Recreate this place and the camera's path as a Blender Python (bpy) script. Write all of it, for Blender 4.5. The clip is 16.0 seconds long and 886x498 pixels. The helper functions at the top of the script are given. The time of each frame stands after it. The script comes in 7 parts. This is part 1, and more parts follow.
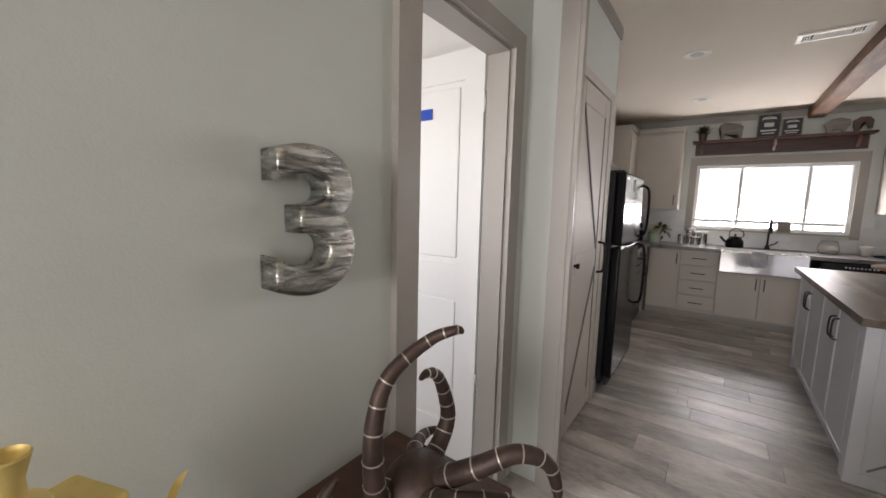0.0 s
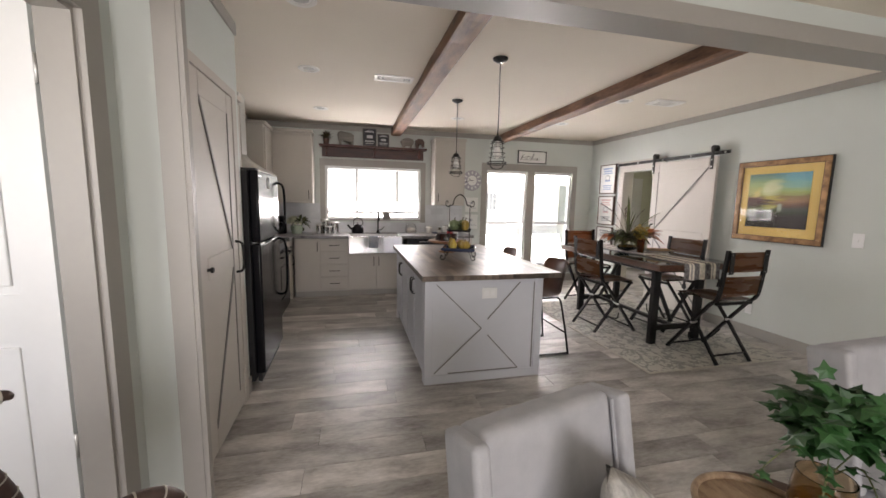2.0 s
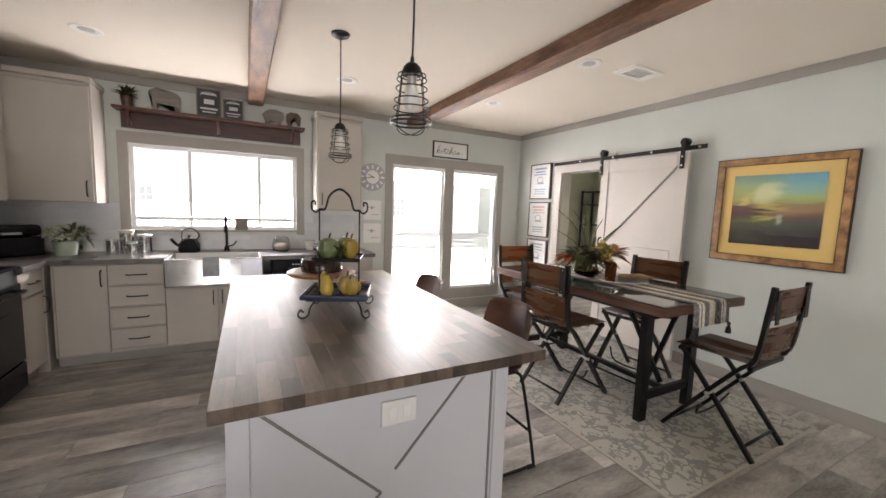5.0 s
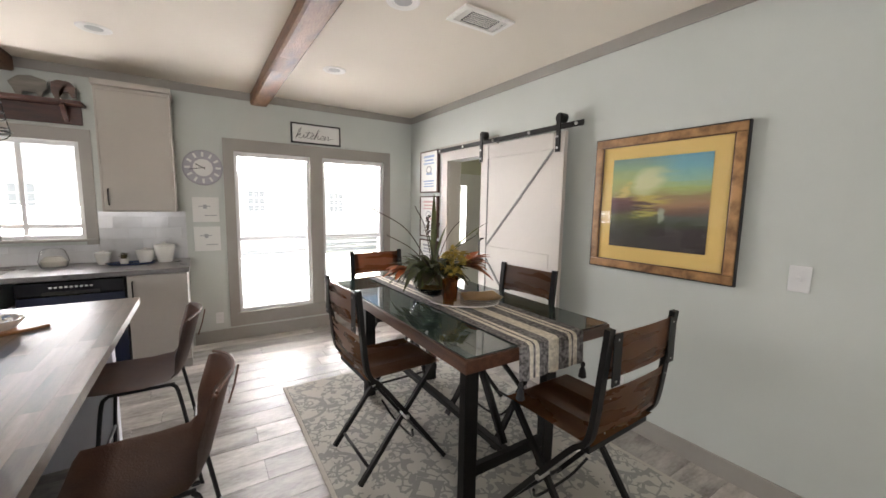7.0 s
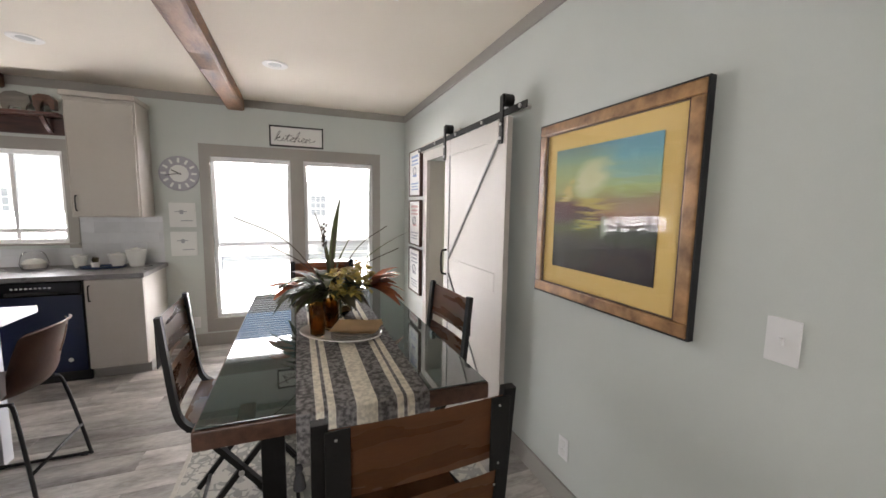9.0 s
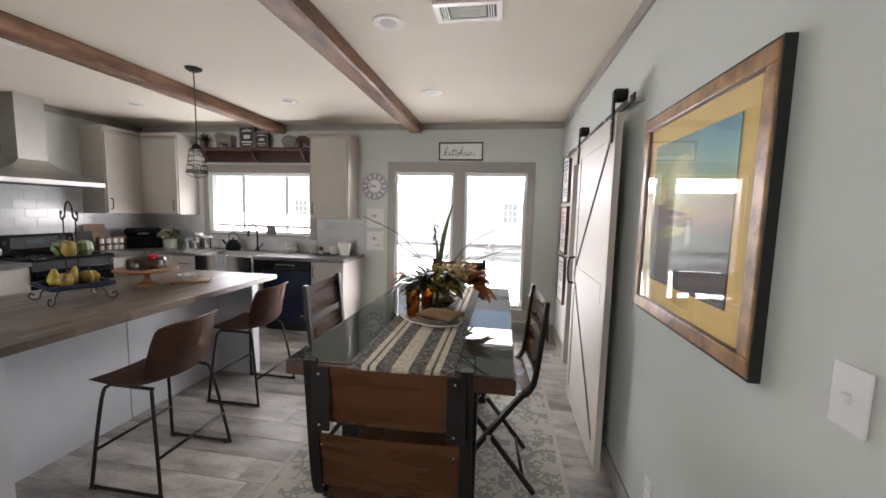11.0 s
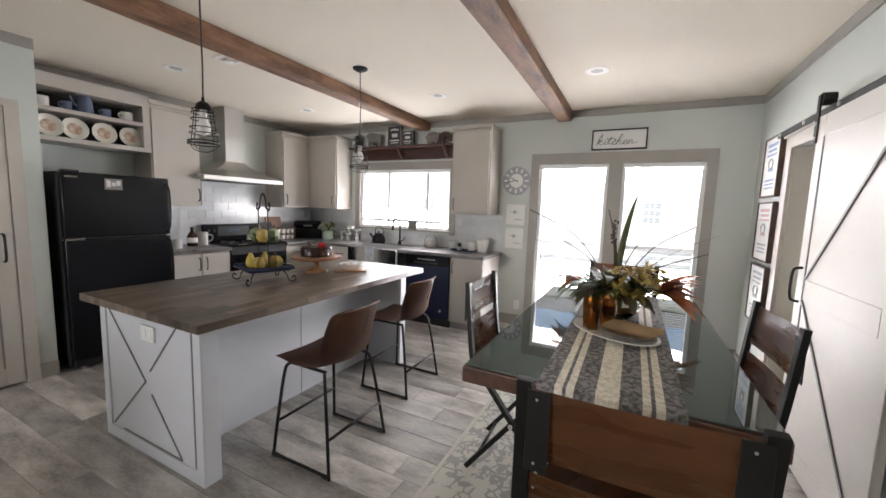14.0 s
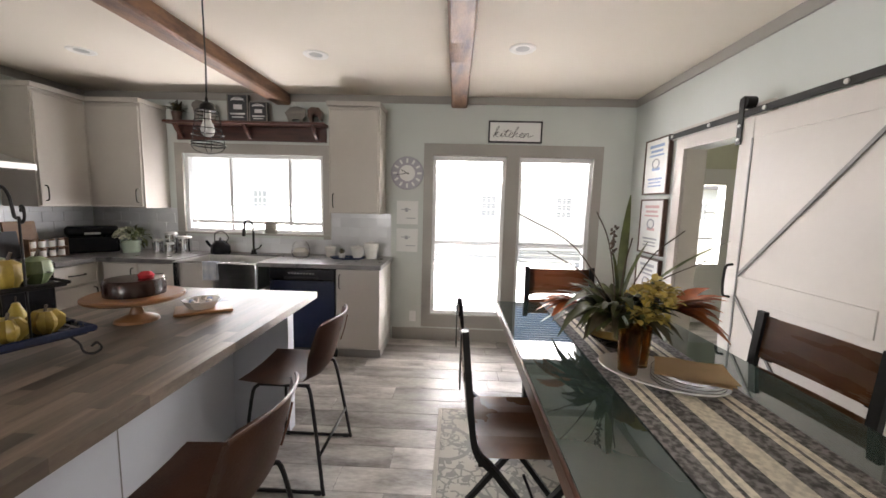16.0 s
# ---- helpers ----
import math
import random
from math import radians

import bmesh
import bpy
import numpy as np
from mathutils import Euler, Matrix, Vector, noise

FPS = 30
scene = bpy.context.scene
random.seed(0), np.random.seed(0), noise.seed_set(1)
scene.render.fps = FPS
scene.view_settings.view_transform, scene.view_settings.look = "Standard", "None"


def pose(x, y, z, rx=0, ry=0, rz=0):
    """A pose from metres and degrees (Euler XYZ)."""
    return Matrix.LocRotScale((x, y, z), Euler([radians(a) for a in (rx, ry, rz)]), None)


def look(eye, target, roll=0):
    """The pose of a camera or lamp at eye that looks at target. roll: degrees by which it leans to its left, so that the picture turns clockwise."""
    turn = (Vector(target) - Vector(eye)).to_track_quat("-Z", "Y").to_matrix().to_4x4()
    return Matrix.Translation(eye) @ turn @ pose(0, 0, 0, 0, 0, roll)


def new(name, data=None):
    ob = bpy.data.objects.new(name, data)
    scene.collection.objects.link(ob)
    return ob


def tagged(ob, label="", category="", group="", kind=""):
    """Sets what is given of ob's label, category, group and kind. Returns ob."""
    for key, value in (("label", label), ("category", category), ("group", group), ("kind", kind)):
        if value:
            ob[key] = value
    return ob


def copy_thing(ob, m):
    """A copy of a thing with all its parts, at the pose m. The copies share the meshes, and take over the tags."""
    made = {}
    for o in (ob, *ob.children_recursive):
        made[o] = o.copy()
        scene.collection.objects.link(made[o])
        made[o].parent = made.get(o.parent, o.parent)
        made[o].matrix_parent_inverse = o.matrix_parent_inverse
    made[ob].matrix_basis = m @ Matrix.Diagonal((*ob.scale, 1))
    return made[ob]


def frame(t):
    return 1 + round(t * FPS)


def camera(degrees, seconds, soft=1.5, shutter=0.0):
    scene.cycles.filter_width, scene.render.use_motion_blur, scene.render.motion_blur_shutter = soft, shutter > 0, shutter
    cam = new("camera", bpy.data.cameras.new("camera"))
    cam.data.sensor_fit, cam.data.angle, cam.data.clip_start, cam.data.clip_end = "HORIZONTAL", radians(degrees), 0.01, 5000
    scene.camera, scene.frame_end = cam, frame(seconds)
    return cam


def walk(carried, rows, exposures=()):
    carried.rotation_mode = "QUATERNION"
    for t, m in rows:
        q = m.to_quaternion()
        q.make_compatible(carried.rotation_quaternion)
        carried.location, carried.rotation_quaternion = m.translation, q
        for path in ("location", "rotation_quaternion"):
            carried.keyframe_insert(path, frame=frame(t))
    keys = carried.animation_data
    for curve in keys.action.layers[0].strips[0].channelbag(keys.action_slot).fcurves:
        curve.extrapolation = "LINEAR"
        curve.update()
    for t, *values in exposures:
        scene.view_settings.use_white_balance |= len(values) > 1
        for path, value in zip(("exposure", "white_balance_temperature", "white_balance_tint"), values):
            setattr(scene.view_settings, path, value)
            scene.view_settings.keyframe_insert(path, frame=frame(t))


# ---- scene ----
cam = camera(99.3, 16.0, soft=1.6)
PATH = [
    (0, (0.067, 0.129, 1.367), (-1.099, 1.736, 1.123), 1.4),
    (0.5, (0.044, 0.054, 1.431), (-0.519, 1.958, 1.191), 1.3),
    (1, (0.131, -0.072, 1.473), (0.058, 1.913, 1.237), 1.1),
    (1.5, (0.226, -0.138, 1.46), (0.48, 1.831, 1.219), 1.0),
    (2, (0.172, 0.08, 1.412), (0.642, 2.008, 1.163), 1.1),
    (2.5, (0.091, 0.345, 1.432), (0.699, 2.233, 1.178), 1.2),
    (3, (0.169, 0.686, 1.46), (0.862, 2.545, 1.212), 1.2),
    (5.5, (1.063, 1.745, 1.389), (2.039, 3.478, 1.176), 1.4),
    (6, (1.443, 1.78, 1.459), (2.47, 3.479, 1.219), 0.7),
    (6.5, (1.787, 1.77, 1.478), (2.855, 3.447, 1.255), 1.0),
    (7, (2.118, 1.848, 1.457), (3.195, 3.517, 1.225), 1.0),
    (7.5, (2.498, 1.877, 1.481), (3.555, 3.558, 1.242), 0.7),
    (8, (2.792, 1.855, 1.487), (3.826, 3.551, 1.248), 0.7),
    (10.5, (3.672, 1.687, 1.489), (3.564, 3.675, 1.29), 1.3),
    (11, (3.798, 1.608, 1.473), (3.488, 3.574, 1.277), 1.4),
    (11.5, (3.959, 1.571, 1.446), (3.511, 3.511, 1.25), 1.6),
    (12, (3.924, 1.544, 1.443), (3.334, 3.444, 1.245), 1.6),
    (12.5, (3.794, 1.541, 1.461), (3.044, 3.383, 1.257), 1.9),
    (13, (3.64, 1.527, 1.472), (2.814, 3.337, 1.264), 1.9),
    (13.5, (3.577, 1.581, 1.469), (2.693, 3.361, 1.254), 1.9),
    (14, (3.46, 1.757, 1.426), (2.569, 3.535, 1.208), 1.9),
    (14.5, (3.278, 1.931, 1.401), (2.427, 3.728, 1.192), 1.8),
    (15, (3.019, 2.006, 1.412), (2.271, 3.849, 1.206), 1.8),
    (15.5, (2.826, 2.126, 1.424), (2.376, 4.064, 1.213), 1.6),
    (16, (2.685, 2.318, 1.458), (2.619, 4.304, 1.227), 1.5),
]
walk(cam, [(t, look(eye, target, roll)) for t, eye, target, roll in PATH], [(0.0, 0.42, 6650, 13), (0.5, 0.42, 6650, 13), (1.5, 0.62, 6700, 13), (2.0, 0.66, 6700, 13), (2.5, 0.8, 6950, 15), (3.0, 0.85, 6900, 15), (5.5, 0.85, 6700, 12), (8.0, 0.72, 6500, 10), (10.5, 0.6, 6450, 12), (12.0, 0.72, 6350, 10), (14.0, 0.88, 6350, 10), (15.0, 0.92, 6350, 10), (16.0, 0.7, 6600, 11)])

# ---- light: daylight through the windows ----
world = bpy.data.worlds.new("daylight")
scene.world = world
world.use_nodes = True
sky = world.node_tree.nodes.new("ShaderNodeTexSky")
sky.sky_type, sky.sun_disc = "NISHITA", False
sky.sun_elevation, sky.sun_rotation = radians(44), radians(146.3)
back = world.node_tree.nodes["Background"]
back.inputs["Strength"].default_value = 0.15
world.node_tree.links.new(sky.outputs[0], back.inputs[0])
sun = new("sun", bpy.data.lights.new("sun", "SUN"))
sun.data.energy, sun.data.angle, sun.data.color = 5.0, radians(0.5), (1.0, 0.95, 0.88)
sun.matrix_world = look((0, 0, 14), (-8, 12, 0))


def window_light(name, eye, target, width, height, watts, tint=(1.0, 0.965, 0.97)):
    lamp = new(name, bpy.data.lights.new(name, "AREA"))
    lamp.data.shape, lamp.data.size, lamp.data.size_y = "RECTANGLE", width, height
    lamp.data.energy, lamp.data.color = watts, tint
    lamp.matrix_world = look(eye, target)
    return lamp


window_light("patio_daylight_a", (2.805, 6.47, 0.60), (2.805, 0, 3.0), 0.68, 0.5, 29)
window_light("patio_daylight_b", (3.69, 6.47, 0.60), (3.69, 0, 3.0), 0.68, 0.5, 13)
window_light("patio_skylight_a", (2.805, 6.40, 1.85), (2.805, 0, 1.6), 0.68, 0.18, 27)
window_light("patio_skylight_b", (3.69, 6.40, 1.85), (3.69, 0, 1.6), 0.68, 0.18, 12)
window_light("sink_daylight", (0.53, 6.40, 1.27), (0.53, 0, 1.5), 1.42, 0.24, 25)
window_light("living_daylight", (0.35, -3.64, 1.48), (1.2, 3.0, 1.4), 1.7, 1.3, 72)
window_light("side_room_daylight", (-1.5, 0.36, 1.5), (-1.5, 2.0, 1.3), 0.8, 1.0, 11)
window_light("hall_daylight", (5.94, 7.44, 1.29), (5.94, 5.0, 1.1), 0.26, 0.95, 16)


# ---- materials ----
def surf(name, a, b=None, scale=6.0, rough=0.5, metal=0.0, bump=0.0, bump_scale=None, stretch=(1, 1, 1), random_tint=0.0,
         island=False, specular=0.5, rough_var=0.08):
    """A surface with two scales of colour variation, uneven gloss and fine relief."""
    m = bpy.data.materials.new(name)
    m.use_nodes = True
    t, n, k = m.node_tree, m.node_tree.nodes, m.node_tree.links
    p = n["Principled BSDF"]
    b = b or tuple(c * 0.88 for c in a)
    co = n.new("ShaderNodeTexCoord")
    mp = n.new("ShaderNodeMapping")
    mp.inputs["Scale"].default_value = stretch
    k.new(co.outputs["Object"], mp.inputs["Vector"])
    coarse, fine = n.new("ShaderNodeTexNoise"), n.new("ShaderNodeTexNoise")
    coarse.inputs["Scale"].default_value, coarse.inputs["Detail"].default_value = scale, 5
    fine.inputs["Scale"].default_value, fine.inputs["Detail"].default_value = (bump_scale or scale * 12), 6
    for tex in (coarse, fine):
        k.new(mp.outputs[0], tex.inputs["Vector"])
    add = n.new("ShaderNodeMath")
    add.operation = "MULTIPLY_ADD"
    k.new(fine.outputs[0], add.inputs[0])
    add.inputs[1].default_value = 0.35
    k.new(coarse.outputs[0], add.inputs[2])
    ramp = n.new("ShaderNodeValToRGB")
    ramp.color_ramp.elements[0].position, ramp.color_ramp.elements[1].position = 0.42, 0.92
    ramp.color_ramp.elements[0].color, ramp.color_ramp.elements[1].color = (*b, 1), (*a, 1)
    k.new(add.outputs[0], ramp.inputs[0])
    out = ramp.outputs[0]
    if random_tint:
        info = n.new("ShaderNodeNewGeometry") if island else n.new("ShaderNodeObjectInfo")
        rnd = info.outputs["Random Per Island"] if island else info.outputs["Random"]
        ra = n.new("ShaderNodeMapRange")
        ra.inputs[3].default_value, ra.inputs[4].default_value = 1 - random_tint, 1 + random_tint
        k.new(rnd, ra.inputs[0])
        mul = n.new("ShaderNodeMix")
        mul.data_type, mul.blend_type, mul.inputs[0].default_value = "RGBA", "MULTIPLY", 1.0
        k.new(out, mul.inputs[6])
        k.new(ra.outputs[0], mul.inputs[7])
        out = mul.outputs[2]
        off = n.new("ShaderNodeVectorMath")
        off.operation = "SCALE"
        comb = n.new("ShaderNodeCombineXYZ")
        for i in range(3):
            k.new(rnd, comb.inputs[i])
        k.new(comb.outputs[0], off.inputs[0])
        off.inputs["Scale"].default_value = 37.0
        k.new(off.outputs[0], mp.inputs["Location"])
    k.new(out, p.inputs["Base Color"])
    rr = n.new("ShaderNodeMapRange")
    rr.inputs[3].default_value, rr.inputs[4].default_value = max(0.02, rough - rough_var), min(1, rough + rough_var)
    k.new(coarse.outputs[0], rr.inputs[0])
    k.new(rr.outputs[0], p.inputs["Roughness"])
    p.inputs["Metallic"].default_value = metal
    p.inputs["Specular IOR Level"].default_value = specular
    if bump:
        bp = n.new("ShaderNodeBump")
        bp.inputs["Strength"].default_value, bp.inputs["Distance"].default_value = bump, 0.004
        k.new(fine.outputs[0], bp.inputs["Height"])
        k.new(bp.outputs[0], p.inputs["Normal"])
    return m


def glass(name, tint=(1, 1, 1), rough=0.0):
    m = bpy.data.materials.new(name)
    m.use_nodes = True
    p = m.node_tree.nodes["Principled BSDF"]
    p.inputs["Base Color"].default_value = (*tint, 1)
    p.inputs["Transmission Weight"].default_value, p.inputs["Roughness"].default_value, p.inputs["IOR"].default_value = 1.0, rough, 1.45
    return m


M = {}
M["wall"] = surf("wall_paint", (0.60, 0.63, 0.60), (0.56, 0.59, 0.56), 1.5, 0.75, bump=0.12, bump_scale=220)
M["hallwall"] = surf("pale_olive_wall_paint", (0.64, 0.65, 0.53), (0.60, 0.61, 0.49), 1.5, 0.75, bump=0.12, bump_scale=220)
M["ceiling"] = surf("ceiling_paint", (0.86, 0.79, 0.69), (0.82, 0.75, 0.65), 1.2, 0.9, bump=0.25, bump_scale=160)
M["trim"] = surf("taupe_trim_paint", (0.36, 0.34, 0.31), (0.33, 0.31, 0.285), 3, 0.45, bump=0.05)
M["cabinet"] = surf("greige_cabinet_paint", (0.52, 0.485, 0.44), (0.485, 0.45, 0.41), 2.5, 0.55, bump=0.05)
M["island"] = surf("pale_grey_island_paint", (0.60, 0.61, 0.65), (0.57, 0.58, 0.62), 2.5, 0.45, bump=0.05)
# grey painted for shade in grooves and seams; also colours the fridge sticker
M["groove"] = surf("groove_shade_and_sticker_grey", (0.20, 0.19, 0.18), None, 5, 0.6)
M["white"] = surf("white_paint", (0.80, 0.80, 0.79), (0.76, 0.76, 0.75), 3, 0.4, bump=0.05)
M["plank"] = surf("weathered_grey_plank", (0.60, 0.565, 0.53), (0.165, 0.148, 0.132), 2.6, 0.36, bump=0.3, bump_scale=22, stretch=(1.2, 3.4, 1), random_tint=0.30, rough_var=0.12)
M["plank_far"] = surf("weathered_grey_plank_far", (0.60, 0.565, 0.53), (0.165, 0.148, 0.132), 2.6, 0.36, bump=0.3, bump_scale=22, stretch=(1.2, 3.4, 1), random_tint=0.30, island=True)
M["joint"] = surf("dark_joint", (0.06, 0.055, 0.05), None, 8, 0.8)
M["beam"] = surf("stained_beam_wood", (0.33, 0.175, 0.095), (0.06, 0.024, 0.013), 3.4, 0.55, bump=0.6, bump_scale=24, stretch=(4, 0.9, 4))
M["shelfwood"] = surf("dark_red_shelf_wood", (0.09, 0.03, 0.02), (0.035, 0.012, 0.008), 4.0, 0.4, bump=0.4, bump_scale=30, stretch=(1, 9, 9))
M["darkwood"] = surf("dark_walnut_wood", (0.11, 0.05, 0.03), (0.04, 0.018, 0.011), 4.0, 0.33, bump=0.25, bump_scale=40, stretch=(1, 8, 8))
M["chairwood"] = surf("worn_brown_plywood", (0.185, 0.082, 0.035), (0.105, 0.045, 0.019), 3.0, 0.28, bump=0.08, bump_scale=45, stretch=(1, 1, 5))
M["blackmetal"] = surf("black_powdered_metal", (0.022, 0.021, 0.02), (0.014, 0.013, 0.012), 9, 0.45, 0.6, bump=0.1)
M["blackgloss"] = surf("black_gloss_enamel", (0.010, 0.010, 0.012), (0.009, 0.009, 0.011), 2, 0.17, specular=0.18, rough_var=0.004)
M["blackmatte"] = surf("black_matte", (0.016, 0.016, 0.017), None, 6, 0.6)
M["steel"] = surf("brushed_steel", (0.60, 0.59, 0.57), (0.56, 0.55, 0.53), 2, 0.50, 1.0, bump=0.03, bump_scale=160, stretch=(1, 1, 6), rough_var=0.04)
M["chrome"] = surf("polished_chrome", (0.8, 0.8, 0.8), None, 3, 0.08, 1.0)
M["counter"] = surf("grey_stone_laminate", (0.19, 0.18, 0.175), (0.085, 0.08, 0.08), 9, 0.3, bump=0.05)
M["leather"] = surf("brown_leather", (0.15, 0.068, 0.038), (0.075, 0.032, 0.019), 7, 0.42, bump=0.35, bump_scale=150)
M["fabric"] = surf("light_grey_upholstery", (0.44, 0.44, 0.46), (0.35, 0.35, 0.37), 12, 0.95, bump=0.6, bump_scale=330)
M["tile"] = surf("glazed_grey_tile", (0.70, 0.71, 0.73), (0.62, 0.63, 0.65), 4, 0.14, bump=0.1, bump_scale=20, random_tint=0.06)
M["grout"] = surf("pale_grout", (0.62, 0.62, 0.62), None, 20, 0.9)
M["pane"] = glass("window_glass")
M["frame_white"] = surf("white_vinyl", (0.82, 0.82, 0.82), (0.79, 0.79, 0.79), 3, 0.35)


# ---- mesh helpers ----
def box(bm, x0, x1, y0, y1, z0, z1, m=None):
    vs = [bm.verts.new((x, y, z)) for x in (x0, x1) for y in (y0, y1) for z in (z0, z1)]
    if m:
        for v in vs:
            v.co = m @ v.co
    fs = [bm.faces.new([vs[i] for i in f]) for f in ((0, 1, 3, 2), (4, 6, 7, 5), (0, 4, 5, 1), (2, 3, 7, 6), (0, 2, 6, 4), (1, 5, 7, 3))]
    return vs, fs


def rbox(x0, x1, y0, y1, z0, z1, r=0.004, seg=2):
    """A box with rounded edges, as its own bmesh."""
    bm = bmesh.new()
    box(bm, x0, x1, y0, y1, z0, z1)
    if r:
        bmesh.ops.bevel(bm, geom=bm.edges[:], offset=r, segments=seg, affect="EDGES", profile=0.5)
    return bm


def lathe(profile, seg=24, centre=(0, 0)):
    """A turned shape from rows of (radius, height)."""
    bm = bmesh.new()
    rings = []
    for r, z in profile:
        if r < 1e-5:
            rings.append([bm.verts.new((centre[0], centre[1], z))])
        else:
            rings.append([bm.verts.new((centre[0] + r * math.cos(2 * math.pi * i / seg), centre[1] + r * math.sin(2 * math.pi * i / seg), z)) for i in range(seg)])
    for a, b in zip(rings, rings[1:]):
        for i in range(seg):
            j = (i + 1) % seg
            if len(a) == 1 and len(b) == 1:
                continue
            if len(a) == 1:
                bm.faces.new((a[0], b[i], b[j]))
            elif len(b) == 1:
                bm.faces.new((a[i], a[j], b[0]))
            else:
                bm.faces.new((a[i], a[j], b[j], b[i]))
    bmesh.ops.recalc_face_normals(bm, faces=bm.faces[:])
    return bm


def tube(points, r, seg=8, closed=False, bm=None, radii=None):
    """A round bar along a line of points."""
    bm = bm or bmesh.new()
    pts = [Vector(p) for p in points]
    rings, up = [], None
    for i, p in enumerate(pts):
        a = pts[i - 1] if i or closed else p
        b = pts[(i + 1) % len(pts)] if i + 1 < len(pts) or closed else p
        d = (b - a).normalized()
        if up is None:
            up = d.orthogonal().normalized()
        up = (up - d * up.dot(d)).normalized()
        side = d.cross(up)
        rr = radii[i] if radii else r
        rings.append([bm.verts.new(p + rr * (math.cos(2 * math.pi * k / seg) * up + math.sin(2 * math.pi * k / seg) * side)) for k in range(seg)])
    pairs = list(zip(rings, rings[1:])) + ([(rings[-1], rings[0])] if closed else [])
    for a, b in pairs:
        for k in range(seg):
            bm.faces.new((a[k], a[(k + 1) % seg], b[(k + 1) % seg], b[k]))
    if not closed:
        bm.faces.new(rings[0][::-1])
        bm.faces.new(rings[-1])
    return bm


def arc(cx, cz, r, a0, a1, n=10, y=0.0):
    return [(cx + r * math.cos(radians(a0 + (a1 - a0) * i / n)), y, cz + r * math.sin(radians(a0 + (a1 - a0) * i / n))) for i in range(n + 1)]


def smooth_line(points, n=6):
    """A Catmull-Rom curve through the points."""
    p = [Vector(q) for q in points]
    p = [2 * p[0] - p[1]] + p + [2 * p[-1] - p[-2]]
    out = []
    for i in range(1, len(p) - 2):
        for k in range(n):
            t = k / n
            out.append(0.5 * ((2 * p[i]) + (p[i + 1] - p[i - 1]) * t + (2 * p[i - 1] - 5 * p[i] + 4 * p[i + 1] - p[i + 2]) * t * t
                              + (3 * p[i] - p[i - 1] - 3 * p[i + 1] + p[i + 2]) * t ** 3))
    return out + [p[-2]]


def mesh_of(name, bm, material, smooth=False):
    me = bpy.data.meshes.new(name)
    bmesh.ops.recalc_face_normals(bm, faces=bm.faces[:])
    bm.to_mesh(me)
    bm.free()
    if smooth:
        me.polygons.foreach_set("use_smooth", [True] * len(me.polygons))
        if smooth != "all":
            me.set_sharp_from_angle(angle=radians(40))
            # broad faces square to an axis stay truly flat beside their rounded edges
            normals = np.empty(len(me.polygons) * 3, dtype=np.float32)
            me.polygons.foreach_get("normal", normals)
            me.polygons.foreach_set("use_smooth", np.abs(normals.reshape(-1, 3)).max(axis=1) < 0.9999)
    me.materials.append(M[material] if isinstance(material, str) else material)
    return me


def part(name, bm, material, parent=None, label="", m=None, smooth=True):
    """One mesh object, under a thing or a part."""
    ob = new(name, mesh_of(name, bm, material, smooth))
    if parent:
        ob.parent = parent
    if m:
        ob.matrix_basis = m
    return tagged(ob, label)


def thing(name, x, y, z, label, category, rz=0.0, group=""):
    ob = new(name)
    ob.empty_display_size = 0.1
    ob.matrix_basis = pose(x, y, z, 0, 0, rz)
    return tagged(ob, label, category, group)


def solid(name, bm, material, label, category, group="", smooth=True):
    return tagged(part(name, bm, material, None, smooth=smooth), label, category, group)


def structure(name, bm, material, label="", smooth=False):
    return tagged(part(name, bm, material, smooth=smooth), label, kind="structure")


def many(*boxes):
    bm = bmesh.new()
    for b in boxes:
        box(bm, *b)
    return bm


def shared(name, me, parent, m):
    ob = new(name, me)
    ob.parent = parent
    ob.matrix_basis = m
    return ob


# ---- the shell ----
W, B, C, L, P = 4.46, 6.28, 2.55, -1.25, -0.57
HALL = 7.2
structure("wall_north", many((L - 0.1, -0.22, B, B + 0.14, 0, C), (-0.22, 1.28, B, B + 0.14, 0, 1.11), (-0.22, 1.28, B, B + 0.14, 1.935, C),
                             (1.28, 2.43, B, B + 0.14, 0, C), (2.43, 3.18, B, B + 0.14, 0, 0.29), (2.43, 3.18, B, B + 0.14, 1.965, C),
                             (3.18, 3.315, B, B + 0.14, 0, C), (3.315, 4.065, B, B + 0.14, 0, 0.29), (3.315, 4.065, B, B + 0.14, 1.965, C),
                             (4.065, W + 0.1, B, B + 0.14, 0, C)), "wall", "pale sage grey painted wall with three window openings")
structure("wall_east", many((W, W + 0.15, -3.6, 4.66, 0, C), (W, W + 0.15, 4.66, 5.385, 1.94, C), (W, W + 0.15, 5.385, B, 0, C)), "wall",
          "pale sage grey painted wall with a doorway")
structure("wall_west", many((L - 0.1, L, 2.975, B, 0, C)), "wall", "pale grey kitchen wall behind the range")
structure("wall_pantry", many((P - 0.1, P, 1.97, 2.15, 0, C), (P - 0.1, P, 2.15, 2.79, 2.04, C), (P - 0.1, P, 2.79, 2.975, 0, C),
                              (L - 0.1, P - 0.1, 2.83, 2.975, 0, C), (L - 0.1, L, 1.97, 2.83, 0, C)), "wall", "pale grey wall with the pantry doorway")
structure("wall_living", many((-0.78, -0.68, -3.6, 1.0, 0, C), (-0.78, -0.68, 1.0, 1.60, 2.0, C), (-0.78, -0.68, 1.60, 1.80, 0, C)), "wall",
          "grey painted living room wall with a doorway")
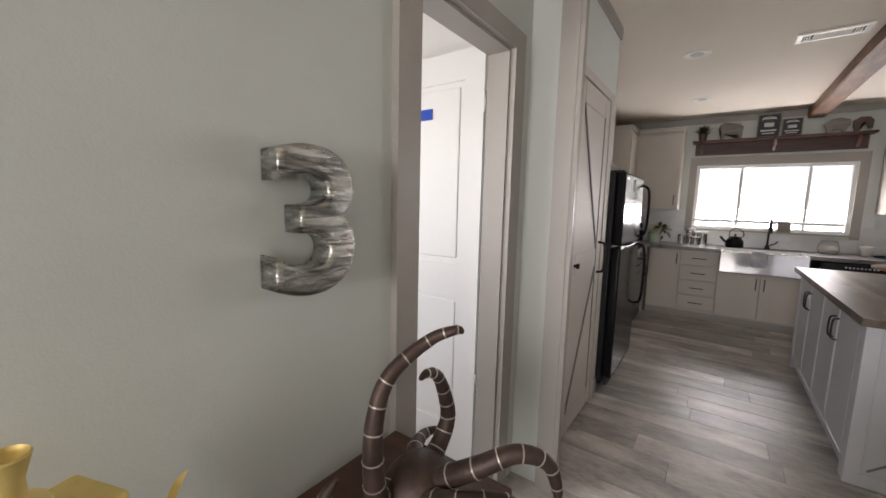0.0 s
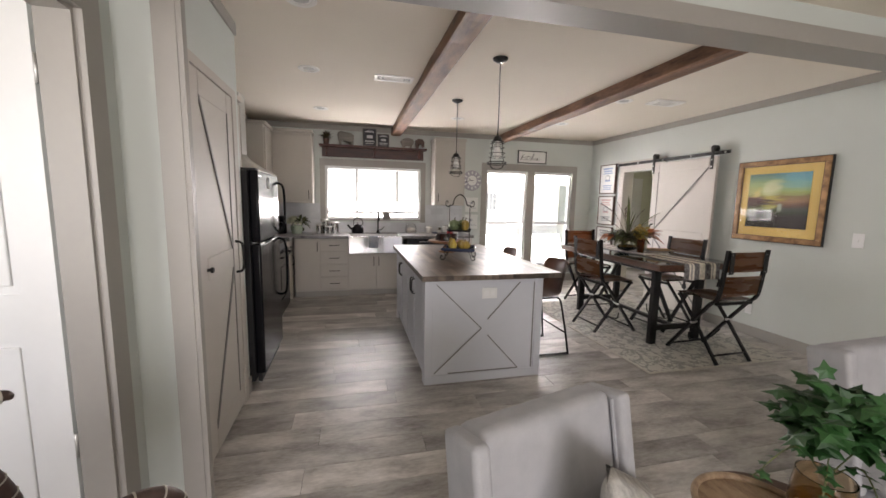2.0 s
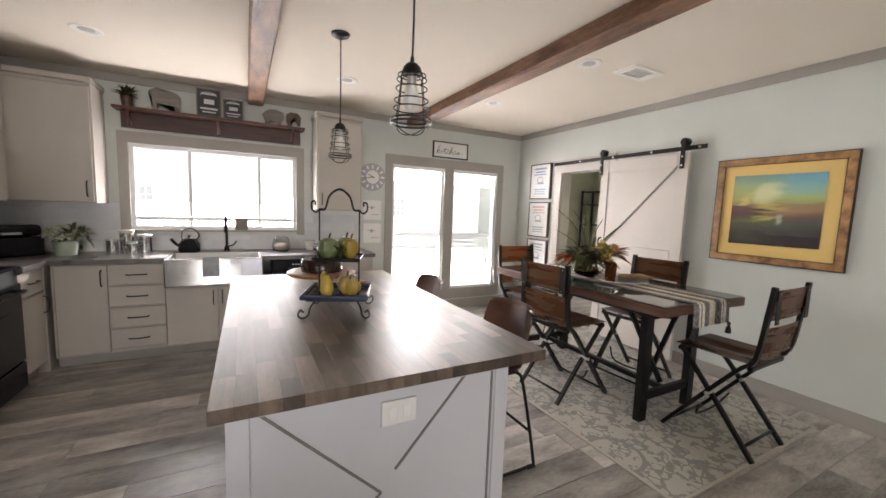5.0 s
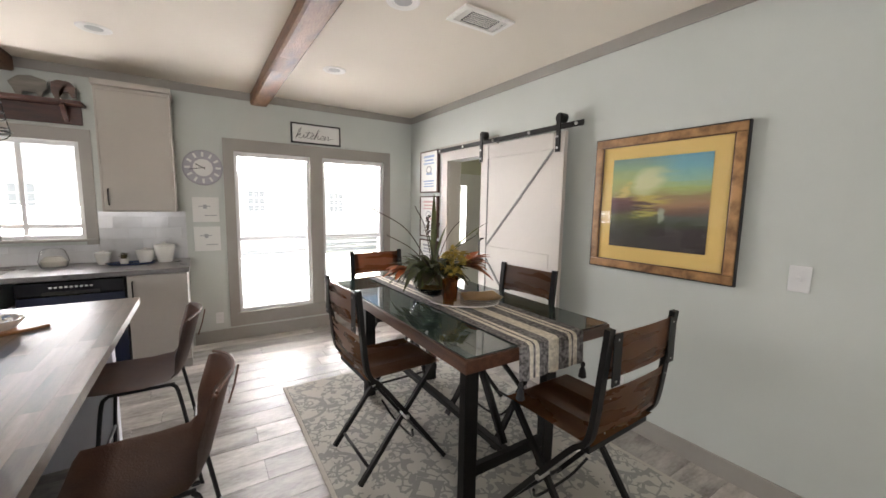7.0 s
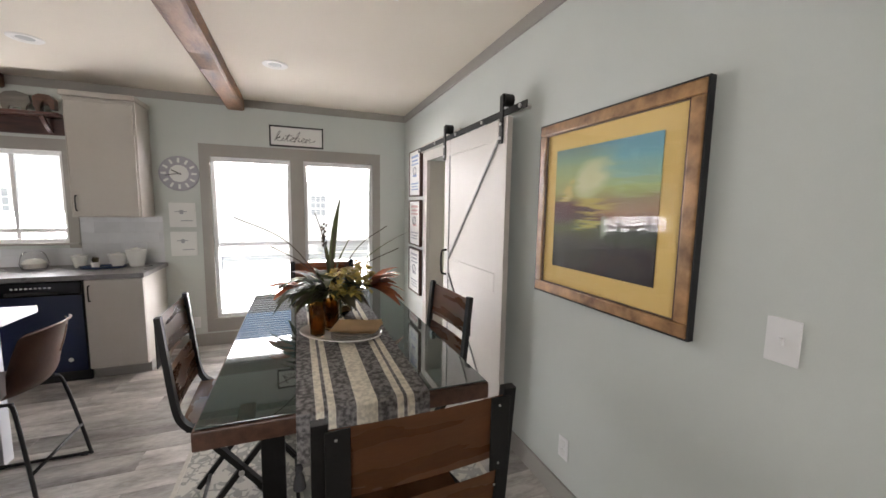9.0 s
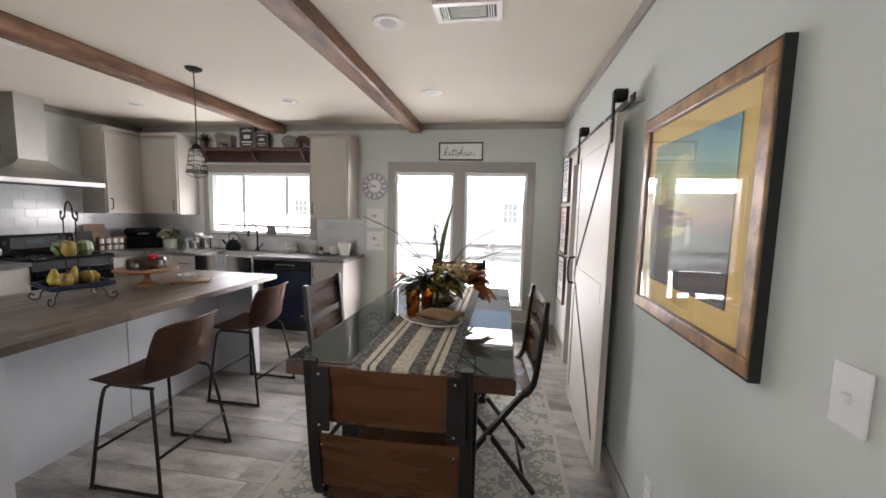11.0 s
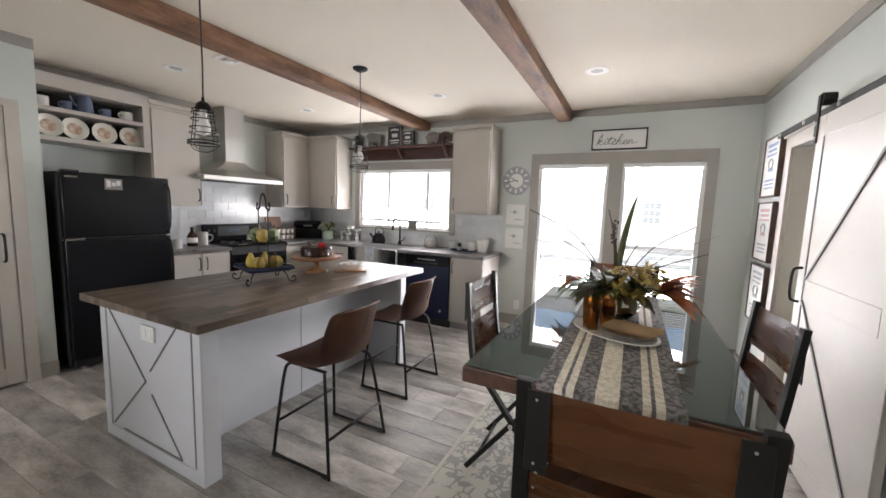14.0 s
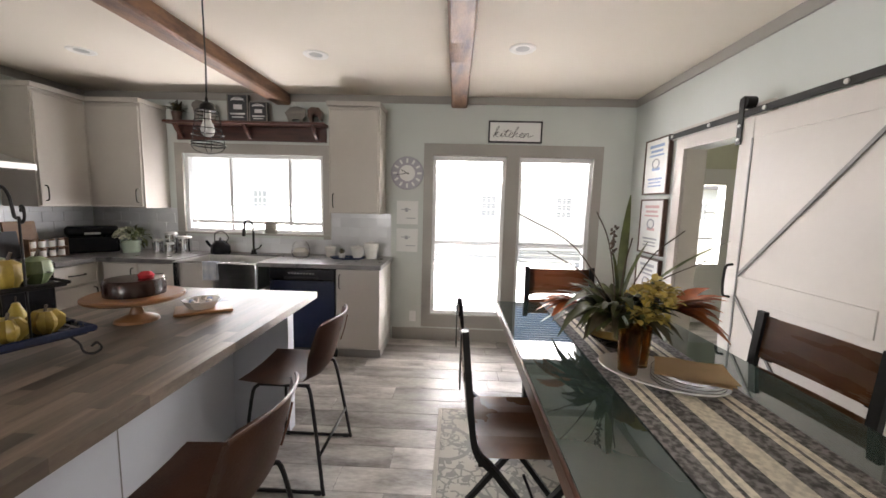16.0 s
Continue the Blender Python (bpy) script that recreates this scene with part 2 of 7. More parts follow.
structure("wall_south", many((-0.78, -0.55, -3.74, -3.6, 0, C), (1.25, W + 0.1, -3.74, -3.6, 0, C), (-0.55, 1.25, -3.74, -3.6, 0, 0.8), (-0.55, 1.25, -3.74, -3.6, 2.15, C)), "wall",
          "pale sage grey living room wall with a wide window")
structure("header", many((-0.66, W, 1.80, 1.97, 2.345, C), (-0.68, -0.46, 1.80, 1.812, 0, 2.345), (-0.68, -0.57, 1.812, 1.97, 0, 2.345)), "wall", "painted header and pier of the wide opening")
structure("header_casing", many((-0.66, W, 1.775, 1.80, 2.335, 2.43), (-0.44, W, 1.80, 1.97, 2.335, 2.345), (-0.46, -0.44, 1.778, 1.816, 0, 2.335),
                                (-0.54, -0.46, 1.775, 1.80, 0, 2.335)), "trim", "taupe casing round the wide opening")
structure("ceiling", many((L - 0.1, W + 0.1, -3.74, B + 0.14, C, C + 0.1)), "ceiling", "cream painted textured ceiling")
# small room behind the white door
structure("wall_side_room", many((-2.5, -2.4, 0.3, 2.0, 0, C), (-2.4, -1.95, 0.3, 0.4, 0, C), (-1.95, -1.05, 0.3, 0.4, 0, 0.95), (-1.95, -1.05, 0.3, 0.4, 2.0, C),
                                 (-1.05, -0.78, 0.3, 0.4, 0, C), (-2.5, -0.78, 1.86, 1.97, 0, C)), "white", "white walls of the small side room")
structure("ceiling_side_room", many((-2.5, L - 0.1, 0.2, 2.1, C, C + 0.1)), "ceiling", "cream ceiling of the side room")
structure("floor_side_room", many((-2.5, -0.68, 0.3, 1.97, -0.1, -0.004)), "counter", "grey floor of the side room")
# hall behind the sliding door
structure("wall_hall", many((W + 0.1, HALL, 4.0, 4.1, 0, C), (HALL, HALL + 0.1, 4.0, 7.4, 0, C), (W + 0.1, 5.79, 7.3, 7.4, 0, C), (5.79, 6.08, 7.3, 7.4, 0, 0.79),
                            (5.79, 6.08, 7.3, 7.4, 1.80, C), (6.08, HALL, 7.3, 7.4, 0, C), (W + 0.02, W + 0.1, B + 0.14, 7.4, 0, C)), "hallwall", "pale green walls of the next room")
structure("ceiling_hall", many((W + 0.1, HALL + 0.1, 4.0, 8.1, C, C + 0.1)), "ceiling", "cream ceiling of the next room")
structure("floor_hall", many((W + 0.1, HALL + 0.1, 4.0, 8.1, -0.1, 0.0)), "plank_far", "grey plank floor of the next room")
structure("floor_pantry", many((L, P - 0.0, 1.97, 2.83, -0.1, -0.004)), "counter", "dark pantry floor")
# crown strips
structure("crown_trim", many((L, W, B - 0.014, B, C - 0.075, C), (W - 0.014, W, 1.97, B - 0.014, C - 0.075, C), (L, L + 0.014, 2.975, B - 0.014, C - 0.075, C),
                             (P, P + 0.014, 1.97, 2.975, C - 0.075, C), (W - 0.014, W, -3.6, 1.80, C - 0.075, C), (-0.68, -0.666, -3.6, 1.775, C - 0.075, C)), "trim", "taupe ceiling trim")
structure("baseboard", many((2.02, W, B - 0.014, B, 0, 0.13), (W - 0.014, W, -3.6, 4.56, 0, 0.11), (W - 0.014, W, 5.485, B - 0.014, 0, 0.11),
                            (P, P + 0.012, 2.872, 2.975, 0, 0.11), (-0.68, -0.668, -3.6, 0.9, 0, 0.11)), "trim", "taupe baseboard")

# ---- windows and doors of the shell ----
def bar(pts, w, d, bm=None, axis=(1, 0, 0)):
    """A flat bar of width w along axis and depth d, swept along points."""
    bm = bm or bmesh.new()
    pts = [Vector(p) for p in pts]
    ax = Vector(axis).normalized()
    rings = []
    for i, p in enumerate(pts):
        a, b = pts[max(0, i - 1)], pts[min(len(pts) - 1, i + 1)]
        n = (b - a).normalized().cross(ax).normalized()
        rings.append([bm.verts.new(p + ax * sx * w / 2 + n * sy * d / 2) for sx, sy in ((-1, -1), (1, -1), (1, 1), (-1, 1))])
    for a, b in zip(rings, rings[1:]):
        for k in range(4):
            bm.faces.new((a[k], a[(k + 1) % 4], b[(k + 1) % 4], b[k]))
    bm.faces.new(rings[0][::-1])
    bm.faces.new(rings[-1])
    return bm


def window(name, x0, x1, z0, z1, label, rails=(), uprights=(), blinds=False):
    """A white window set into the north wall."""
    w = tagged(new(name), label, kind="structure")
    f = 0.035
    part("window_frame", many((x0, x1, B + 0.02, B + 0.1, z0, z0 + f), (x0, x1, B + 0.02, B + 0.1, z1 - f, z1), (x0, x0 + f, B + 0.02, B + 0.1, z0 + f, z1 - f),
                              (x1 - f, x1, B + 0.02, B + 0.1, z0 + f, z1 - f)), "frame_white", w, smooth=False)
    for z in rails:
        part("rail", rbox(x0 + f, x1 - f, B + 0.045, B + 0.085, z - 0.02, z + 0.02, 0.003), "frame_white", w)
    for x in uprights:
        part("mullion", rbox(x - 0.016, x + 0.016, B + 0.05, B + 0.08, z0 + f, z1 - f, 0.003), "frame_white", w)
    pane = part("pane", many((x0 + f, x1 - f, B + 0.062, B + 0.066, z0 + f, z1 - f)), "pane", w, smooth=False)
    pane.visible_shadow = False
    if blinds:
        part("headrail", rbox(x0 + 0.01, x1 - 0.01, B + 0.0, B + 0.04, z1 - 0.05, z1 - 0.005, 0.004), "frame_white", w)
        me = mesh_of("slat", many((x0 + 0.02, x1 - 0.02, -0.011, 0.011, -0.0008, 0.0008)), "frame_white")
        n = int((z1 - z0 - 0.1) / 0.025)
        for i in range(n):
            shared("slat", me, w, pose(0, B + 0.022, z0 + 0.05 + i * 0.025, 5, 0, 0))
    return w


window("window_1", -0.22, 1.28, 1.11, 1.935, "white vinyl kitchen window over the sink", (1.22,), (0.26, 0.90))
window("window_2", 2.43, 3.18, 0.29, 1.965, "tall white window with open mini blinds", (1.06,), (), True)
window("window_3", 3.315, 4.065, 0.29, 1.965, "tall white window with open mini blinds", (1.06,), (), True)
structure("window_casing", many((2.335, 4.155, B - 0.018, B, 1.965, 2.085), (2.335, 2.43, B - 0.018, B, 0.15, 1.965), (3.18, 3.315, B - 0.018, B, 0.29, 1.965),
                                (4.065, 4.155, B - 0.018, B, 0.15, 1.965), (2.43, 4.065, B - 0.018, B, 0.15, 0.275), (2.40, 4.09, B - 0.035, B, 0.275, 0.29)), "trim", "taupe casing round the tall windows")
structure("sink_window_casing", many((-0.30, 1.36, B - 0.018, B, 1.935, 2.04), (-0.30, -0.22, B - 0.018, B, 1.06, 1.935), (1.28, 1.36, B - 0.018, B, 1.06, 1.935),
                                     (-0.30, 1.36, B - 0.05, B, 1.09, 1.11)), "trim", "taupe casing round the kitchen window")
w = tagged(new("window_4"), "white living room window", kind="structure")
part("window_frame", many((-0.55, 1.25, -3.72, -3.66, 0.8, 0.84), (-0.55, 1.25, -3.72, -3.66, 2.11, 2.15), (-0.55, -0.51, -3.72, -3.66, 0.84, 2.11), (1.21, 1.25, -3.72, -3.66, 0.84, 2.11),
                          (0.33, 0.37, -3.63, -3.61, 0.84, 2.11)), "frame_white", w, smooth=False)

# the white panel door, standing open into the side room
structure("door_casing", many((-0.68, -0.655, 0.905, 1.0, 0, 2.075), (-0.68, -0.655, 1.60, 1.69, 0, 2.075), (-0.68, -0.655, 1.0, 1.60, 2.0, 2.075),
                              (-0.78, -0.68, 1.0, 1.012, 0, 2.0), (-0.78, -0.68, 1.588, 1.60, 0, 2.0), (-0.78, -0.68, 1.012, 1.588, 1.988, 2.0)), "trim", "taupe casing of the side room door")
d = tagged(new("door_1"), "white moulded panel door standing open", "door", kind="structure")


def panel_door(parent, w, h):
    bm = bmesh.new()
    box(bm, -w, 0, 0.008, 0.035, 0, h)
    for x0, x1 in ((-w, -w + 0.10), (-0.10, 0)):
        box(bm, x0, x1, 0, 0.008, 0, h)
    for z0, z1 in ((0, 0.2), (0.86, 1.02), (h - 0.13, h)):
        box(bm, -w + 0.10, -0.10, 0, 0.008, z0, z1)
    part("door_leaf", bm, "white", parent, smooth=False)
    for z0, z1 in ((0.2, 0.86), (1.02, h - 0.13)):
        b = rbox(-w + 0.125, -0.125, 0.001, 0.02, z0 + 0.025, z1 - 0.025, 0.006)
        part("panel", b, "white", parent)


d.matrix_basis = pose(-0.80, 1.60, 0.06)
panel_door(d, 0.60, 1.985)
for z in (0.42, 1.70):
    part("hinge", tube([(0.012, -0.006, z), (0.012, -0.006, z + 0.09)], 0.007), "steel", d)
M["tape"] = surf("blue_masking_tape", (0.015, 0.07, 0.42), None, 20, 0.7)
solid("tape_strip", rbox(-1.27, -1.08, 1.596, 1.5985, 1.76, 1.81, 0), "tape", "strip of blue masking tape on the white door", "tape")


# ---- braced doors ----
def braced_panel(parent, w, h, mirror=False):
    """Boards, stiles and K bracing in local x (width), z (height); the front looks along -y."""
    s = (lambda x: w - x) if mirror else (lambda x: x)
    part("backing", rbox(0, w, 0.005, 0.034, 0, h, 0.002), "cabinet", parent)
    st = 0.10
    part("stile", rbox(0, st, 0, 0.012, 0, h, 0.003), "cabinet", parent)
    part("stile", rbox(w - st, w, 0, 0.012, 0, h, 0.003), "cabinet", parent)
    for z0, z1 in ((0.0, 0.13), (h * 0.5 - 0.05, h * 0.5 + 0.07), (h - 0.12, h)):
        part("rail", rbox(st + 0.004, w - st - 0.004, 0, 0.012, z0, z1, 0.003), "cabinet", parent)
    for a, b in (((s(w - st), h - 0.12), (s(st), h * 0.5 + 0.07)), ((s(st), h * 0.5 - 0.05), (s(w - st), 0.13))):
        va, vb = Vector((a[0], 0, a[1])), Vector((b[0], 0, b[1]))
        dv = (vb - va).normalized()
        bm = bmesh.new()
        corners = [va, vb, Vector((vb.x, 0, va.z)) if a[1] > h / 2 else Vector((va.x, 0, vb.z))]
        f = [bm.verts.new((c.x, 0.002, c.z)) for c in corners] + [bm.verts.new((c.x, 0.0125, c.z)) for c in corners]
        bm.faces.new(f[:3]), bm.faces.new(f[3:][::-1])
        for i in range(3):
            bm.faces.new((f[i], f[(i + 1) % 3], f[3 + (i + 1) % 3], f[3 + i]))
        part("brace", bm, "cabinet", parent, smooth=False)
        # dark bar that paints the shade of a gap along the brace
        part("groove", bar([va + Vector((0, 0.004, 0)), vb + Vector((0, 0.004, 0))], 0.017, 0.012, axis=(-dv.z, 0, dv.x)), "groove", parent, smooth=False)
    # another dark strip, for the shade beside the stile
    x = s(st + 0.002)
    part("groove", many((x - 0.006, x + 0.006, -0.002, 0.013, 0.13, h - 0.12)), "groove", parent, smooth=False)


def pull(parent, p, length=0.13, up=True, r=0.005, out=0.03, material="blackmetal"):
    x, y, z = p
    h = length / 2
    if up:
        pts = [(x, y, z - h), (x, y - out * 0.8, z - h * 0.9), (x, y - out, z - h * 0.4), (x, y - out, z + h * 0.4), (x, y - out * 0.8, z + h * 0.9), (x, y, z + h)]
    else:
        pts = [(x - h, y, z), (x - h * 0.9, y - out * 0.8, z), (x - h * 0.4, y - out, z), (x + h * 0.4, y - out, z), (x + h * 0.9, y - out * 0.8, z), (x + h, y, z)]
    return part("handle", tube(smooth_line(pts, 4), r, 8), material, parent)


bd = thing("barn_door", 4.355, 4.68, 0.03, "greige braced sliding barn door with black handle, partly open", "door", -90)
braced_panel(bd, 0.96, 1.975, False)
pull(bd, (0.06, 0.0, 1.02), 0.2, True, 0.008, 0.045)
rail = thing("barn_door_rail", 4.40, 5.54, 2.03, "black steel sliding door rail with roller hangers", "rail", -90)
part("track", rbox(0, 1.94, -0.004, 0.004, 0, 0.04, 0.001), "blackmetal", rail)
for x in (0.06, 0.5, 0.97, 1.42, 1.88):
    part("bolt", tube([(x, 0.06, 0.02), (x, -0.012, 0.02)], 0.012, 12), "steel", rail)
for x in (0.86, 1.76):
    h = part("hanger", rbox(x - 0.02, x + 0.02, -0.055, -0.046, -0.17, 0.10, 0.002), "blackmetal", rail)
    part("roller", tube([(x, 0.012, 0.075), (x, -0.045, 0.075)], 0.036, 20), "blackmetal", h)
    for z in (-0.14, -0.06):
        part("bolt", tube([(x, -0.05, z), (x, -0.062, z)], 0.009, 8), "steel", h)
structure("doorway_casing", many((W - 0.02, W, 4.56, 4.66, 0, 2.03), (W - 0.02, W, 5.385, 5.485, 0, 2.03), (W - 0.02, W, 4.66, 5.385, 1.94, 2.03),
                                 (W, W + 0.153, 5.373, 5.385, 0, 1.94), (W, W + 0.153, 4.66, 4.672, 0, 1.94), (W - 0.03, W, 4.56, 5.54, 2.03, 2.10)), "cabinet", "greige casing of the sliding door opening")
pd = tagged(new("door_2"), "greige braced pantry door with a black handle", "door", kind="structure")
pd.matrix_basis = pose(P + 0.012, 2.15, 0.015, 0, 0, 90)
braced_panel(pd, 0.64, 2.02, True)
pull(pd, (0.585, 0.0, 1.02), 0.2, True, 0.008, 0.045)
part("knob", lathe([(0, 0.03), (0.014, 0.028), (0.016, 0.018), (0.007, 0.008), (0.01, 0)], 16), "blackmetal", pd, m=pose(0.09, 0.0, 1.02, 90))
structure("pantry_casing", many((P, P + 0.018, 2.07, 2.145, 0, 2.09), (P, P + 0.018, 2.795, 2.87, 0, 2.09), (P, P + 0.018, 2.145, 2.795, 2.04, 2.09)), "cabinet", "greige casing of the pantry door")
# glazed door of the next room
hd = tagged(new("door_3"), "pale door with a tall glazed light in the next room", "door", kind="structure")
part("door_leaf", many((5.62, 5.79, 7.26, 7.298, 0.01, 2.0), (6.08, 6.45, 7.26, 7.298, 0.01, 2.0), (5.79, 6.08, 7.26, 7.298, 0.01, 0.79), (5.79, 6.08, 7.26, 7.298, 1.80, 2.0)), "white", hd, smooth=False)
for z in (1.12, 1.45):
    part("glazing_bar", rbox(5.79, 6.08, 7.27, 7.29, z - 0.01, z + 0.01, 0.002), "white", hd)
part("knob", lathe([(0, 0.06), (0.022, 0.055), (0.026, 0.04), (0.01, 0.02), (0.024, 0)], 16), "chrome", hd, m=pose(6.35, 7.26, 0.95, 90))
sh = thing("shelving_unit", 6.85, 6.4, 0.0, "dark brown shelving unit standing in the next room", "shelf")
for x in (0, 0.3):
    for y in (0, 0.8):
        part("post", rbox(x, x + 0.03, y, y + 0.03, 0, 1.9, 0.003), "blackmatte", sh)
for z in (0.3, 0.75, 1.2, 1.6, 1.86):
    part("shelf", rbox(0, 0.33, 0, 0.83, z, z + 0.02, 0.003), "blackmatte", sh)

# ---- beams, ceiling fittings ----
for x in (0.80, 2.61):
    bm = bmesh.new()
    n = 14
    rings = []
    for i in range(n + 1):
        y = 1.972 + (B - 1.99) * i / n
        w0, w1, dz = (noise.noise((x, y * 2, 0)) * 0.008, noise.noise((x, y * 2, 5)) * 0.008, noise.noise((x, y * 2, 9)) * 0.006)
        rings.append([bm.verts.new(v) for v in ((x + w0, y, C - 0.002), (x + w0 - 0.004, y, C - 0.10), (x + w0 + 0.012, y, C - 0.113 + dz), (x + 0.138 + w1, y, C - 0.113 + dz),
                                                (x + 0.152 + w1, y, C - 0.10), (x + 0.15 + w1, y, C - 0.002))])
    for a, b in zip(rings, rings[1:]):
        for k in range(6):
            bm.faces.new((a[k], a[(k + 1) % 6], b[(k + 1) % 6], b[k]))
    bm.faces.new(rings[0]), bm.faces.new(rings[-1][::-1])
    solid("ceiling_beam", bm, "beam", "dark stained rough wooden beam fixed under the ceiling", "beam", "ceiling beams", smooth=True)

# lens grey carries the shade inside the recessed can, which is modelled flat
M["lens"] = surf("recess_shade_lens", (0.50, 0.49, 0.46), (0.42, 0.41, 0.39), 4, 0.3)
M["fixture"] = surf("warm_white_fixture", (0.92, 0.89, 0.84), (0.90, 0.87, 0.82), 4, 0.4)
M["bulb_glass"] = surf("frosted_lamp_lens", (0.86, 0.85, 0.82), None, 4, 0.35)


def downlight(x, y):
    d = thing("recessed_light", x, y, C, "white recessed ceiling light, switched off", "light", group="ceiling lights")
    part("trim_ring", lathe([(0.058, 0.0), (0.062, -0.006), (0.085, -0.008), (0.092, -0.003), (0.092, 0.0)], 32), "fixture", d)
    part("baffle", lathe([(0.060, -0.004), (0.050, -0.0015), (0.046, -0.001)], 32), "fixture", d)
    part("lens", lathe([(0.048, -0.002), (0.030, -0.004), (0.0, -0.005)], 32), "lens", d)


for x, y in ((3.11, 5.09), (1.60, 5.24), (-0.19, 5.22), (-0.18, 3.74), (3.10, 3.81), (-0.10, 2.53)):
    downlight(x, y)


def ceiling_vent(x, y, w, l):
    v = thing("ceiling_vent", x, y, C, "white slotted ceiling air vent", "vent")
    part("frame", many((-w / 2, w / 2, -l / 2, -l / 2 + 0.03, -0.012, 0), (-w / 2, w / 2, l / 2 - 0.03, l / 2, -0.012, 0), (-w / 2, -w / 2 + 0.03, -l / 2 + 0.03, l / 2 - 0.03, -0.012, 0),
                       (w / 2 - 0.03, w / 2, -l / 2 + 0.03, l / 2 - 0.03, -0.012, 0)), "fixture", v, smooth=False)
    part("backing", many((-w / 2 + 0.03, w / 2 - 0.03, -l / 2 + 0.03, l / 2 - 0.03, -0.003, -0.001)), "blackmatte", v, smooth=False)
    for x0 in (-w / 2 + 0.04, w / 2 - 0.075):
        for i in range(3):
            part("slat", rbox(x0 + i * 0.013, x0 + i * 0.013 + 0.006, -l / 2 + 0.03, l / 2 - 0.03, -0.011, -0.002, 0.001, 1), "fixture", v)
    for i in range(7):
        y0 = -l / 2 + 0.035 + i * (l - 0.07) / 7
        part("slat", rbox(-w / 2 + 0.085, w / 2 - 0.085, y0, y0 + 0.006, -0.009, -0.002, 0.001, 1), "fixture", v)


ceiling_vent(3.57, 3.73, 0.36, 0.2)
ceiling_vent(0.57, 3.78, 0.36, 0.16)
M["clear"] = glass("clear_bulb_glass")


def pendant(x, y, z0):
    """A caged lamp on a cord: z0 is the cage's lowest point."""
    p = thing("pendant_light", x, y, C, "black wire cage pendant light with a pale frosted bulb", "light", group="pendants over the island")
    part("canopy", lathe([(0.0, -0.03), (0.03, -0.028), (0.058, -0.012), (0.062, 0.0)], 24), "blackmetal", p)
    b = z0 - C
    part("cord", tube([(0, 0, -0.028), (0.003, 0.002, b * 0.5), (0, 0, b + 0.28)], 0.004, 6), "blackmatte", p)
    part("socket", lathe([(0.0, b + 0.293), (0.007, b + 0.29), (0.008, b + 0.27), (0.02, b + 0.265), (0.034, b + 0.25), (0.040, b + 0.225), (0.036, b + 0.222), (0.0, b + 0.224)], 20), "blackmetal", p)
    part("bulb_neck", lathe([(0.017, b + 0.224), (0.018, b + 0.185), (0.0, b + 0.184)], 16), "steel", p)
    part("bulb", lathe([(0.016, b + 0.184), (0.022, b + 0.165), (0.032, b + 0.14), (0.034, b + 0.122), (0.027, b + 0.10), (0.012, b + 0.09), (0, b + 0.088)], 20), "bulb_glass", p)
    for r, z, t in ((0.053, 0.222, 0.0026), (0.057, 0.205, 0.0026), (0.060, 0.172, 0.0026), (0.065, 0.128, 0.0026), (0.068, 0.098, 0.0026), (0.077, 0.056, 0.004), (0.078, 0.042, 0.004)):
        part("ring", tube([(r * math.cos(a * math.pi / 14), r * math.sin(a * math.pi / 14), b + z) for a in range(28)], t, 6, True), "blackmetal", p)
    for a in range(4):
        c, s = math.cos(a * math.pi / 2 + 0.4), math.sin(a * math.pi / 2 + 0.4)
        rod = part("rod", tube([(0.036 * c, 0.036 * s, b + 0.226), (0.053 * c, 0.053 * s, b + 0.222), (0.065 * c, 0.065 * s, b + 0.128), (0.077 * c, 0.077 * s, b + 0.056), (0.078 * c, 0.078 * s, b + 0.042)], 0.0022, 6), "blackmetal", p)
        for r, z in ((0.078, 0.048), (0.068, 0.098)):
            part("peg", tube([(r * c, r * s, b + z), ((r + 0.010) * c, (r + 0.010) * s, b + z)], 0.0035, 6), "steel", rod)
    for a in range(2):
        c, s = math.cos(a * math.pi / 2 + 0.4), math.sin(a * math.pi / 2 + 0.4)
        part("hoop", tube([(0.078 * math.cos(u * math.pi / 12) * c, 0.078 * math.cos(u * math.pi / 12) * s, b + 0.042 - 0.042 * math.sin(u * math.pi / 12)) for u in range(13)], 0.0022, 6), "blackmetal", p)


pendant(1.335, 3.045, 1.685)
pendant(1.345, 4.34, 1.70)

# ---- kitchen cabinets ----
def front(parent, x0, x1, z0, z1, kind="door", hinge="left", handle_at=None, material="cabinet"):
    """A shaker front at local y = 0 with its pull."""
    g, s = 0.002, (0.055 if kind == "door" else 0.022)
    x0, x1, z0, z1 = x0 + g, x1 - g, z0 + g, z1 - g
    bm = bmesh.new()
    vs, fs_ = box(bm, x0, x1, 0, 0.02, z0, z1)
    bmesh.ops.inset_region(bm, faces=[fs_[2]], thickness=s, depth=0)
    r = bmesh.ops.inset_region(bm, faces=[fs_[2]], thickness=0.003, depth=0)
    for v in fs_[2].verts:
        v.co.y = 0.007
    f = part(kind, bm, material, parent, smooth=False)
    if kind == "drawer":
        pull(f, ((x0 + x1) / 2, 0, (z0 + z1) / 2), 0.14, False)
    elif handle_at is not None:
        pull(f, (x1 - 0.035 if hinge == "left" else x0 + 0.035, 0, handle_at), 0.13, True)
    return f


def base_unit(name, x, y, w, rz, fronts, label, d=0.60, h=0.855, material="cabinet", category="cabinet"):
    c = thing(name, x, y, 0, label, category, rz)
    part("body", rbox(0, w, 0.021, d, 0.09, h, 0.002), material, c)
    part("plinth", rbox(0.0, w, 0.07, d, 0.0, 0.09, 0.0), "trim", c)
    for f in fronts:
        front(c, *f, material=material)
    return c


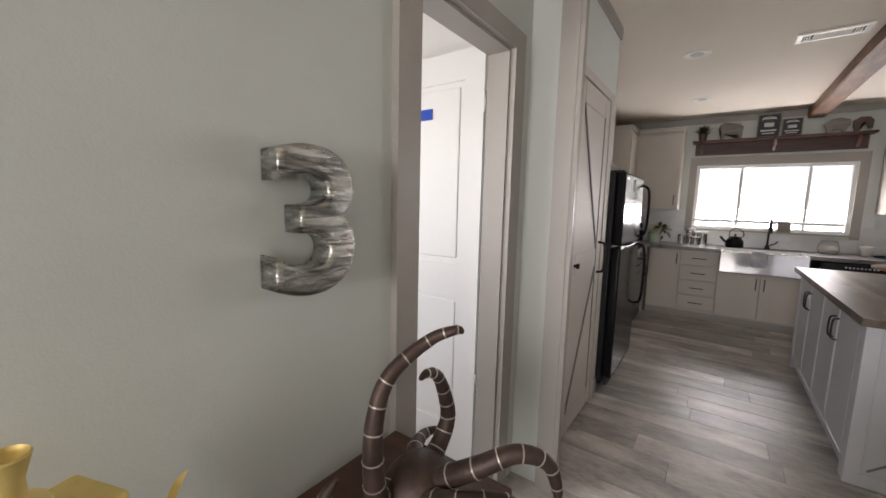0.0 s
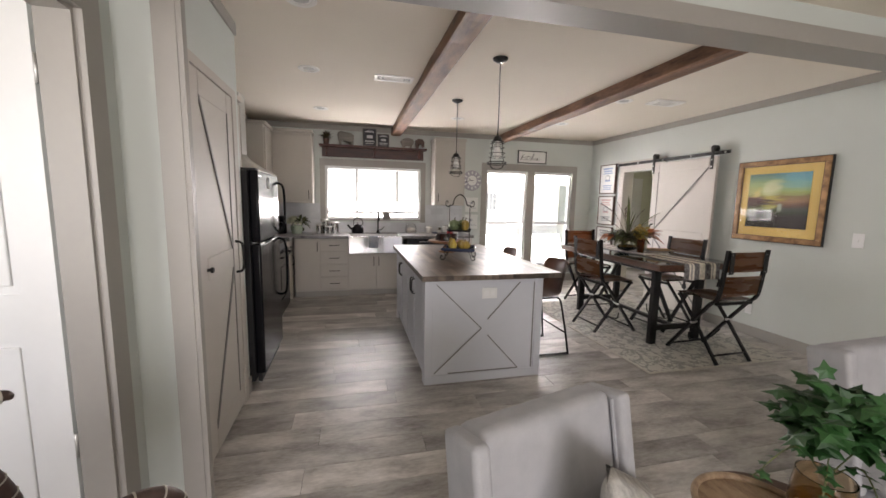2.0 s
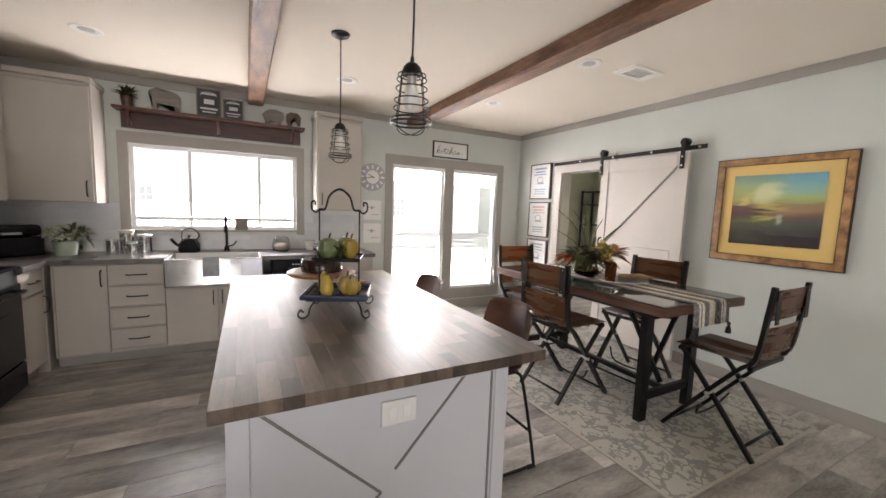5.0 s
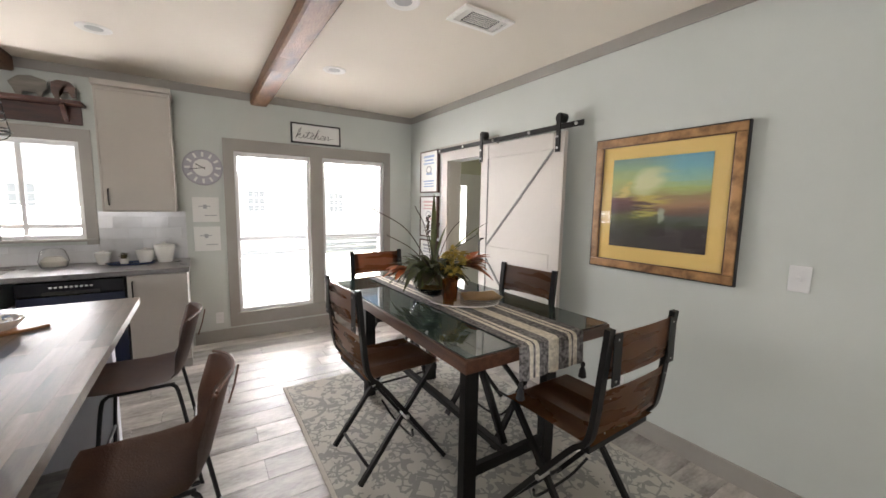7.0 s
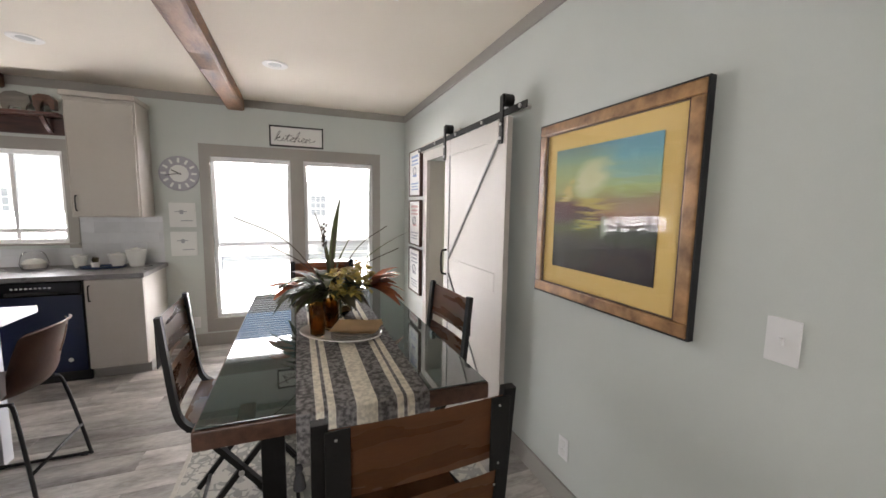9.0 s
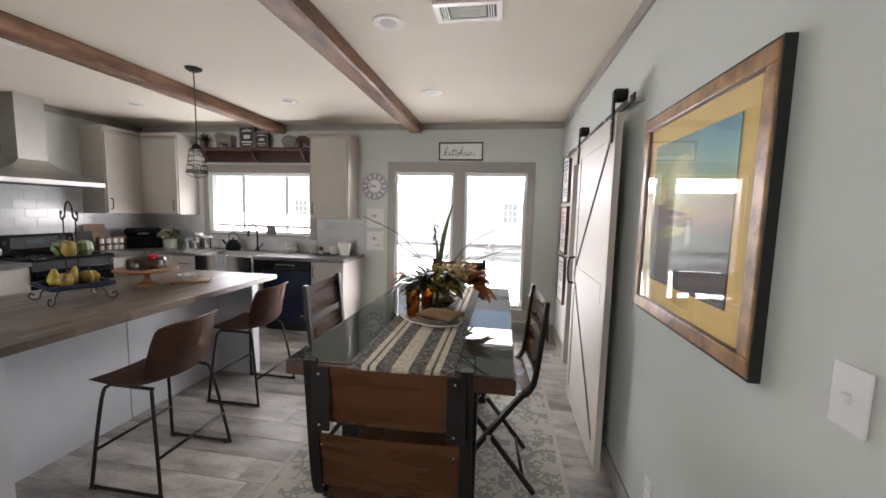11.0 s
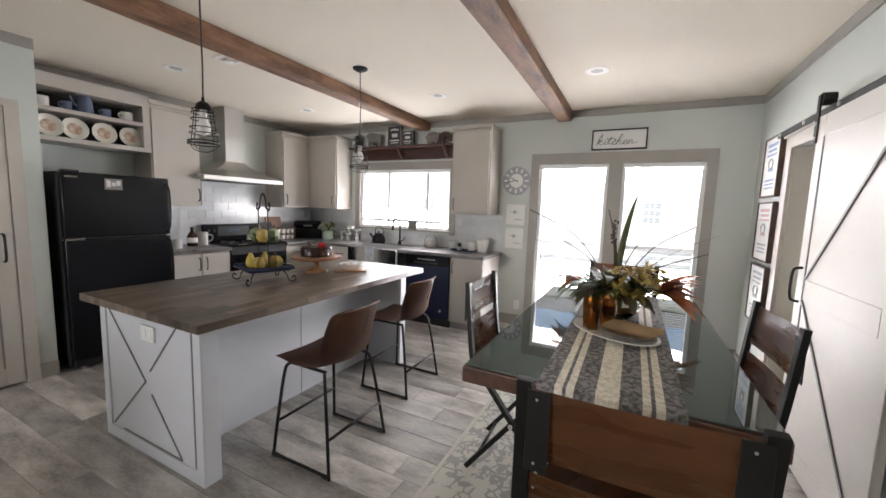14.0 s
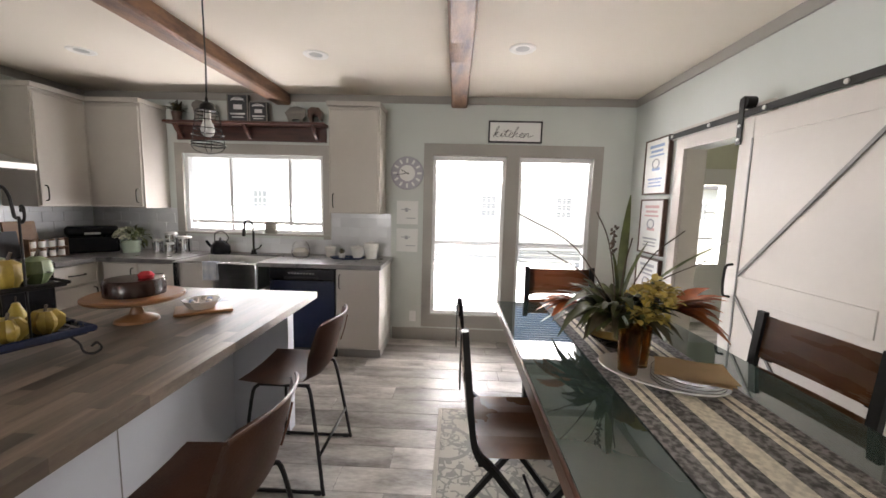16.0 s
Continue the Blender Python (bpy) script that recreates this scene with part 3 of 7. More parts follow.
N0 = 5.67
base_unit("base_cabinet", -0.62, N0, 0.35, 0, [(0.02, 0.35, 0.1, 0.85, "door", "left", 0.74)], "greige shaker base cabinet with one door")
base_unit("drawer_unit", -0.27, N0, 0.39, 0, [(0, 0.39, z, z + 0.175, "drawer") for z in (0.12, 0.305, 0.49, 0.675)], "greige base unit with four drawers and black pulls")
base_unit("sink_cabinet", 0.12, N0, 0.80, 0, [(0, 0.40, 0.1, 0.62, "door", "left", 0.52), (0.40, 0.80, 0.1, 0.62, "door", "right", 0.52)], "greige two-door cabinet under the farmhouse sink", h=0.63)
base_unit("base_cabinet", 1.60, N0, 0.40, 0, [(0, 0.40, 0.1, 0.85, "door", "right", 0.74)], "greige base cabinet at the end of the counter beside the windows")
base_unit("base_cabinet", -0.65, 3.87, 0.63, 90, [(0, 0.315, 0.1, 0.85, "door", "left", 0.74), (0.315, 0.63, 0.1, 0.85, "door", "right", 0.74)], "greige two-door base cabinet between fridge and range")
base_unit("base_cabinet", -0.65, 5.285, 0.38, 90, [(0, 0.38, 0.67, 0.85, "drawer"), (0, 0.38, 0.1, 0.66, "door", "left", 0.56)], "greige corner base cabinet beside the range")
part("corner_filler", rbox(L, -0.652, N0, B - 0.002, 0.0, 0.855, 0), "cabinet", tagged(new("filler_panel"), "greige filler in the cabinet corner", "panel"))


def wall_unit(x, y, z, w, h, d, rz, hinge, label, crown=True, end=None):
    c = thing("wall_cabinet", x, y, z, label, "cabinet", rz, "wall cabinets")
    part("body", rbox(0, w, 0.021, d, 0, h, 0.002), "cabinet", c)
    front(c, 0.012, w - 0.012, 0.012, h - 0.03, "door", hinge, 0.12)
    if crown:
        part("cornice", rbox(-0.012, w + 0.012, -0.012, d, h, h + 0.045, 0.008), "cabinet", c)
    return c


wall_unit(-0.90, 3.872, 1.355, 0.49, 1.0, 0.348, 90, "left", "greige wall cabinet between the fridge shelf and the hood")
wall_unit(-0.90, 5.46, 1.355, 0.47, 1.0, 0.348, 90, "right", "greige wall cabinet in the corner beside the hood")
wall_unit(-0.93, 5.93, 1.355, 0.55, 1.0, 0.348, 0, "left", "greige wall cabinet beside the kitchen window")
wall_unit(1.45, 5.93, 1.355, 0.49, 1.0, 0.348, 0, "right", "greige wall cabinet over the end of the counter")
fs = thing("display_shelf", -0.90, 2.98, 1.875, "greige open shelf unit above the fridge holding crockery", "shelf", 90)
part("back", rbox(0, 0.855, 0.325, 0.345, 0, 0.54, 0), "blackmatte", fs)
part("side", rbox(0, 0.02, 0, 0.324, 0, 0.545, 0.002), "cabinet", fs)
part("side", rbox(0.83, 0.889, 0, 0.345, 0, 0.545, 0.002), "cabinet", fs)
for z, t in ((0.0, 0.04), (0.245, 0.033), (0.435, 0.11)):
    part("shelf", rbox(0.021, 0.829, 0, 0.324, z, z + t, 0.003), "cabinet", fs)

# worktops
worktop = tagged(new("worktop"), "dark grey stone-look kitchen worktop along two walls", "worktop")
for b in ((L + 0.002, -0.615, 3.855, 4.50, 0.86, 0.9), (L + 0.002, -0.615, 5.275, 5.63, 0.86, 0.9), (L + 0.002, 0.13, 5.63, B - 0.002, 0.86, 0.9), (0.89, 2.02, 5.63, B - 0.002, 0.86, 0.9),
          (0.13, 0.89, 6.10, B - 0.002, 0.86, 0.9)):
    part("slab", rbox(*b, 0.004), "counter", worktop)
sink = thing("farmhouse_sink", 0.12, 5.60, 0.64, "stainless steel farmhouse sink with a deep apron front", "sink")
part("apron", rbox(0.0, 0.78, 0, 0.03, 0, 0.252, 0.012, 3), "chrome", sink)
part("basin", many((0.012, 0.03, 0.03, 0.49, 0.02, 0.25), (0.75, 0.768, 0.03, 0.49, 0.02, 0.25), (0.03, 0.75, 0.475, 0.49, 0.02, 0.25), (0.012, 0.768, 0.03, 0.49, 0.0, 0.02),
                   (0.39, 0.41, 0.03, 0.475, 0.02, 0.2)), "steel", sink)
part("drain", lathe([(0.04, 0.022), (0.03, 0.021), (0, 0.0205)], 20, (0.2, 0.25)), "blackmetal", sink)
M["towel"] = surf("white_checked_towel", (0.80, 0.80, 0.80), (0.52, 0.56, 0.64), 18, 0.95, bump=0.5, bump_scale=250)
bm = bmesh.new()
nx, rows = 8, [(0.03, 0.20), (0.028, 0.258), (0.0, 0.262), (-0.008, 0.25), (-0.01, 0.16), (-0.012, 0.09)]
g = [[bm.verts.new((0.29 + 0.13 * i / nx, r[0] - 0.004 * math.sin(i * 1.7), r[1])) for i in range(nx + 1)] for r in rows]
for a, b in zip(g, g[1:]):
    for i in range(nx):
        bm.faces.new((a[i], a[i + 1], b[i + 1], b[i]))
bmesh.ops.solidify(bm, geom=bm.faces[:], thickness=0.004)
t = solid("dish_towel", bm, "towel", "white and blue checked towel hanging over the sink apron", "towel")
t.matrix_basis = pose(0.12, 5.60, 0.64)
fau = thing("faucet", 0.58, 6.15, 0.9, "dark bronze gooseneck kitchen faucet", "faucet")
part("base", lathe([(0, 0.05), (0.02, 0.048), (0.024, 0.02), (0.032, 0.004), (0.032, 0)], 20), "blackmetal", fau)
part("spout", tube(smooth_line([(0, 0, 0.04), (0, 0, 0.26), (0, -0.03, 0.33), (0, -0.09, 0.36), (0, -0.15, 0.33), (0, -0.17, 0.26)], 6), 0.011, 10), "blackmetal", fau)
part("spray_head", tube([(0, -0.17, 0.27), (0, -0.175, 0.2)], 0.016, 12), "blackmetal", fau)
part("lever", tube([(0.02, 0, 0.05), (0.06, -0.01, 0.06), (0.09, -0.015, 0.10)], 0.007, 8), "blackmetal", fau)
# glossy navy for the door front below the black control panel
M["navygloss"] = surf("navy_gloss_front", (0.012, 0.018, 0.05), (0.010, 0.014, 0.04), 2, 0.22, specular=0.35, rough_var=0.02)
dw = thing("dishwasher", 0.985, N0 - 0.01, 0, "black built-in dishwasher with a recessed handle", "dishwasher")
part("door", rbox(0, 0.605, 0, 0.03, 0.10, 0.74, 0.006), "navygloss", dw, "glossy dark blue door")
part("control_panel", rbox(0, 0.605, -0.008, 0.03, 0.745, 0.85, 0.01), "blackgloss", dw)
part("handle", rbox(0.14, 0.46, -0.012, 0.0, 0.75, 0.775, 0.004), "blackmatte", dw)
part("toe_panel", rbox(0.0, 0.605, 0.05, 0.08, 0.0, 0.095, 0.003), "blackmatte", dw)
part("badge", lathe([(0, 0.002), (0.016, 0.002), (0.017, 0)], 16), "steel", dw, m=pose(0.5, 0.0, 0.2, 90))
part("tub", rbox(0.01, 0.595, 0.03, 0.58, 0.1, 0.85, 0), "blackmatte", dw)
for i in range(9):
    part("button", rbox(0.18 + i * 0.028, 0.196 + i * 0.028, -0.0095, -0.006, 0.80, 0.812, 0.001, 1), "steel", dw)

# fridge
fr = thing("refrigerator", -0.475, 3.04, 0, "black top-freezer refrigerator with curved handles", "refrigerator", 90)
part("body", rbox(0, 0.755, 0.07, 0.73, 0.03, 1.612, 0.008), "blackmatte", fr)
fz = part("freezer_door", rbox(0, 0.755, 0, 0.065, 1.092, 1.612, 0.014, 3), "blackgloss", fr)
rd = part("fridge_door", rbox(0, 0.755, 0, 0.065, 0.09, 1.077, 0.014, 3), "blackgloss", fr)
part("handle", tube(smooth_line([(0.72, 0.0, 1.555), (0.725, -0.045, 1.515), (0.73, -0.055, 1.36), (0.725, -0.045, 1.17), (0.72, -0.0, 1.11)], 5), 0.011, 8), "blackgloss", fz)
part("handle", tube(smooth_line([(0.72, 0.0, 1.06), (0.725, -0.05, 1.01), (0.73, -0.06, 0.80), (0.725, -0.05, 0.57), (0.72, -0.0, 0.53)], 5), 0.011, 8), "blackgloss", rd)
part("trim_strip", rbox(0.005, 0.12, -0.006, 0.004, 1.071, 1.088, 0.003), "chrome", fr)
part("trim_strip", rbox(0.02, 0.1, -0.003, 0.004, 1.567, 1.579, 0.002), "chrome", fz)
st = part("sticker", rbox(0.27, 0.39, -0.002, 0.002, 1.485, 1.575, 0), "groove", fz)
for b in ((0.282, 0.31, -0.003, -0.0022, 1.505, 1.56), (0.35, 0.378, -0.003, -0.0022, 1.52, 1.56), (0.316, 0.345, -0.003, -0.0022, 1.515, 1.545)):
    part("sticker_print", many(b), "grout", st, smooth=False)
part("hinge_cap", rbox(0.03, 0.12, 0.02, 0.12, 1.612, 1.628, 0.004), "blackmatte", fr)
part("kick_grille", rbox(0.02, 0.735, 0.03, 0.06, 0.02, 0.085, 0.004), "blackmatte", fr)
for x in (0.05, 0.70):
    part("roller", tube([(x, 0.05, 0.02), (x + 0.03, 0.05, 0.02)], 0.02, 12), "steel", fr)

# range and hood
M["bluemetal_dark"] = surf("blue_grey_display", (0.06, 0.08, 0.11), None, 4, 0.2)
rg = thing("electric_range", -0.625, 4.515, 0, "black electric range with a backguard and coil burners", "range", 90)
part("body", rbox(0, 0.755, 0.03, 0.60, 0.05, 0.895, 0.004), "blackmatte", rg)
od = part("oven_door", rbox(0.005, 0.75, 0, 0.03, 0.25, 0.80, 0.008), "blackgloss", rg)
part("handle", tube(smooth_line([(0.08, 0, 0.75), (0.09, -0.045, 0.75), (0.66, -0.045, 0.75), (0.67, 0, 0.75)], 5), 0.01, 8), "blackgloss", od)
part("oven_window", rbox(0.15, 0.60, -0.004, 0.002, 0.36, 0.62, 0.002), "blackgloss", od)
part("drawer", rbox(0.005, 0.75, 0, 0.03, 0.06, 0.24, 0.008), "blackgloss", rg)
part("cooktop", rbox(-0.002, 0.757, -0.005, 0.60, 0.895, 0.915, 0.006), "blackgloss", rg)
for x, y, r in ((0.2, 0.15, 0.1), (0.56, 0.15, 0.08), (0.2, 0.40, 0.08), (0.56, 0.40, 0.1)):
    pts = [(x + r * (0.2 + 0.8 * a / 60) * math.cos(a * 0.42), y + r * (0.2 + 0.8 * a / 60) * math.sin(a * 0.42), 0.921) for a in range(61)]
    part("burner", tube(pts, 0.005, 5), "blackmetal", rg)
    part("drip_pan", lathe([(0, 0.9155), (r, 0.9155), (r + 0.012, 0.918), (r + 0.014, 0.9155)], 28, (x, y)), "chrome", rg)
bg = part("backguard", rbox(0, 0.755, 0.54, 0.60, 0.915, 1.13, 0.01), "blackgloss", rg)
part("control_panel", rbox(0.17, 0.60, 0.536, 0.542, 0.98, 1.10, 0.003), "blackmatte", bg)
part("display", rbox(0.30, 0.47, 0.534, 0.537, 1.03, 1.075, 0.001), "bluemetal_dark", bg)
for x in (0.05, 0.12, 0.65, 0.71):
    part("knob", lathe([(0, 0.02), (0.017, 0.018), (0.019, 0)], 16), "blackmatte", bg, m=pose(x, 0.54, 1.05, 90))
hood = thing("range_hood", -0.75, 4.29, 1.655, "stainless steel chimney range hood over the range", "hood", 90)
part("rim", rbox(0, 1.04, 0, 0.498, 0, 0.05, 0.004), "steel", hood)
bm = bmesh.new()
lo, hi = ((0.002, 0.0), (1.038, 0.0), (1.038, 0.498), (0.002, 0.498)), ((0.42, 0.25), (0.67, 0.25), (0.67, 0.498), (0.42, 0.498))
rings = []
for k in range(7):
    u = k / 6
    e = 1 - (1 - u) ** 1.5
    rings.append([bm.verts.new((a[0] + (b[0] - a[0]) * e, a[1] + (b[1] - a[1]) * e, 0.05 + 0.20 * u)) for a, b in zip(lo, hi)])
for a, b in zip(rings, rings[1:]):
    for i in range(4):
        bm.faces.new((a[i], a[(i + 1) % 4], b[(i + 1) % 4], b[i]))
part("canopy", bm, "steel", hood)
part("chimney", rbox(0.42, 0.67, 0.25, 0.498, 0.25, 0.892, 0.003), "steel", hood)
part("filter", rbox(0.1, 0.94, 0.05, 0.45, -0.006, 0.002, 0.002), "blackmetal", hood)

# ---- island ----
M["stave"] = surf("butcher_block_stave", (0.185, 0.140, 0.108), (0.060, 0.044, 0.034), 3.0, 0.35, stretch=(9, 1, 3), random_tint=0.55, rough_var=0.04)
isl = thing("kitchen_island", 0.70, 2.785, 0, "pale grey kitchen island with a cross-braced end panel", "island")
part("end_panel", rbox(0, 0.97, 0.008, 0.09, 0, 0.832, 0.003), "island", isl)
part("end_panel", rbox(0, 0.97, 1.74, 1.82, 0, 0.832, 0.003), "island", isl)
part("body", rbox(0.03, 0.62, 0.09, 1.74, 0.0, 0.832, 0.002), "island", isl)
for x0, x1, z0, z1 in ((0.0, 0.06, 0, 0.832), (0.91, 0.97, 0, 0.832), (0.06, 0.91, 0, 0.07), (0.06, 0.91, 0.79, 0.832)):
    part("face_board", rbox(x0, x1, 0, 0.008, z0, z1, 0.002), "island", isl)
# dark bars painted as the shade of the end panel's V grooves
for a, b in (((0.08, 0.80), (0.455, 0.43)), ((0.455, 0.43), (0.08, 0.085)), ((0.78, 0.80), (0.505, 0.50)), ((0.51, 0.37), (0.775, 0.08)), ((0.895, 0.79), (0.895, 0.075)), ((0.775, 0.078), (0.19, 0.078))):
    dv = Vector((b[0] - a[0], 0, b[1] - a[1])).normalized()
    part("groove", bar([(a[0], 0.006, a[1]), (b[0], 0.006, b[1])], 0.008, 0.006, axis=(-dv.z, 0, dv.x)), "groove", isl, smooth=False)
ou = part("outlet_plate", rbox(0.45, 0.575, -0.004, 0.006, 0.67, 0.755, 0.003), "white", isl)
for x in (0.475, 0.525):
    part("socket", rbox(x, x + 0.03, -0.0055, -0.003, 0.69, 0.735, 0.002, 1), "frame_white", ou)
part("seam_strip", rbox(0.6205, 0.6215, 0.93, 0.936, 0.0, 0.832, 0), "groove", isl)
ic = thing("island_cabinets", 0.70, 4.52, 0, "grey shaker doors along the aisle side of the island", "cabinet", -90)
for i in range(4):
    front(ic, i * 0.41, (i + 1) * 0.41, 0.1, 0.80, "door", "left" if i % 2 == 0 else "right", 0.68, "island")

# ---- stools ----
def stool():
    s = thing("counter_stool", 1.945, 3.37, 0, "brown leather bucket stool on a black sled frame", "stool", 90, "stools at the island")
    prof = [(0.24, 0.54), (0.225, 0.558), (0.11, 0.553), (0.0, 0.548), (-0.10, 0.548), (-0.145, 0.560), (-0.172, 0.60), (-0.196, 0.68), (-0.22, 0.77), (-0.24, 0.84), (-0.25, 0.875)]
    half = [0.175, 0.208, 0.222, 0.224, 0.215, 0.210, 0.212, 0.216, 0.212, 0.198, 0.155]
    bm = bmesh.new()
    m = 12
    grid = []
    for j, ((y, z), hw) in enumerate(zip(prof, half)):
        row = []
        for i in range(m + 1):
            u = -1 + 2 * i / m
            v = j / (len(prof) - 1)
            lift = 0.012 * u * u + 0.030 * abs(u) ** 3 * math.exp(-((v - 0.5) / 0.12) ** 2)
            wrap = 0.065 * u * u * min(1, max(0, (v - 0.42) / 0.25))
            dip = -0.018 * abs(u) ** 4 if j == len(prof) - 1 else 0
            row.append(bm.verts.new((hw * u, y + wrap, z + lift * (1 if v < 0.75 else 0.5) + dip)))
        grid.append(row)
    for a, b in zip(grid, grid[1:]):
        for i in range(m):
            bm.faces.new((a[i], a[i + 1], b[i + 1], b[i]))
    bmesh.ops.solidify(bm, geom=bm.faces[:], thickness=0.038)
    bmesh.ops.recalc_face_normals(bm, faces=bm.faces[:])
    sh = part("seat_shell", bm, "leather", s, smooth="all")
    part("piping", tube([v for v in [(0.222 * math.sin(a), -0.25 + 0.075 * math.sin(a) ** 2, 0.845 + 0.028 * math.cos(a)) for a in [(-1.1 + 2.2 * i / 14) for i in range(15)]]], 0.006, 6), "leather", sh)
    part("back_seam", bar([(0, -0.265, 0.86), (0, -0.25, 0.79), (0, -0.228, 0.72)], 0.004, 0.006), "leather", sh)
    for x in (-0.2, 0.2):
        o = x * 1.2
        part("side_frame", tube(smooth_line([(x * 0.85, 0.14, 0.535), (x * 0.98, 0.165, 0.47), (o, 0.20, 0.04), (o, 0.19, 0.012), (o, 0.0, 0.01), (o, -0.19, 0.012), (o, -0.205, 0.04), (x * 0.98, -0.14, 0.47), (x * 0.85, -0.11, 0.535)], 5), 0.009, 8), "blackmetal", s)
        part("foot", rbox(o - 0.012, o + 0.012, -0.20, -0.165, 0.0, 0.012, 0.003), "blackmatte", s)
        part("foot", rbox(o - 0.012, o + 0.012, 0.165, 0.20, 0.0, 0.012, 0.003), "blackmatte", s)
        part("seat_rail", tube([(x * 0.85, 0.14, 0.535), (x * 0.85, -0.12, 0.535)], 0.009, 8), "blackmetal", s)
    part("footrest", tube([(-0.225, 0.188, 0.2), (0.225, 0.188, 0.2)], 0.008, 8), "blackmetal", s)
    part("crossbar", tube([(-0.225, -0.188, 0.2), (0.225, -0.188, 0.2)], 0.008, 8), "blackmetal", s)
    return s


s1 = stool()
copy_thing(s1, pose(1.85, 4.27, 0, 0, 0, 90))

# ---- rug ----
def rug_material():
    m = bpy.data.materials.new("medallion_rug")
    m.use_nodes = True
    n, k = m.node_tree.nodes, m.node_tree.links
    p = n["Principled BSDF"]
    co = n.new("ShaderNodeTexCoord")
    sep = n.new("ShaderNodeSeparateXYZ")
    k.new(co.outputs["Object"], sep.inputs[0])

    def math_node(op, a, b=None, c=None):
        q = n.new("ShaderNodeMath")
        q.operation = op
        for i, v in enumerate((a, b, c)):
            if v is None:
                continue
            if isinstance(v, (int, float)):
                q.inputs[i].default_value = v
            else:
                k.new(v, q.inputs[i])
        return q.outputs[0]

    cell = 0.74
    fx = math_node("SUBTRACT", math_node("PINGPONG", math_node("ADD", sep.outputs[0], 10 * cell), cell / 2), 0.0)
    fy = math_node("SUBTRACT", math_node("PINGPONG", math_node("ADD", sep.outputs[1], 10 * cell), cell / 2), 0.0)
    r = math_node("SQRT", math_node("ADD", math_node("MULTIPLY", fx, fx), math_node("MULTIPLY", fy, fy)))
    rings = math_node("COMPARE", math_node("PINGPONG", r, 0.155), 0.15, 0.008)
    ang = math_node("ARCTAN2", fy, fx)
    petals = math_node("SINE", math_node("MULTIPLY", ang, 12.0))
    wave = math_node("SINE", math_node("MULTIPLY", r, 62.0))
    leaf = math_node("GREATER_THAN", math_node("MULTIPLY", petals, wave), 0.35)
    vo = n.new("ShaderNodeTexVoronoi")
    vo.feature = "DISTANCE_TO_EDGE"
    vo.inputs["Scale"].default_value = 17.0
    k.new(co.outputs["Object"], vo.inputs["Vector"])
    vine = math_node("LESS_THAN", vo.outputs["Distance"], 0.085)
    no = n.new("ShaderNodeTexNoise")
    no.inputs["Scale"].default_value, no.inputs["Detail"].default_value = 9.0, 6
    k.new(co.outputs["Object"], no.inputs["Vector"])
    wear = math_node("GREATER_THAN", no.outputs[0], 0.46)
    pat = math_node("MAXIMUM", rings, math_node("MULTIPLY", math_node("MAXIMUM", leaf, vine), wear))
    mx = n.new("ShaderNodeMix")
    mx.data_type = "RGBA"
    mx.inputs[6].default_value, mx.inputs[7].default_value = (0.52, 0.50, 0.45, 1), (0.25, 0.25, 0.235, 1)
    k.new(math_node("MULTIPLY", pat, 0.8), mx.inputs[0])
    k.new(mx.outputs[2], p.inputs["Base Color"])
    p.inputs["Roughness"].default_value = 0.97
    fi = n.new("ShaderNodeTexNoise")
    fi.inputs["Scale"].default_value = 420
    k.new(co.outputs["Object"], fi.inputs["Vector"])
    bp = n.new("ShaderNodeBump")
    bp.inputs["Strength"].default_value, bp.inputs["Distance"].default_value = 0.6, 0.003
    k.new(fi.outputs[0], bp.inputs["Height"]), k.new(bp.outputs[0], p.inputs["Normal"])
    return m


M["rug"] = rug_material()
rug = thing("area_rug", 3.40, 3.74, 0.0, "cream and grey medallion area rug under the table", "rug")
part("rug_field", rbox(-0.775, 0.775, -1.12, 1.12, 0.0025, 0.010, 0.003), "rug", rug)
M["binding"] = surf("cream_binding", (0.55, 0.52, 0.46), None, 40, 0.95, bump=0.5, bump_scale=300)
for b in ((-0.80, -0.775, -1.14, 1.14), (0.775, 0.80, -1.14, 1.14), (-0.775, 0.775, -1.14, -1.12), (-0.775, 0.775, 1.12, 1.14)):
    part("border", rbox(*b, 0.0025, 0.0095, 0.002), "binding", rug)
RZ = 0.0105

# ---- dining table and chairs ----
tb = thing("dining_table", 3.41, 3.805, RZ, "dark walnut counter-height table with a glass top and metal trestles", "table")
M["tablewood"] = surf("red_brown_table_wood", (0.135, 0.062, 0.036), (0.055, 0.024, 0.015), 4.0, 0.33, bump=0.25, bump_scale=40, stretch=(8, 1, 8))
part("tabletop", rbox(-0.46, 0.46, -0.845, 0.845, 0.792, 0.852, 0.006), "tablewood", tb)
# opaque green-grey stands in for tinted glass, dark wood below and reflected ceiling
M["table_glass"] = surf("opaque_green_table_glass", (0.050, 0.074, 0.067), (0.042, 0.062, 0.056), 1.5, 0.025, rough_var=0.008)
M["table_glass"].node_tree.nodes["Principled BSDF"].inputs["IOR"].default_value = 1.95
# added board under the glass; its grey-green stands in for the ceiling's reflection
M["reflection_board"] = surf("grey_green_reflection_tone", (0.26, 0.31, 0.285), (0.17, 0.205, 0.19), 3.0, 0.5, bump=0.1, stretch=(6, 1, 1))
part("inset_panel", rbox(-0.44, 0.44, -0.825, 0.825, 0.8515, 0.8532, 0), "reflection_board", tb)
gt = part("glass_top", rbox(-0.452, 0.452, -0.837, 0.837, 0.8542, 0.8585, 0.0015), "table_glass", tb)
part("apron", rbox(-0.38, 0.38, -0.70, 0.70, 0.752, 0.792, 0.003), "blackmetal", tb)
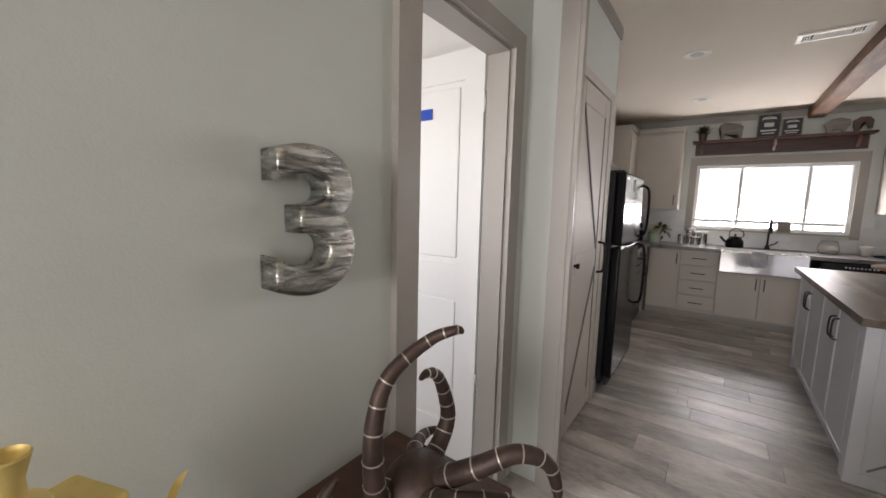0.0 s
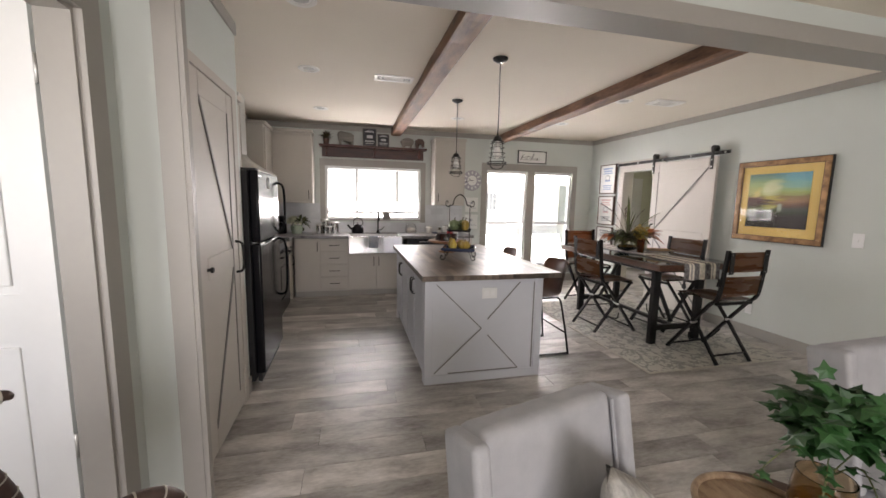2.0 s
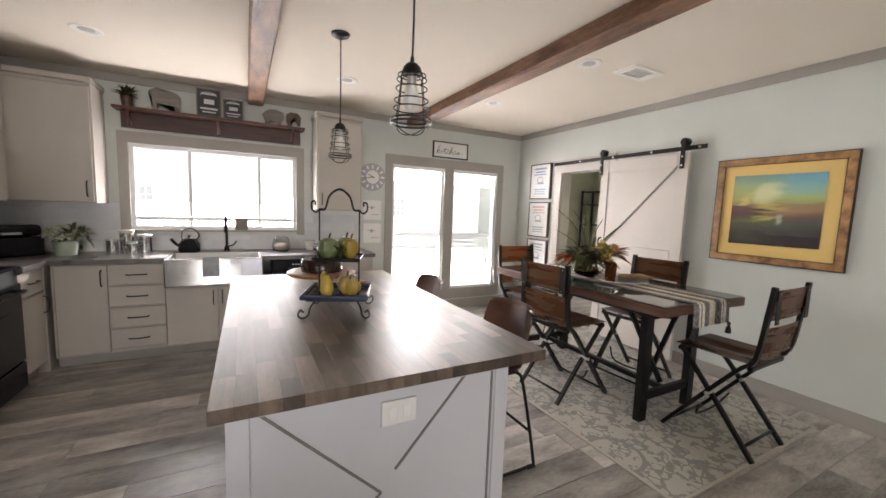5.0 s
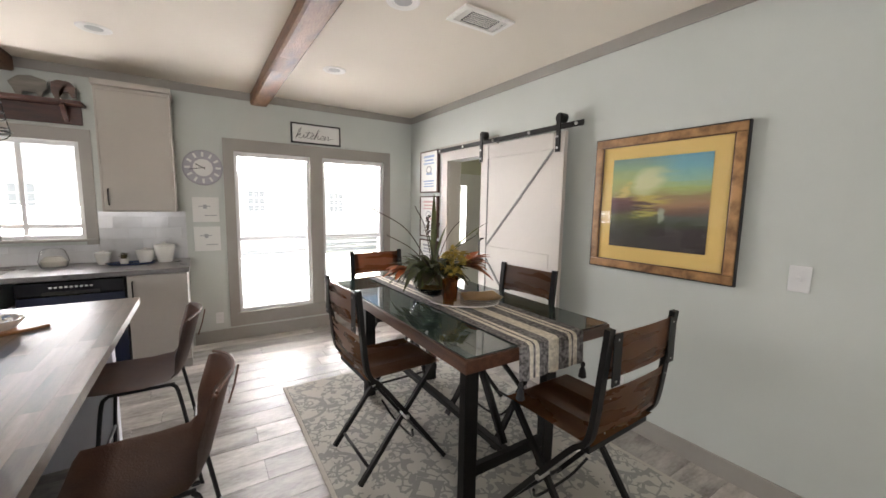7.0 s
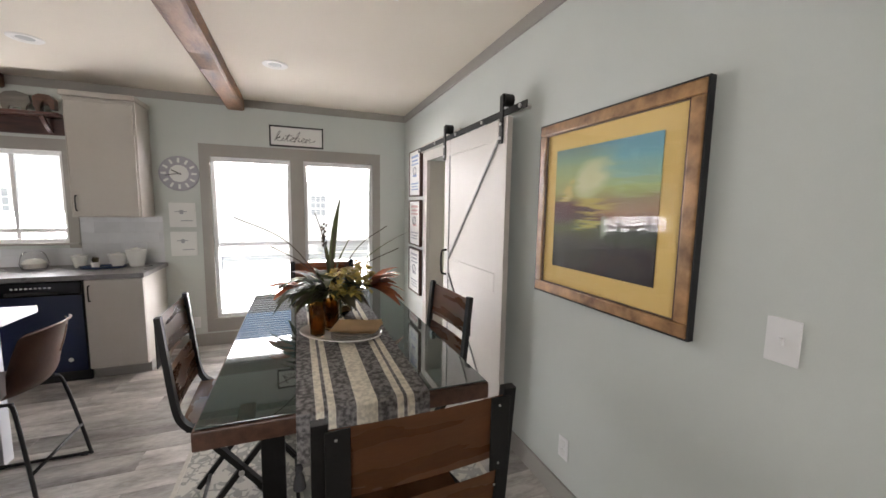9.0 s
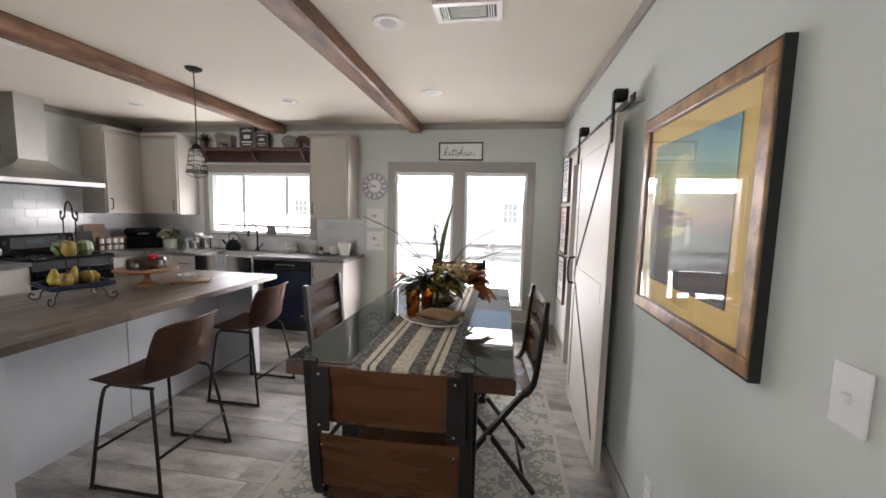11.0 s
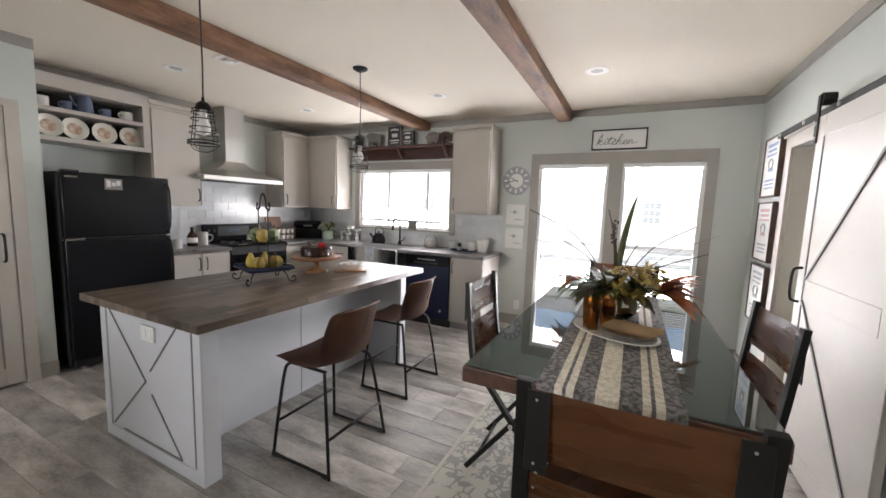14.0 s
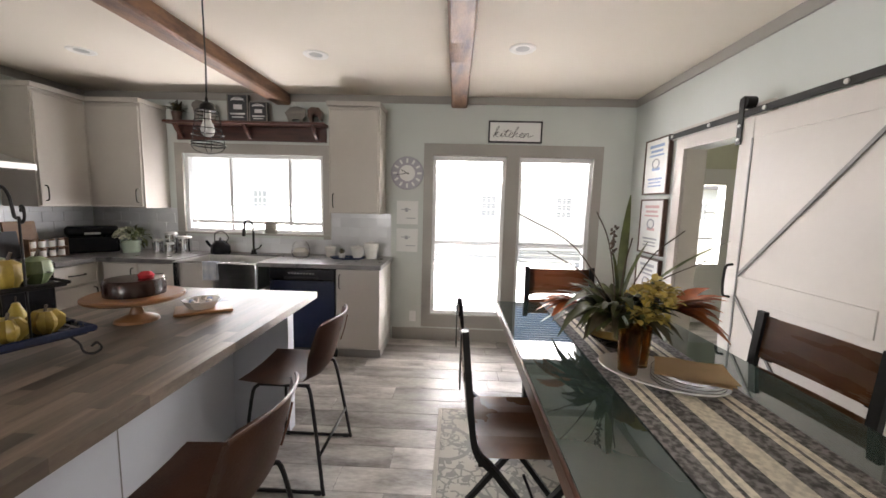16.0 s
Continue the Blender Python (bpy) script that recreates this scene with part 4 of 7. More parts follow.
for y in (-0.62, 0.62):
    for x in (-0.27, 0.27):
        part("leg", rbox(x - 0.038, x + 0.038, y - 0.025, y + 0.025, 0.0, 0.752, 0.003), "blackmetal", tb)
    part("stretcher", rbox(-0.232, 0.232, y - 0.018, y + 0.018, 0.14, 0.195, 0.003), "blackmetal", tb)
part("long_stretcher", rbox(-0.022, 0.022, -0.602, 0.602, 0.15, 0.185, 0.003), "blackmetal", tb)
for sgn in (-1, 1):
    part("brace", bar([(0, sgn * 0.58, 0.20), (0, sgn * 0.25, 0.74)], 0.04, 0.02), "blackmetal", tb)


def dining_chair():
    c = thing("dining_chair", 3.487, 2.845, RZ, "dark metal folding chair with worn wooden seat and back boards", "chair", 1.5, "chairs round the table")
    w = 0.225
    for x in (-w, w):
        part("back_post", bar(smooth_line([(x, -0.262, 1.037), (x, -0.247, 0.88), (x, -0.225, 0.67), (x, -0.20, 0.59), (x, -0.14, 0.53), (x, 0.05, 0.28), (x, 0.25, 0.01)], 5), 0.034, 0.022), "blackmetal", c)
        xi = x * 0.86
        part("front_leg", bar([(xi, 0.20, 0.565), (xi, -0.02, 0.30), (xi, -0.245, 0.01)], 0.022, 0.024), "blackmetal", c)
        part("plate", rbox(x * 0.86 - 0.022, x * 0.86 + 0.03, -0.276, -0.272, 0.83, 1.02, 0.001, 1), "blackmetal", c, m=pose(0, 0.0, 0.0))
        part("pivot", tube([(x * 0.8, 0.0, 0.33), (x * 1.1, 0.0, 0.33)], 0.012, 10), "steel", c)
        for z, y in ((0.85, -0.278), (1.0, -0.278), (0.645, -0.25), (0.78, -0.262)):
            part("rivet", lathe([(0, 0.0025), (0.0025, 0.002), (0.0035, 0)], 8), "steel", c, m=pose(x * 0.86, y, z, 90))
    part("seat_rail", rbox(-w + 0.02, w - 0.02, -0.20, -0.17, 0.535, 0.56, 0.003), "blackmetal", c)
    part("seat_rail", rbox(-w + 0.02, w - 0.02, 0.185, 0.21, 0.535, 0.56, 0.003), "blackmetal", c)
    # saddle seat
    bm = bmesh.new()
    n = 10
    top = [[bm.verts.new((-0.215 + 0.43 * i / n, -0.215 + 0.44 * j / n, 0.578 - 0.010 * math.sin(math.pi * i / n) * math.sin(math.pi * j / n) * (1 + math.cos(4 * math.pi * i / n)) / 1.2)) for i in range(n + 1)] for j in range(n + 1)]
    for a, b in zip(top, top[1:]):
        for i in range(n):
            bm.faces.new((a[i], a[i + 1], b[i + 1], b[i]))
    bmesh.ops.solidify(bm, geom=bm.faces[:], thickness=0.018)
    part("seat", bm, "chairwood", c)
    for z0, z1, y0, y1 in ((0.845, 1.02, -0.247, -0.266), (0.625, 0.805, -0.222, -0.245)):
        bm = bmesh.new()
        m = 8
        rows = []
        for z, y in ((z0, y0), (z1, y1)):
            rows.append([bm.verts.new((-w + 0.017 + (2 * w - 0.034) * i / m, y - 0.010 * (1 - (2 * i / m - 1) ** 2), z)) for i in range(m + 1)])
        for i in range(m):
            bm.faces.new((rows[0][i], rows[0][i + 1], rows[1][i + 1], rows[1][i]))
        bmesh.ops.solidify(bm, geom=bm.faces[:], thickness=0.012)
        part("back_board", bm, "chairwood", c)
    part("foot_bar", tube([(-w, 0.225, 0.045), (w, 0.225, 0.045)], 0.009, 8), "blackmetal", c)
    part("foot_bar", tube([(-w * 0.86, -0.19, 0.075), (w * 0.86, -0.19, 0.075)], 0.009, 8), "blackmetal", c)
    part("loop", tube(smooth_line([(-w * 0.86, 0.06, 0.21), (-w * 0.5, 0.10, 0.12), (w * 0.5, 0.10, 0.12), (w * 0.86, 0.06, 0.21)], 5), 0.007, 6), "blackmetal", c)
    return c


ch = dining_chair()
copy_thing(ch, pose(2.98, 3.76, RZ, 0, 0, -88))
copy_thing(ch, pose(3.75, 3.675, RZ, 0, 0, 94))
copy_thing(ch, pose(3.425, 4.70, RZ, 0, 0, 181))

# ---- runner and table setting ----
def runner_material():
    m = bpy.data.materials.new("striped_runner")
    m.use_nodes = True
    n, k = m.node_tree.nodes, m.node_tree.links
    p = n["Principled BSDF"]
    co, sep = n.new("ShaderNodeTexCoord"), n.new("ShaderNodeSeparateXYZ")
    k.new(co.outputs["Object"], sep.inputs[0])
    ramp = n.new("ShaderNodeValToRGB")
    ramp.color_ramp.interpolation = "CONSTANT"
    cream, grey = (0.80, 0.75, 0.65, 1), (0.20, 0.19, 0.19, 1)
    stops = ((0.0, grey), (0.13, cream), (0.19, grey), (0.215, cream), (0.27, grey), (0.42, cream), (0.58, grey), (0.73, cream), (0.785, grey), (0.81, cream), (0.87, grey))
    e = ramp.color_ramp.elements
    e[0].position, e[0].color, e[1].position, e[1].color = *stops[0], *stops[1]
    for pos, col in stops[2:]:
        q = e.new(pos)
        q.color = col
    mr = n.new("ShaderNodeMapRange")
    mr.inputs[1].default_value, mr.inputs[2].default_value = -0.21, 0.21
    no = n.new("ShaderNodeTexNoise")
    no.inputs["Scale"].default_value, no.inputs["Detail"].default_value = 62.0, 5
    k.new(co.outputs["Object"], no.inputs["Vector"])
    k.new(sep.outputs[0], mr.inputs[0]), k.new(mr.outputs[0], ramp.inputs[0])
    mx = n.new("ShaderNodeMix")
    mx.data_type, mx.blend_type = "RGBA", "MULTIPLY"
    mx.inputs[0].default_value = 1.0
    nr = n.new("ShaderNodeMapRange")
    nr.inputs[1].default_value, nr.inputs[2].default_value, nr.inputs[3].default_value, nr.inputs[4].default_value = 0.40, 0.60, 0.35, 1.55
    k.new(no.outputs[0], nr.inputs[0])
    pw_ = n.new("ShaderNodeMix")
    pw_.data_type = "FLOAT"
    k.new(ramp.outputs[0], pw_.inputs[0]), k.new(nr.outputs[0], pw_.inputs[2])
    pw_.inputs[3].default_value = 1.0
    k.new(ramp.outputs[0], mx.inputs[6]), k.new(pw_.outputs[0], mx.inputs[7])
    k.new(mx.outputs[2], p.inputs["Base Color"])
    p.inputs["Roughness"].default_value = 0.95
    bp = n.new("ShaderNodeBump")
    bp.inputs["Strength"].default_value, bp.inputs["Distance"].default_value = 0.7, 0.003
    k.new(no.outputs[0], bp.inputs["Height"]), k.new(bp.outputs[0], p.inputs["Normal"])
    return m


M["runner"] = runner_material()
TZ = RZ + 0.8585
run = thing("table_runner", 3.43, 2.96, TZ, "grey and cream striped woven runner draped over the table end", "runner")
bm = bmesh.new()
path = [(1.68, 0.004), (1.0, 0.0045), (0.4, 0.004), (0.05, 0.004), (0.004, 0.004), (-0.010, -0.004), (-0.011, -0.03), (-0.014, -0.09), (-0.017, -0.15)]
rows = [[bm.verts.new((-0.21 + 0.42 * i / 12, y - (0.012 * math.sin(i * 1.3) ** 2 if z < -0.02 else 0), z)) for i in range(13)] for y, z in path]
for a, b in zip(rows, rows[1:]):
    for i in range(12):
        bm.faces.new((a[i], a[i + 1], b[i + 1], b[i]))
bmesh.ops.recalc_face_normals(bm, faces=bm.faces[:])
part("cloth", bm, "runner", run)
M["tassel"] = surf("charcoal_tassel", (0.06, 0.06, 0.065), None, 60, 0.95, bump=0.6, bump_scale=300)
for x in (-0.205, 0.205):
    t = part("tassel", lathe([(0, -0.15), (0.008, -0.152), (0.012, -0.165), (0.007, -0.175), (0.014, -0.19), (0.019, -0.225), (0.016, -0.228), (0, -0.228)], 12), "tassel", run, m=pose(x, -0.022, 0))
M["ceramic"] = surf("white_glazed_ceramic", (0.80, 0.79, 0.76), (0.76, 0.75, 0.72), 4, 0.14)
M["creamplate"] = surf("cream_stoneware", (0.72, 0.69, 0.62), (0.66, 0.63, 0.56), 6, 0.25)
M["darkrim"] = surf("dark_plate_rim", (0.10, 0.08, 0.07), None, 8, 0.3)
M["napkin"] = surf("tan_linen", (0.70, 0.50, 0.29), (0.60, 0.42, 0.23), 12, 0.95, bump=0.6, bump_scale=320)
plat = thing("serving_platter", 3.42, 3.62, TZ + 0.005, "oval white platter standing on the runner", "platter", -36)
bm = lathe([(0.0, 0.004), (0.13, 0.004), (0.165, 0.014), (0.205, 0.02), (0.207, 0.016), (0.16, 0.006), (0.13, 0.0), (0.0, 0.0)], 40)
bmesh.ops.scale(bm, vec=(1.0, 0.68, 1.0), verts=bm.verts[:])
part("dish", bm, "ceramic", plat)
PZ = TZ + 0.0092
for i in range(4):
    sp = thing("side_plate", 3.48, 3.56, PZ + i * 0.0105, "cream plate with a dark rim in a stack on the platter", "plate", 0, "stacked plates")
    part("dish", lathe([(0, 0.003), (0.07, 0.003), (0.108, 0.010), (0.11, 0.0075), (0.072, 0.0), (0, 0.0)], 32), "creamplate", sp)
    part("rim", tube([(0.1092 * math.cos(a * math.pi / 16), 0.1092 * math.sin(a * math.pi / 16), 0.0088) for a in range(32)], 0.0014, 5, True), "darkrim", sp)
nk = thing("napkin_stack", 3.485, 3.555, PZ + 0.043, "folded tan cloth napkins on the plates", "napkin", -28)
for i in range(3):
    bm = bmesh.new()
    g = [[bm.verts.new((-0.105 + 0.21 * a / 8, -0.085 + 0.17 * b / 6, 0.0022 + i * 0.007 + 0.0022 * math.sin(a * 1.1 + i) * math.cos(b * 0.9 + i * 2))) for a in range(9)] for b in range(7)]
    for r0, r1 in zip(g, g[1:]):
        for a in range(8):
            bm.faces.new((r0[a], r0[a + 1], r1[a + 1], r1[a]))
    bmesh.ops.solidify(bm, geom=bm.faces[:], thickness=-0.006)
    part("napkin", bm, "napkin", nk, m=pose(0.004 * i, -0.005 * i, 0, 0, 0, 5 * i))
M["amber"] = glass("amber_glass", (0.60, 0.31, 0.09))
for x, y in ((3.315, 3.635), (3.385, 3.705)):
    gl = thing("amber_tumbler", x, y, PZ, "ribbed amber glass tumbler on the platter", "glass", 0, "amber tumblers")
    ribbed = lathe([(0, 0.012), (0.026, 0.012), (0.032, 0.08), (0.037, 0.15), (0.0395, 0.15), (0.036, 0.08), (0.031, 0.0), (0, 0)], 32)
    for i, v in enumerate(ribbed.verts):
        if v.co.xy.length > 0.0305 and v.co.z < 0.13:
            v.co.xy = v.co.xy * (1 + 0.035 * math.cos(16 * math.atan2(v.co.y, v.co.x)))
    part("tumbler", ribbed, "amber", gl)
M["ringglass"] = glass("clear_bowl_glass", (0.96, 0.98, 0.95))
bowl = thing("flower_arrangement", 3.40, 3.95, TZ + 0.005, "autumn arrangement of grasses, leaves and lilies in a glass bowl", "plant")
part("bowl", lathe([(0.0, 0.008), (0.07, 0.01), (0.125, 0.05), (0.14, 0.115), (0.15, 0.125), (0.153, 0.122), (0.144, 0.11), (0.13, 0.046), (0.075, 0.0), (0, 0.0)], 32), "ringglass", bowl)
M["gourd"] = surf("gold_filling", (0.55, 0.33, 0.07), (0.25, 0.13, 0.03), 14, 0.25, 0.6, bump=0.3)
part("filling", lathe([(0, 0.085), (0.095, 0.075), (0.117, 0.05), (0.07, 0.012), (0, 0.011)], 24), "gourd", bowl)
for nm, a, b in (("leafgreen", (0.10, 0.115, 0.034), (0.034, 0.042, 0.014)), ("leafdark", (0.075, 0.06, 0.022), (0.03, 0.026, 0.011)), ("leafyellow", (0.56, 0.44, 0.11), (0.34, 0.24, 0.05)),
                 ("leafrust", (0.52, 0.15, 0.035), (0.20, 0.04, 0.014)), ("leaforange", (0.55, 0.22, 0.04), (0.40, 0.12, 0.02)), ("stembrown", (0.09, 0.06, 0.035), (0.05, 0.03, 0.02)),
                 ("ivygreen", (0.028, 0.11, 0.024), (0.010, 0.042, 0.010))):
    M[nm] = surf(nm, a, b, 14, 0.5, bump=0.2, bump_scale=60, random_tint=0.25, island=True)


def leaf(bm, base, tip, width, bend=0.1, n=5):
    """A folded blade from base to tip."""
    base, tip = Vector(base), Vector(tip)
    d = tip - base
    side = d.cross(Vector((0, 0, 1)))
    side = (side if side.length > 1e-4 else Vector((1, 0, 0))).normalized()
    nrm = side.cross(d).normalized()
    prev = None
    for i in range(n + 1):
        t = i / n
        c = base + d * t + nrm * (bend * d.length * math.sin(math.pi * t * 0.8)) - Vector((0, 0, 1)) * (d.length * bend * 1.2 * t * t)
        w = width * math.sin(math.pi * min(0.98, 0.12 + 0.86 * t)) ** 0.8
        row = [bm.verts.new(c - side * w + nrm * w * 0.25), bm.verts.new(c), bm.verts.new(c + side * w + nrm * w * 0.25)]
        if prev:
            bm.faces.new((prev[0], prev[1], row[1], row[0])), bm.faces.new((prev[1], prev[2], row[2], row[1]))
        prev = row


rnd = random.Random(4)
bms = {k: bmesh.new() for k in ("leafgreen", "leafdark", "leafyellow", "leafrust", "stembrown")}
for i in range(190):
    a, el = rnd.uniform(0, 6.283), rnd.uniform(-0.35, 0.7)
    l = rnd.uniform(0.08, 0.18) * (1.05 if math.cos(a) < 0 else 0.85)
    d0 = Vector((math.cos(a) * math.cos(el), math.sin(a) * math.cos(el), math.sin(el)))
    b0 = Vector((0, 0, 0.11)) + Vector((d0.x, d0.y, 0)) * rnd.uniform(0.0, 0.07)
    leaf(bms["leafgreen" if i % 3 else "leafdark"], b0, b0 + d0 * l, rnd.uniform(0.008, 0.022), rnd.uniform(0.05, 0.30))
for i in range(64):
    a = rnd.uniform(-1.7, 0.3)
    l = rnd.uniform(0.07, 0.17)
    c = Vector((math.cos(a) * l, math.sin(a) * l, 0.10 + rnd.uniform(0.0, 0.12)))
    for q in range(4):
        e = Vector((rnd.uniform(-1, 1), rnd.uniform(-1, 1), rnd.uniform(-0.3, 1))).normalized()
        leaf(bms["leafyellow"], c, c + e * 0.036, 0.013, 0.2, 3)
for cx, cy, cz, rot in ((0.20, -0.06, 0.135, -0.25), (-0.17, 0.03, 0.13, 2.9)):
    for q in range(20 if cx > 0 else 12):
        a = rot + rnd.uniform(-0.8, 0.8)
        e = Vector((math.cos(a), math.sin(a), rnd.uniform(-0.4, 0.6)))
        leaf(bms["leafrust"], (cx * 0.75, cy * 0.75, cz), Vector((cx * 0.75, cy * 0.75, cz)) + e * rnd.uniform(0.09, 0.15) * (1 if cx > 0 else 0.85), 0.026 if cx > 0 else 0.022, 0.10)
for tip, w in (((0.06, 0.10, 0.53), 0.014), ((0.33, -0.02, 0.38), 0.011), ((-0.02, 0.05, 0.34), 0.008), ((0.10, 0.03, 0.36), 0.009)):
    leaf(bms["leafgreen"], (0, 0, 0.1), tip, w, 0.06, 8)
for tip in ((-0.34, -0.06, 0.43), (-0.22, 0.06, 0.30), (0.26, 0.12, 0.38), (0.02, -0.02, 0.36), (-0.05, 0.1, 0.44), (0.3, 0.06, 0.28)):
    tube(smooth_line([(0, 0, 0.1), (tip[0] * 0.45, tip[1] * 0.45, tip[2] * 0.75), tip], 5), 0.0022, 5, False, bms["stembrown"])
for i in range(16):
    z = 0.30 + 0.006 * i
    tube([(-0.02 + rnd.uniform(-0.012, 0.012), 0.02 + rnd.uniform(-0.012, 0.012), z), (-0.02 + rnd.uniform(-0.012, 0.012), 0.02, z + 0.008)], 0.004, 5, False, bms["stembrown"])
for nm, bmx in bms.items():
    part({"leafgreen": "grass_foliage", "leafdark": "dark_foliage", "leafyellow": "yellow_blossom", "leafrust": "rust_foliage", "stembrown": "twig_spray"}[nm], bmx, nm, bowl, smooth="all", m=Matrix.Diagonal((1.36, 1.36, 1.30, 1)))

# ---- east wall: picture, prints, switch ----
def painting_material():
    """Broad horizontal bands of oil paint, lit patches of cream and ochre left of the middle."""
    m = bpy.data.materials.new("abstract_landscape")
    m.use_nodes = True
    n, k = m.node_tree.nodes, m.node_tree.links
    p = n["Principled BSDF"]
    co, sep = n.new("ShaderNodeTexCoord"), n.new("ShaderNodeSeparateXYZ")
    k.new(co.outputs["Object"], sep.inputs[0])

    def mth(op, a, b=None, c=None):
        q = n.new("ShaderNodeMath")
        q.operation = op
        for i, v in enumerate((a, b, c)):
            if v is None:
                continue
            if isinstance(v, (int, float)):
                q.inputs[i].default_value = v
            else:
                k.new(v, q.inputs[i])
        return q.outputs[0]

    def strokes(scale, stretch):
        mp, no = n.new("ShaderNodeMapping"), n.new("ShaderNodeTexNoise")
        mp.inputs["Scale"].default_value = stretch
        no.inputs["Scale"].default_value, no.inputs["Detail"].default_value = scale, 6
        k.new(co.outputs["Object"], mp.inputs["Vector"]), k.new(mp.outputs[0], no.inputs["Vector"])
        return mth("SUBTRACT", no.outputs[0], 0.5)

    def bands(height, stops):
        r = n.new("ShaderNodeValToRGB")
        e = r.color_ramp.elements
        e[0].position, e[0].color, e[1].position, e[1].color = stops[0][0], (*stops[0][1], 1), stops[-1][0], (*stops[-1][1], 1)
        for pos, col in stops[1:-1]:
            q = e.new(pos)
            q.color = (*col, 1)
        k.new(height, r.inputs[0])
        return r.outputs[0]

    def blend(f, a, b):
        mx = n.new("ShaderNodeMix")
        mx.data_type = "RGBA"
        k.new(f, mx.inputs[0]), k.new(a, mx.inputs[6]), k.new(b, mx.inputs[7])
        return mx.outputs[2]

    def spot(cx, cz, rx, rz, rough):
        dx = mth("DIVIDE", mth("ADD", mth("SUBTRACT", sep.outputs[0], cx), mth("MULTIPLY", rough, 0.22)), rx)
        dz = mth("DIVIDE", mth("ADD", mth("SUBTRACT", sep.outputs[2], cz), mth("MULTIPLY", rough, 0.16)), rz)
        d = mth("SQRT", mth("ADD", mth("MULTIPLY", dx, dx), mth("MULTIPLY", dz, dz)))
        r = n.new("ShaderNodeMapRange")
        r.inputs[1].default_value, r.inputs[2].default_value = 1.15, 0.55
        k.new(d, r.inputs[0])
        return r.outputs[0]

    wide, fine = strokes(5.0, (0.5, 1, 2.4)), strokes(16.0, (0.35, 1, 3.0))
    z = mth("DIVIDE", mth("SUBTRACT", mth("ADD", sep.outputs[2], mth("ADD", mth("MULTIPLY", wide, 0.10), mth("MULTIPLY", fine, 0.05))), 0.14), 0.57)
    col = bands(z, ((0.0, (0.020, 0.014, 0.014)), (0.22, (0.028, 0.018, 0.018)), (0.30, (0.035, 0.045, 0.022)), (0.36, (0.05, 0.06, 0.045)), (0.40, (0.10, 0.055, 0.035)), (0.50, (0.26, 0.14, 0.07)),
                    (0.60, (0.22, 0.16, 0.07)), (0.66, (0.30, 0.36, 0.12)), (0.74, (0.22, 0.36, 0.27)), (0.86, (0.14, 0.32, 0.36)), (1.0, (0.11, 0.26, 0.32))))
    left = bands(z, ((0.0, (0.02, 0.016, 0.012)), (0.25, (0.03, 0.028, 0.014)), (0.34, (0.07, 0.08, 0.02)), (0.42, (0.055, 0.022, 0.022)), (0.54, (0.10, 0.035, 0.03)), (0.60, (0.26, 0.25, 0.08)),
                     (0.72, (0.30, 0.34, 0.13)), (0.88, (0.20, 0.30, 0.19)), (1.0, (0.14, 0.22, 0.19))))
    mid = n.new("ShaderNodeMapRange")
    mid.inputs[1].default_value, mid.inputs[2].default_value = 0.50, 0.36
    k.new(mth("ADD", sep.outputs[0], mth("MULTIPLY", wide, 0.35)), mid.inputs[0])
    col = blend(mid.outputs[0], col, left)
    for (cx, cz, rx, rz), tint, rough in (((0.36, 0.56, 0.10, 0.075), (0.52, 0.52, 0.30), wide), ((0.40, 0.45, 0.13, 0.035), (0.40, 0.32, 0.07), fine), ((0.22, 0.50, 0.035, 0.045), (0.50, 0.38, 0.13), fine),
                                          ((0.38, 0.375, 0.10, 0.022), (0.36, 0.33, 0.07), fine), ((0.33, 0.41, 0.09, 0.010), (0.05, 0.03, 0.02), fine), ((0.46, 0.36, 0.03, 0.045), (0.30, 0.34, 0.26), wide)):
        c = n.new("ShaderNodeRGB")
        c.outputs[0].default_value = (*tint, 1)
        col = blend(mth("MULTIPLY", spot(cx, cz, rx, rz, rough), 0.8), col, c.outputs[0])
    k.new(col, p.inputs["Base Color"])
    p.inputs["Roughness"].default_value = 0.7
    return m


M["painting"] = painting_material()
M["goldmat"] = surf("gold_mat_board", (0.60, 0.42, 0.14), (0.56, 0.39, 0.125), 3, 0.8, bump=0.05)
M["burl"] = surf("burnished_frame_wood", (0.50, 0.28, 0.12), (0.12, 0.055, 0.022), 12, 0.4, bump=0.5, bump_scale=40)
M["picglass"] = glass("picture_glass")
M["picglass"].node_tree.nodes["Principled BSDF"].inputs["IOR"].default_value = 1.3
pic = thing("framed_painting", W - 0.001, 3.503, 1.063, "abstract landscape with a gold mat in a burnished wood frame", "picture", -90)
S = 0.84
PWD = 0.853
for nm, b in (("frame_rail", (0, PWD, 0, 0.05)), ("frame_rail", (0, PWD, S - 0.05, S)), ("frame_stile", (0, 0.05, 0.05, S - 0.05)), ("frame_stile", (PWD - 0.05, PWD, 0.05, S - 0.05))):
    part(nm, rbox(b[0], b[1], -0.032, -0.006, b[2], b[3], 0.006, 2), "burl", pic)
part("frame_edge", many((-0.006, PWD + 0.006, -0.028, 0.0, -0.006, 0.0), (-0.006, PWD + 0.006, -0.028, 0.0, S, S + 0.006), (-0.006, 0, -0.028, 0.0, 0, S), (PWD, PWD + 0.006, -0.028, 0, 0, S)), "blackmatte", pic, smooth=False)
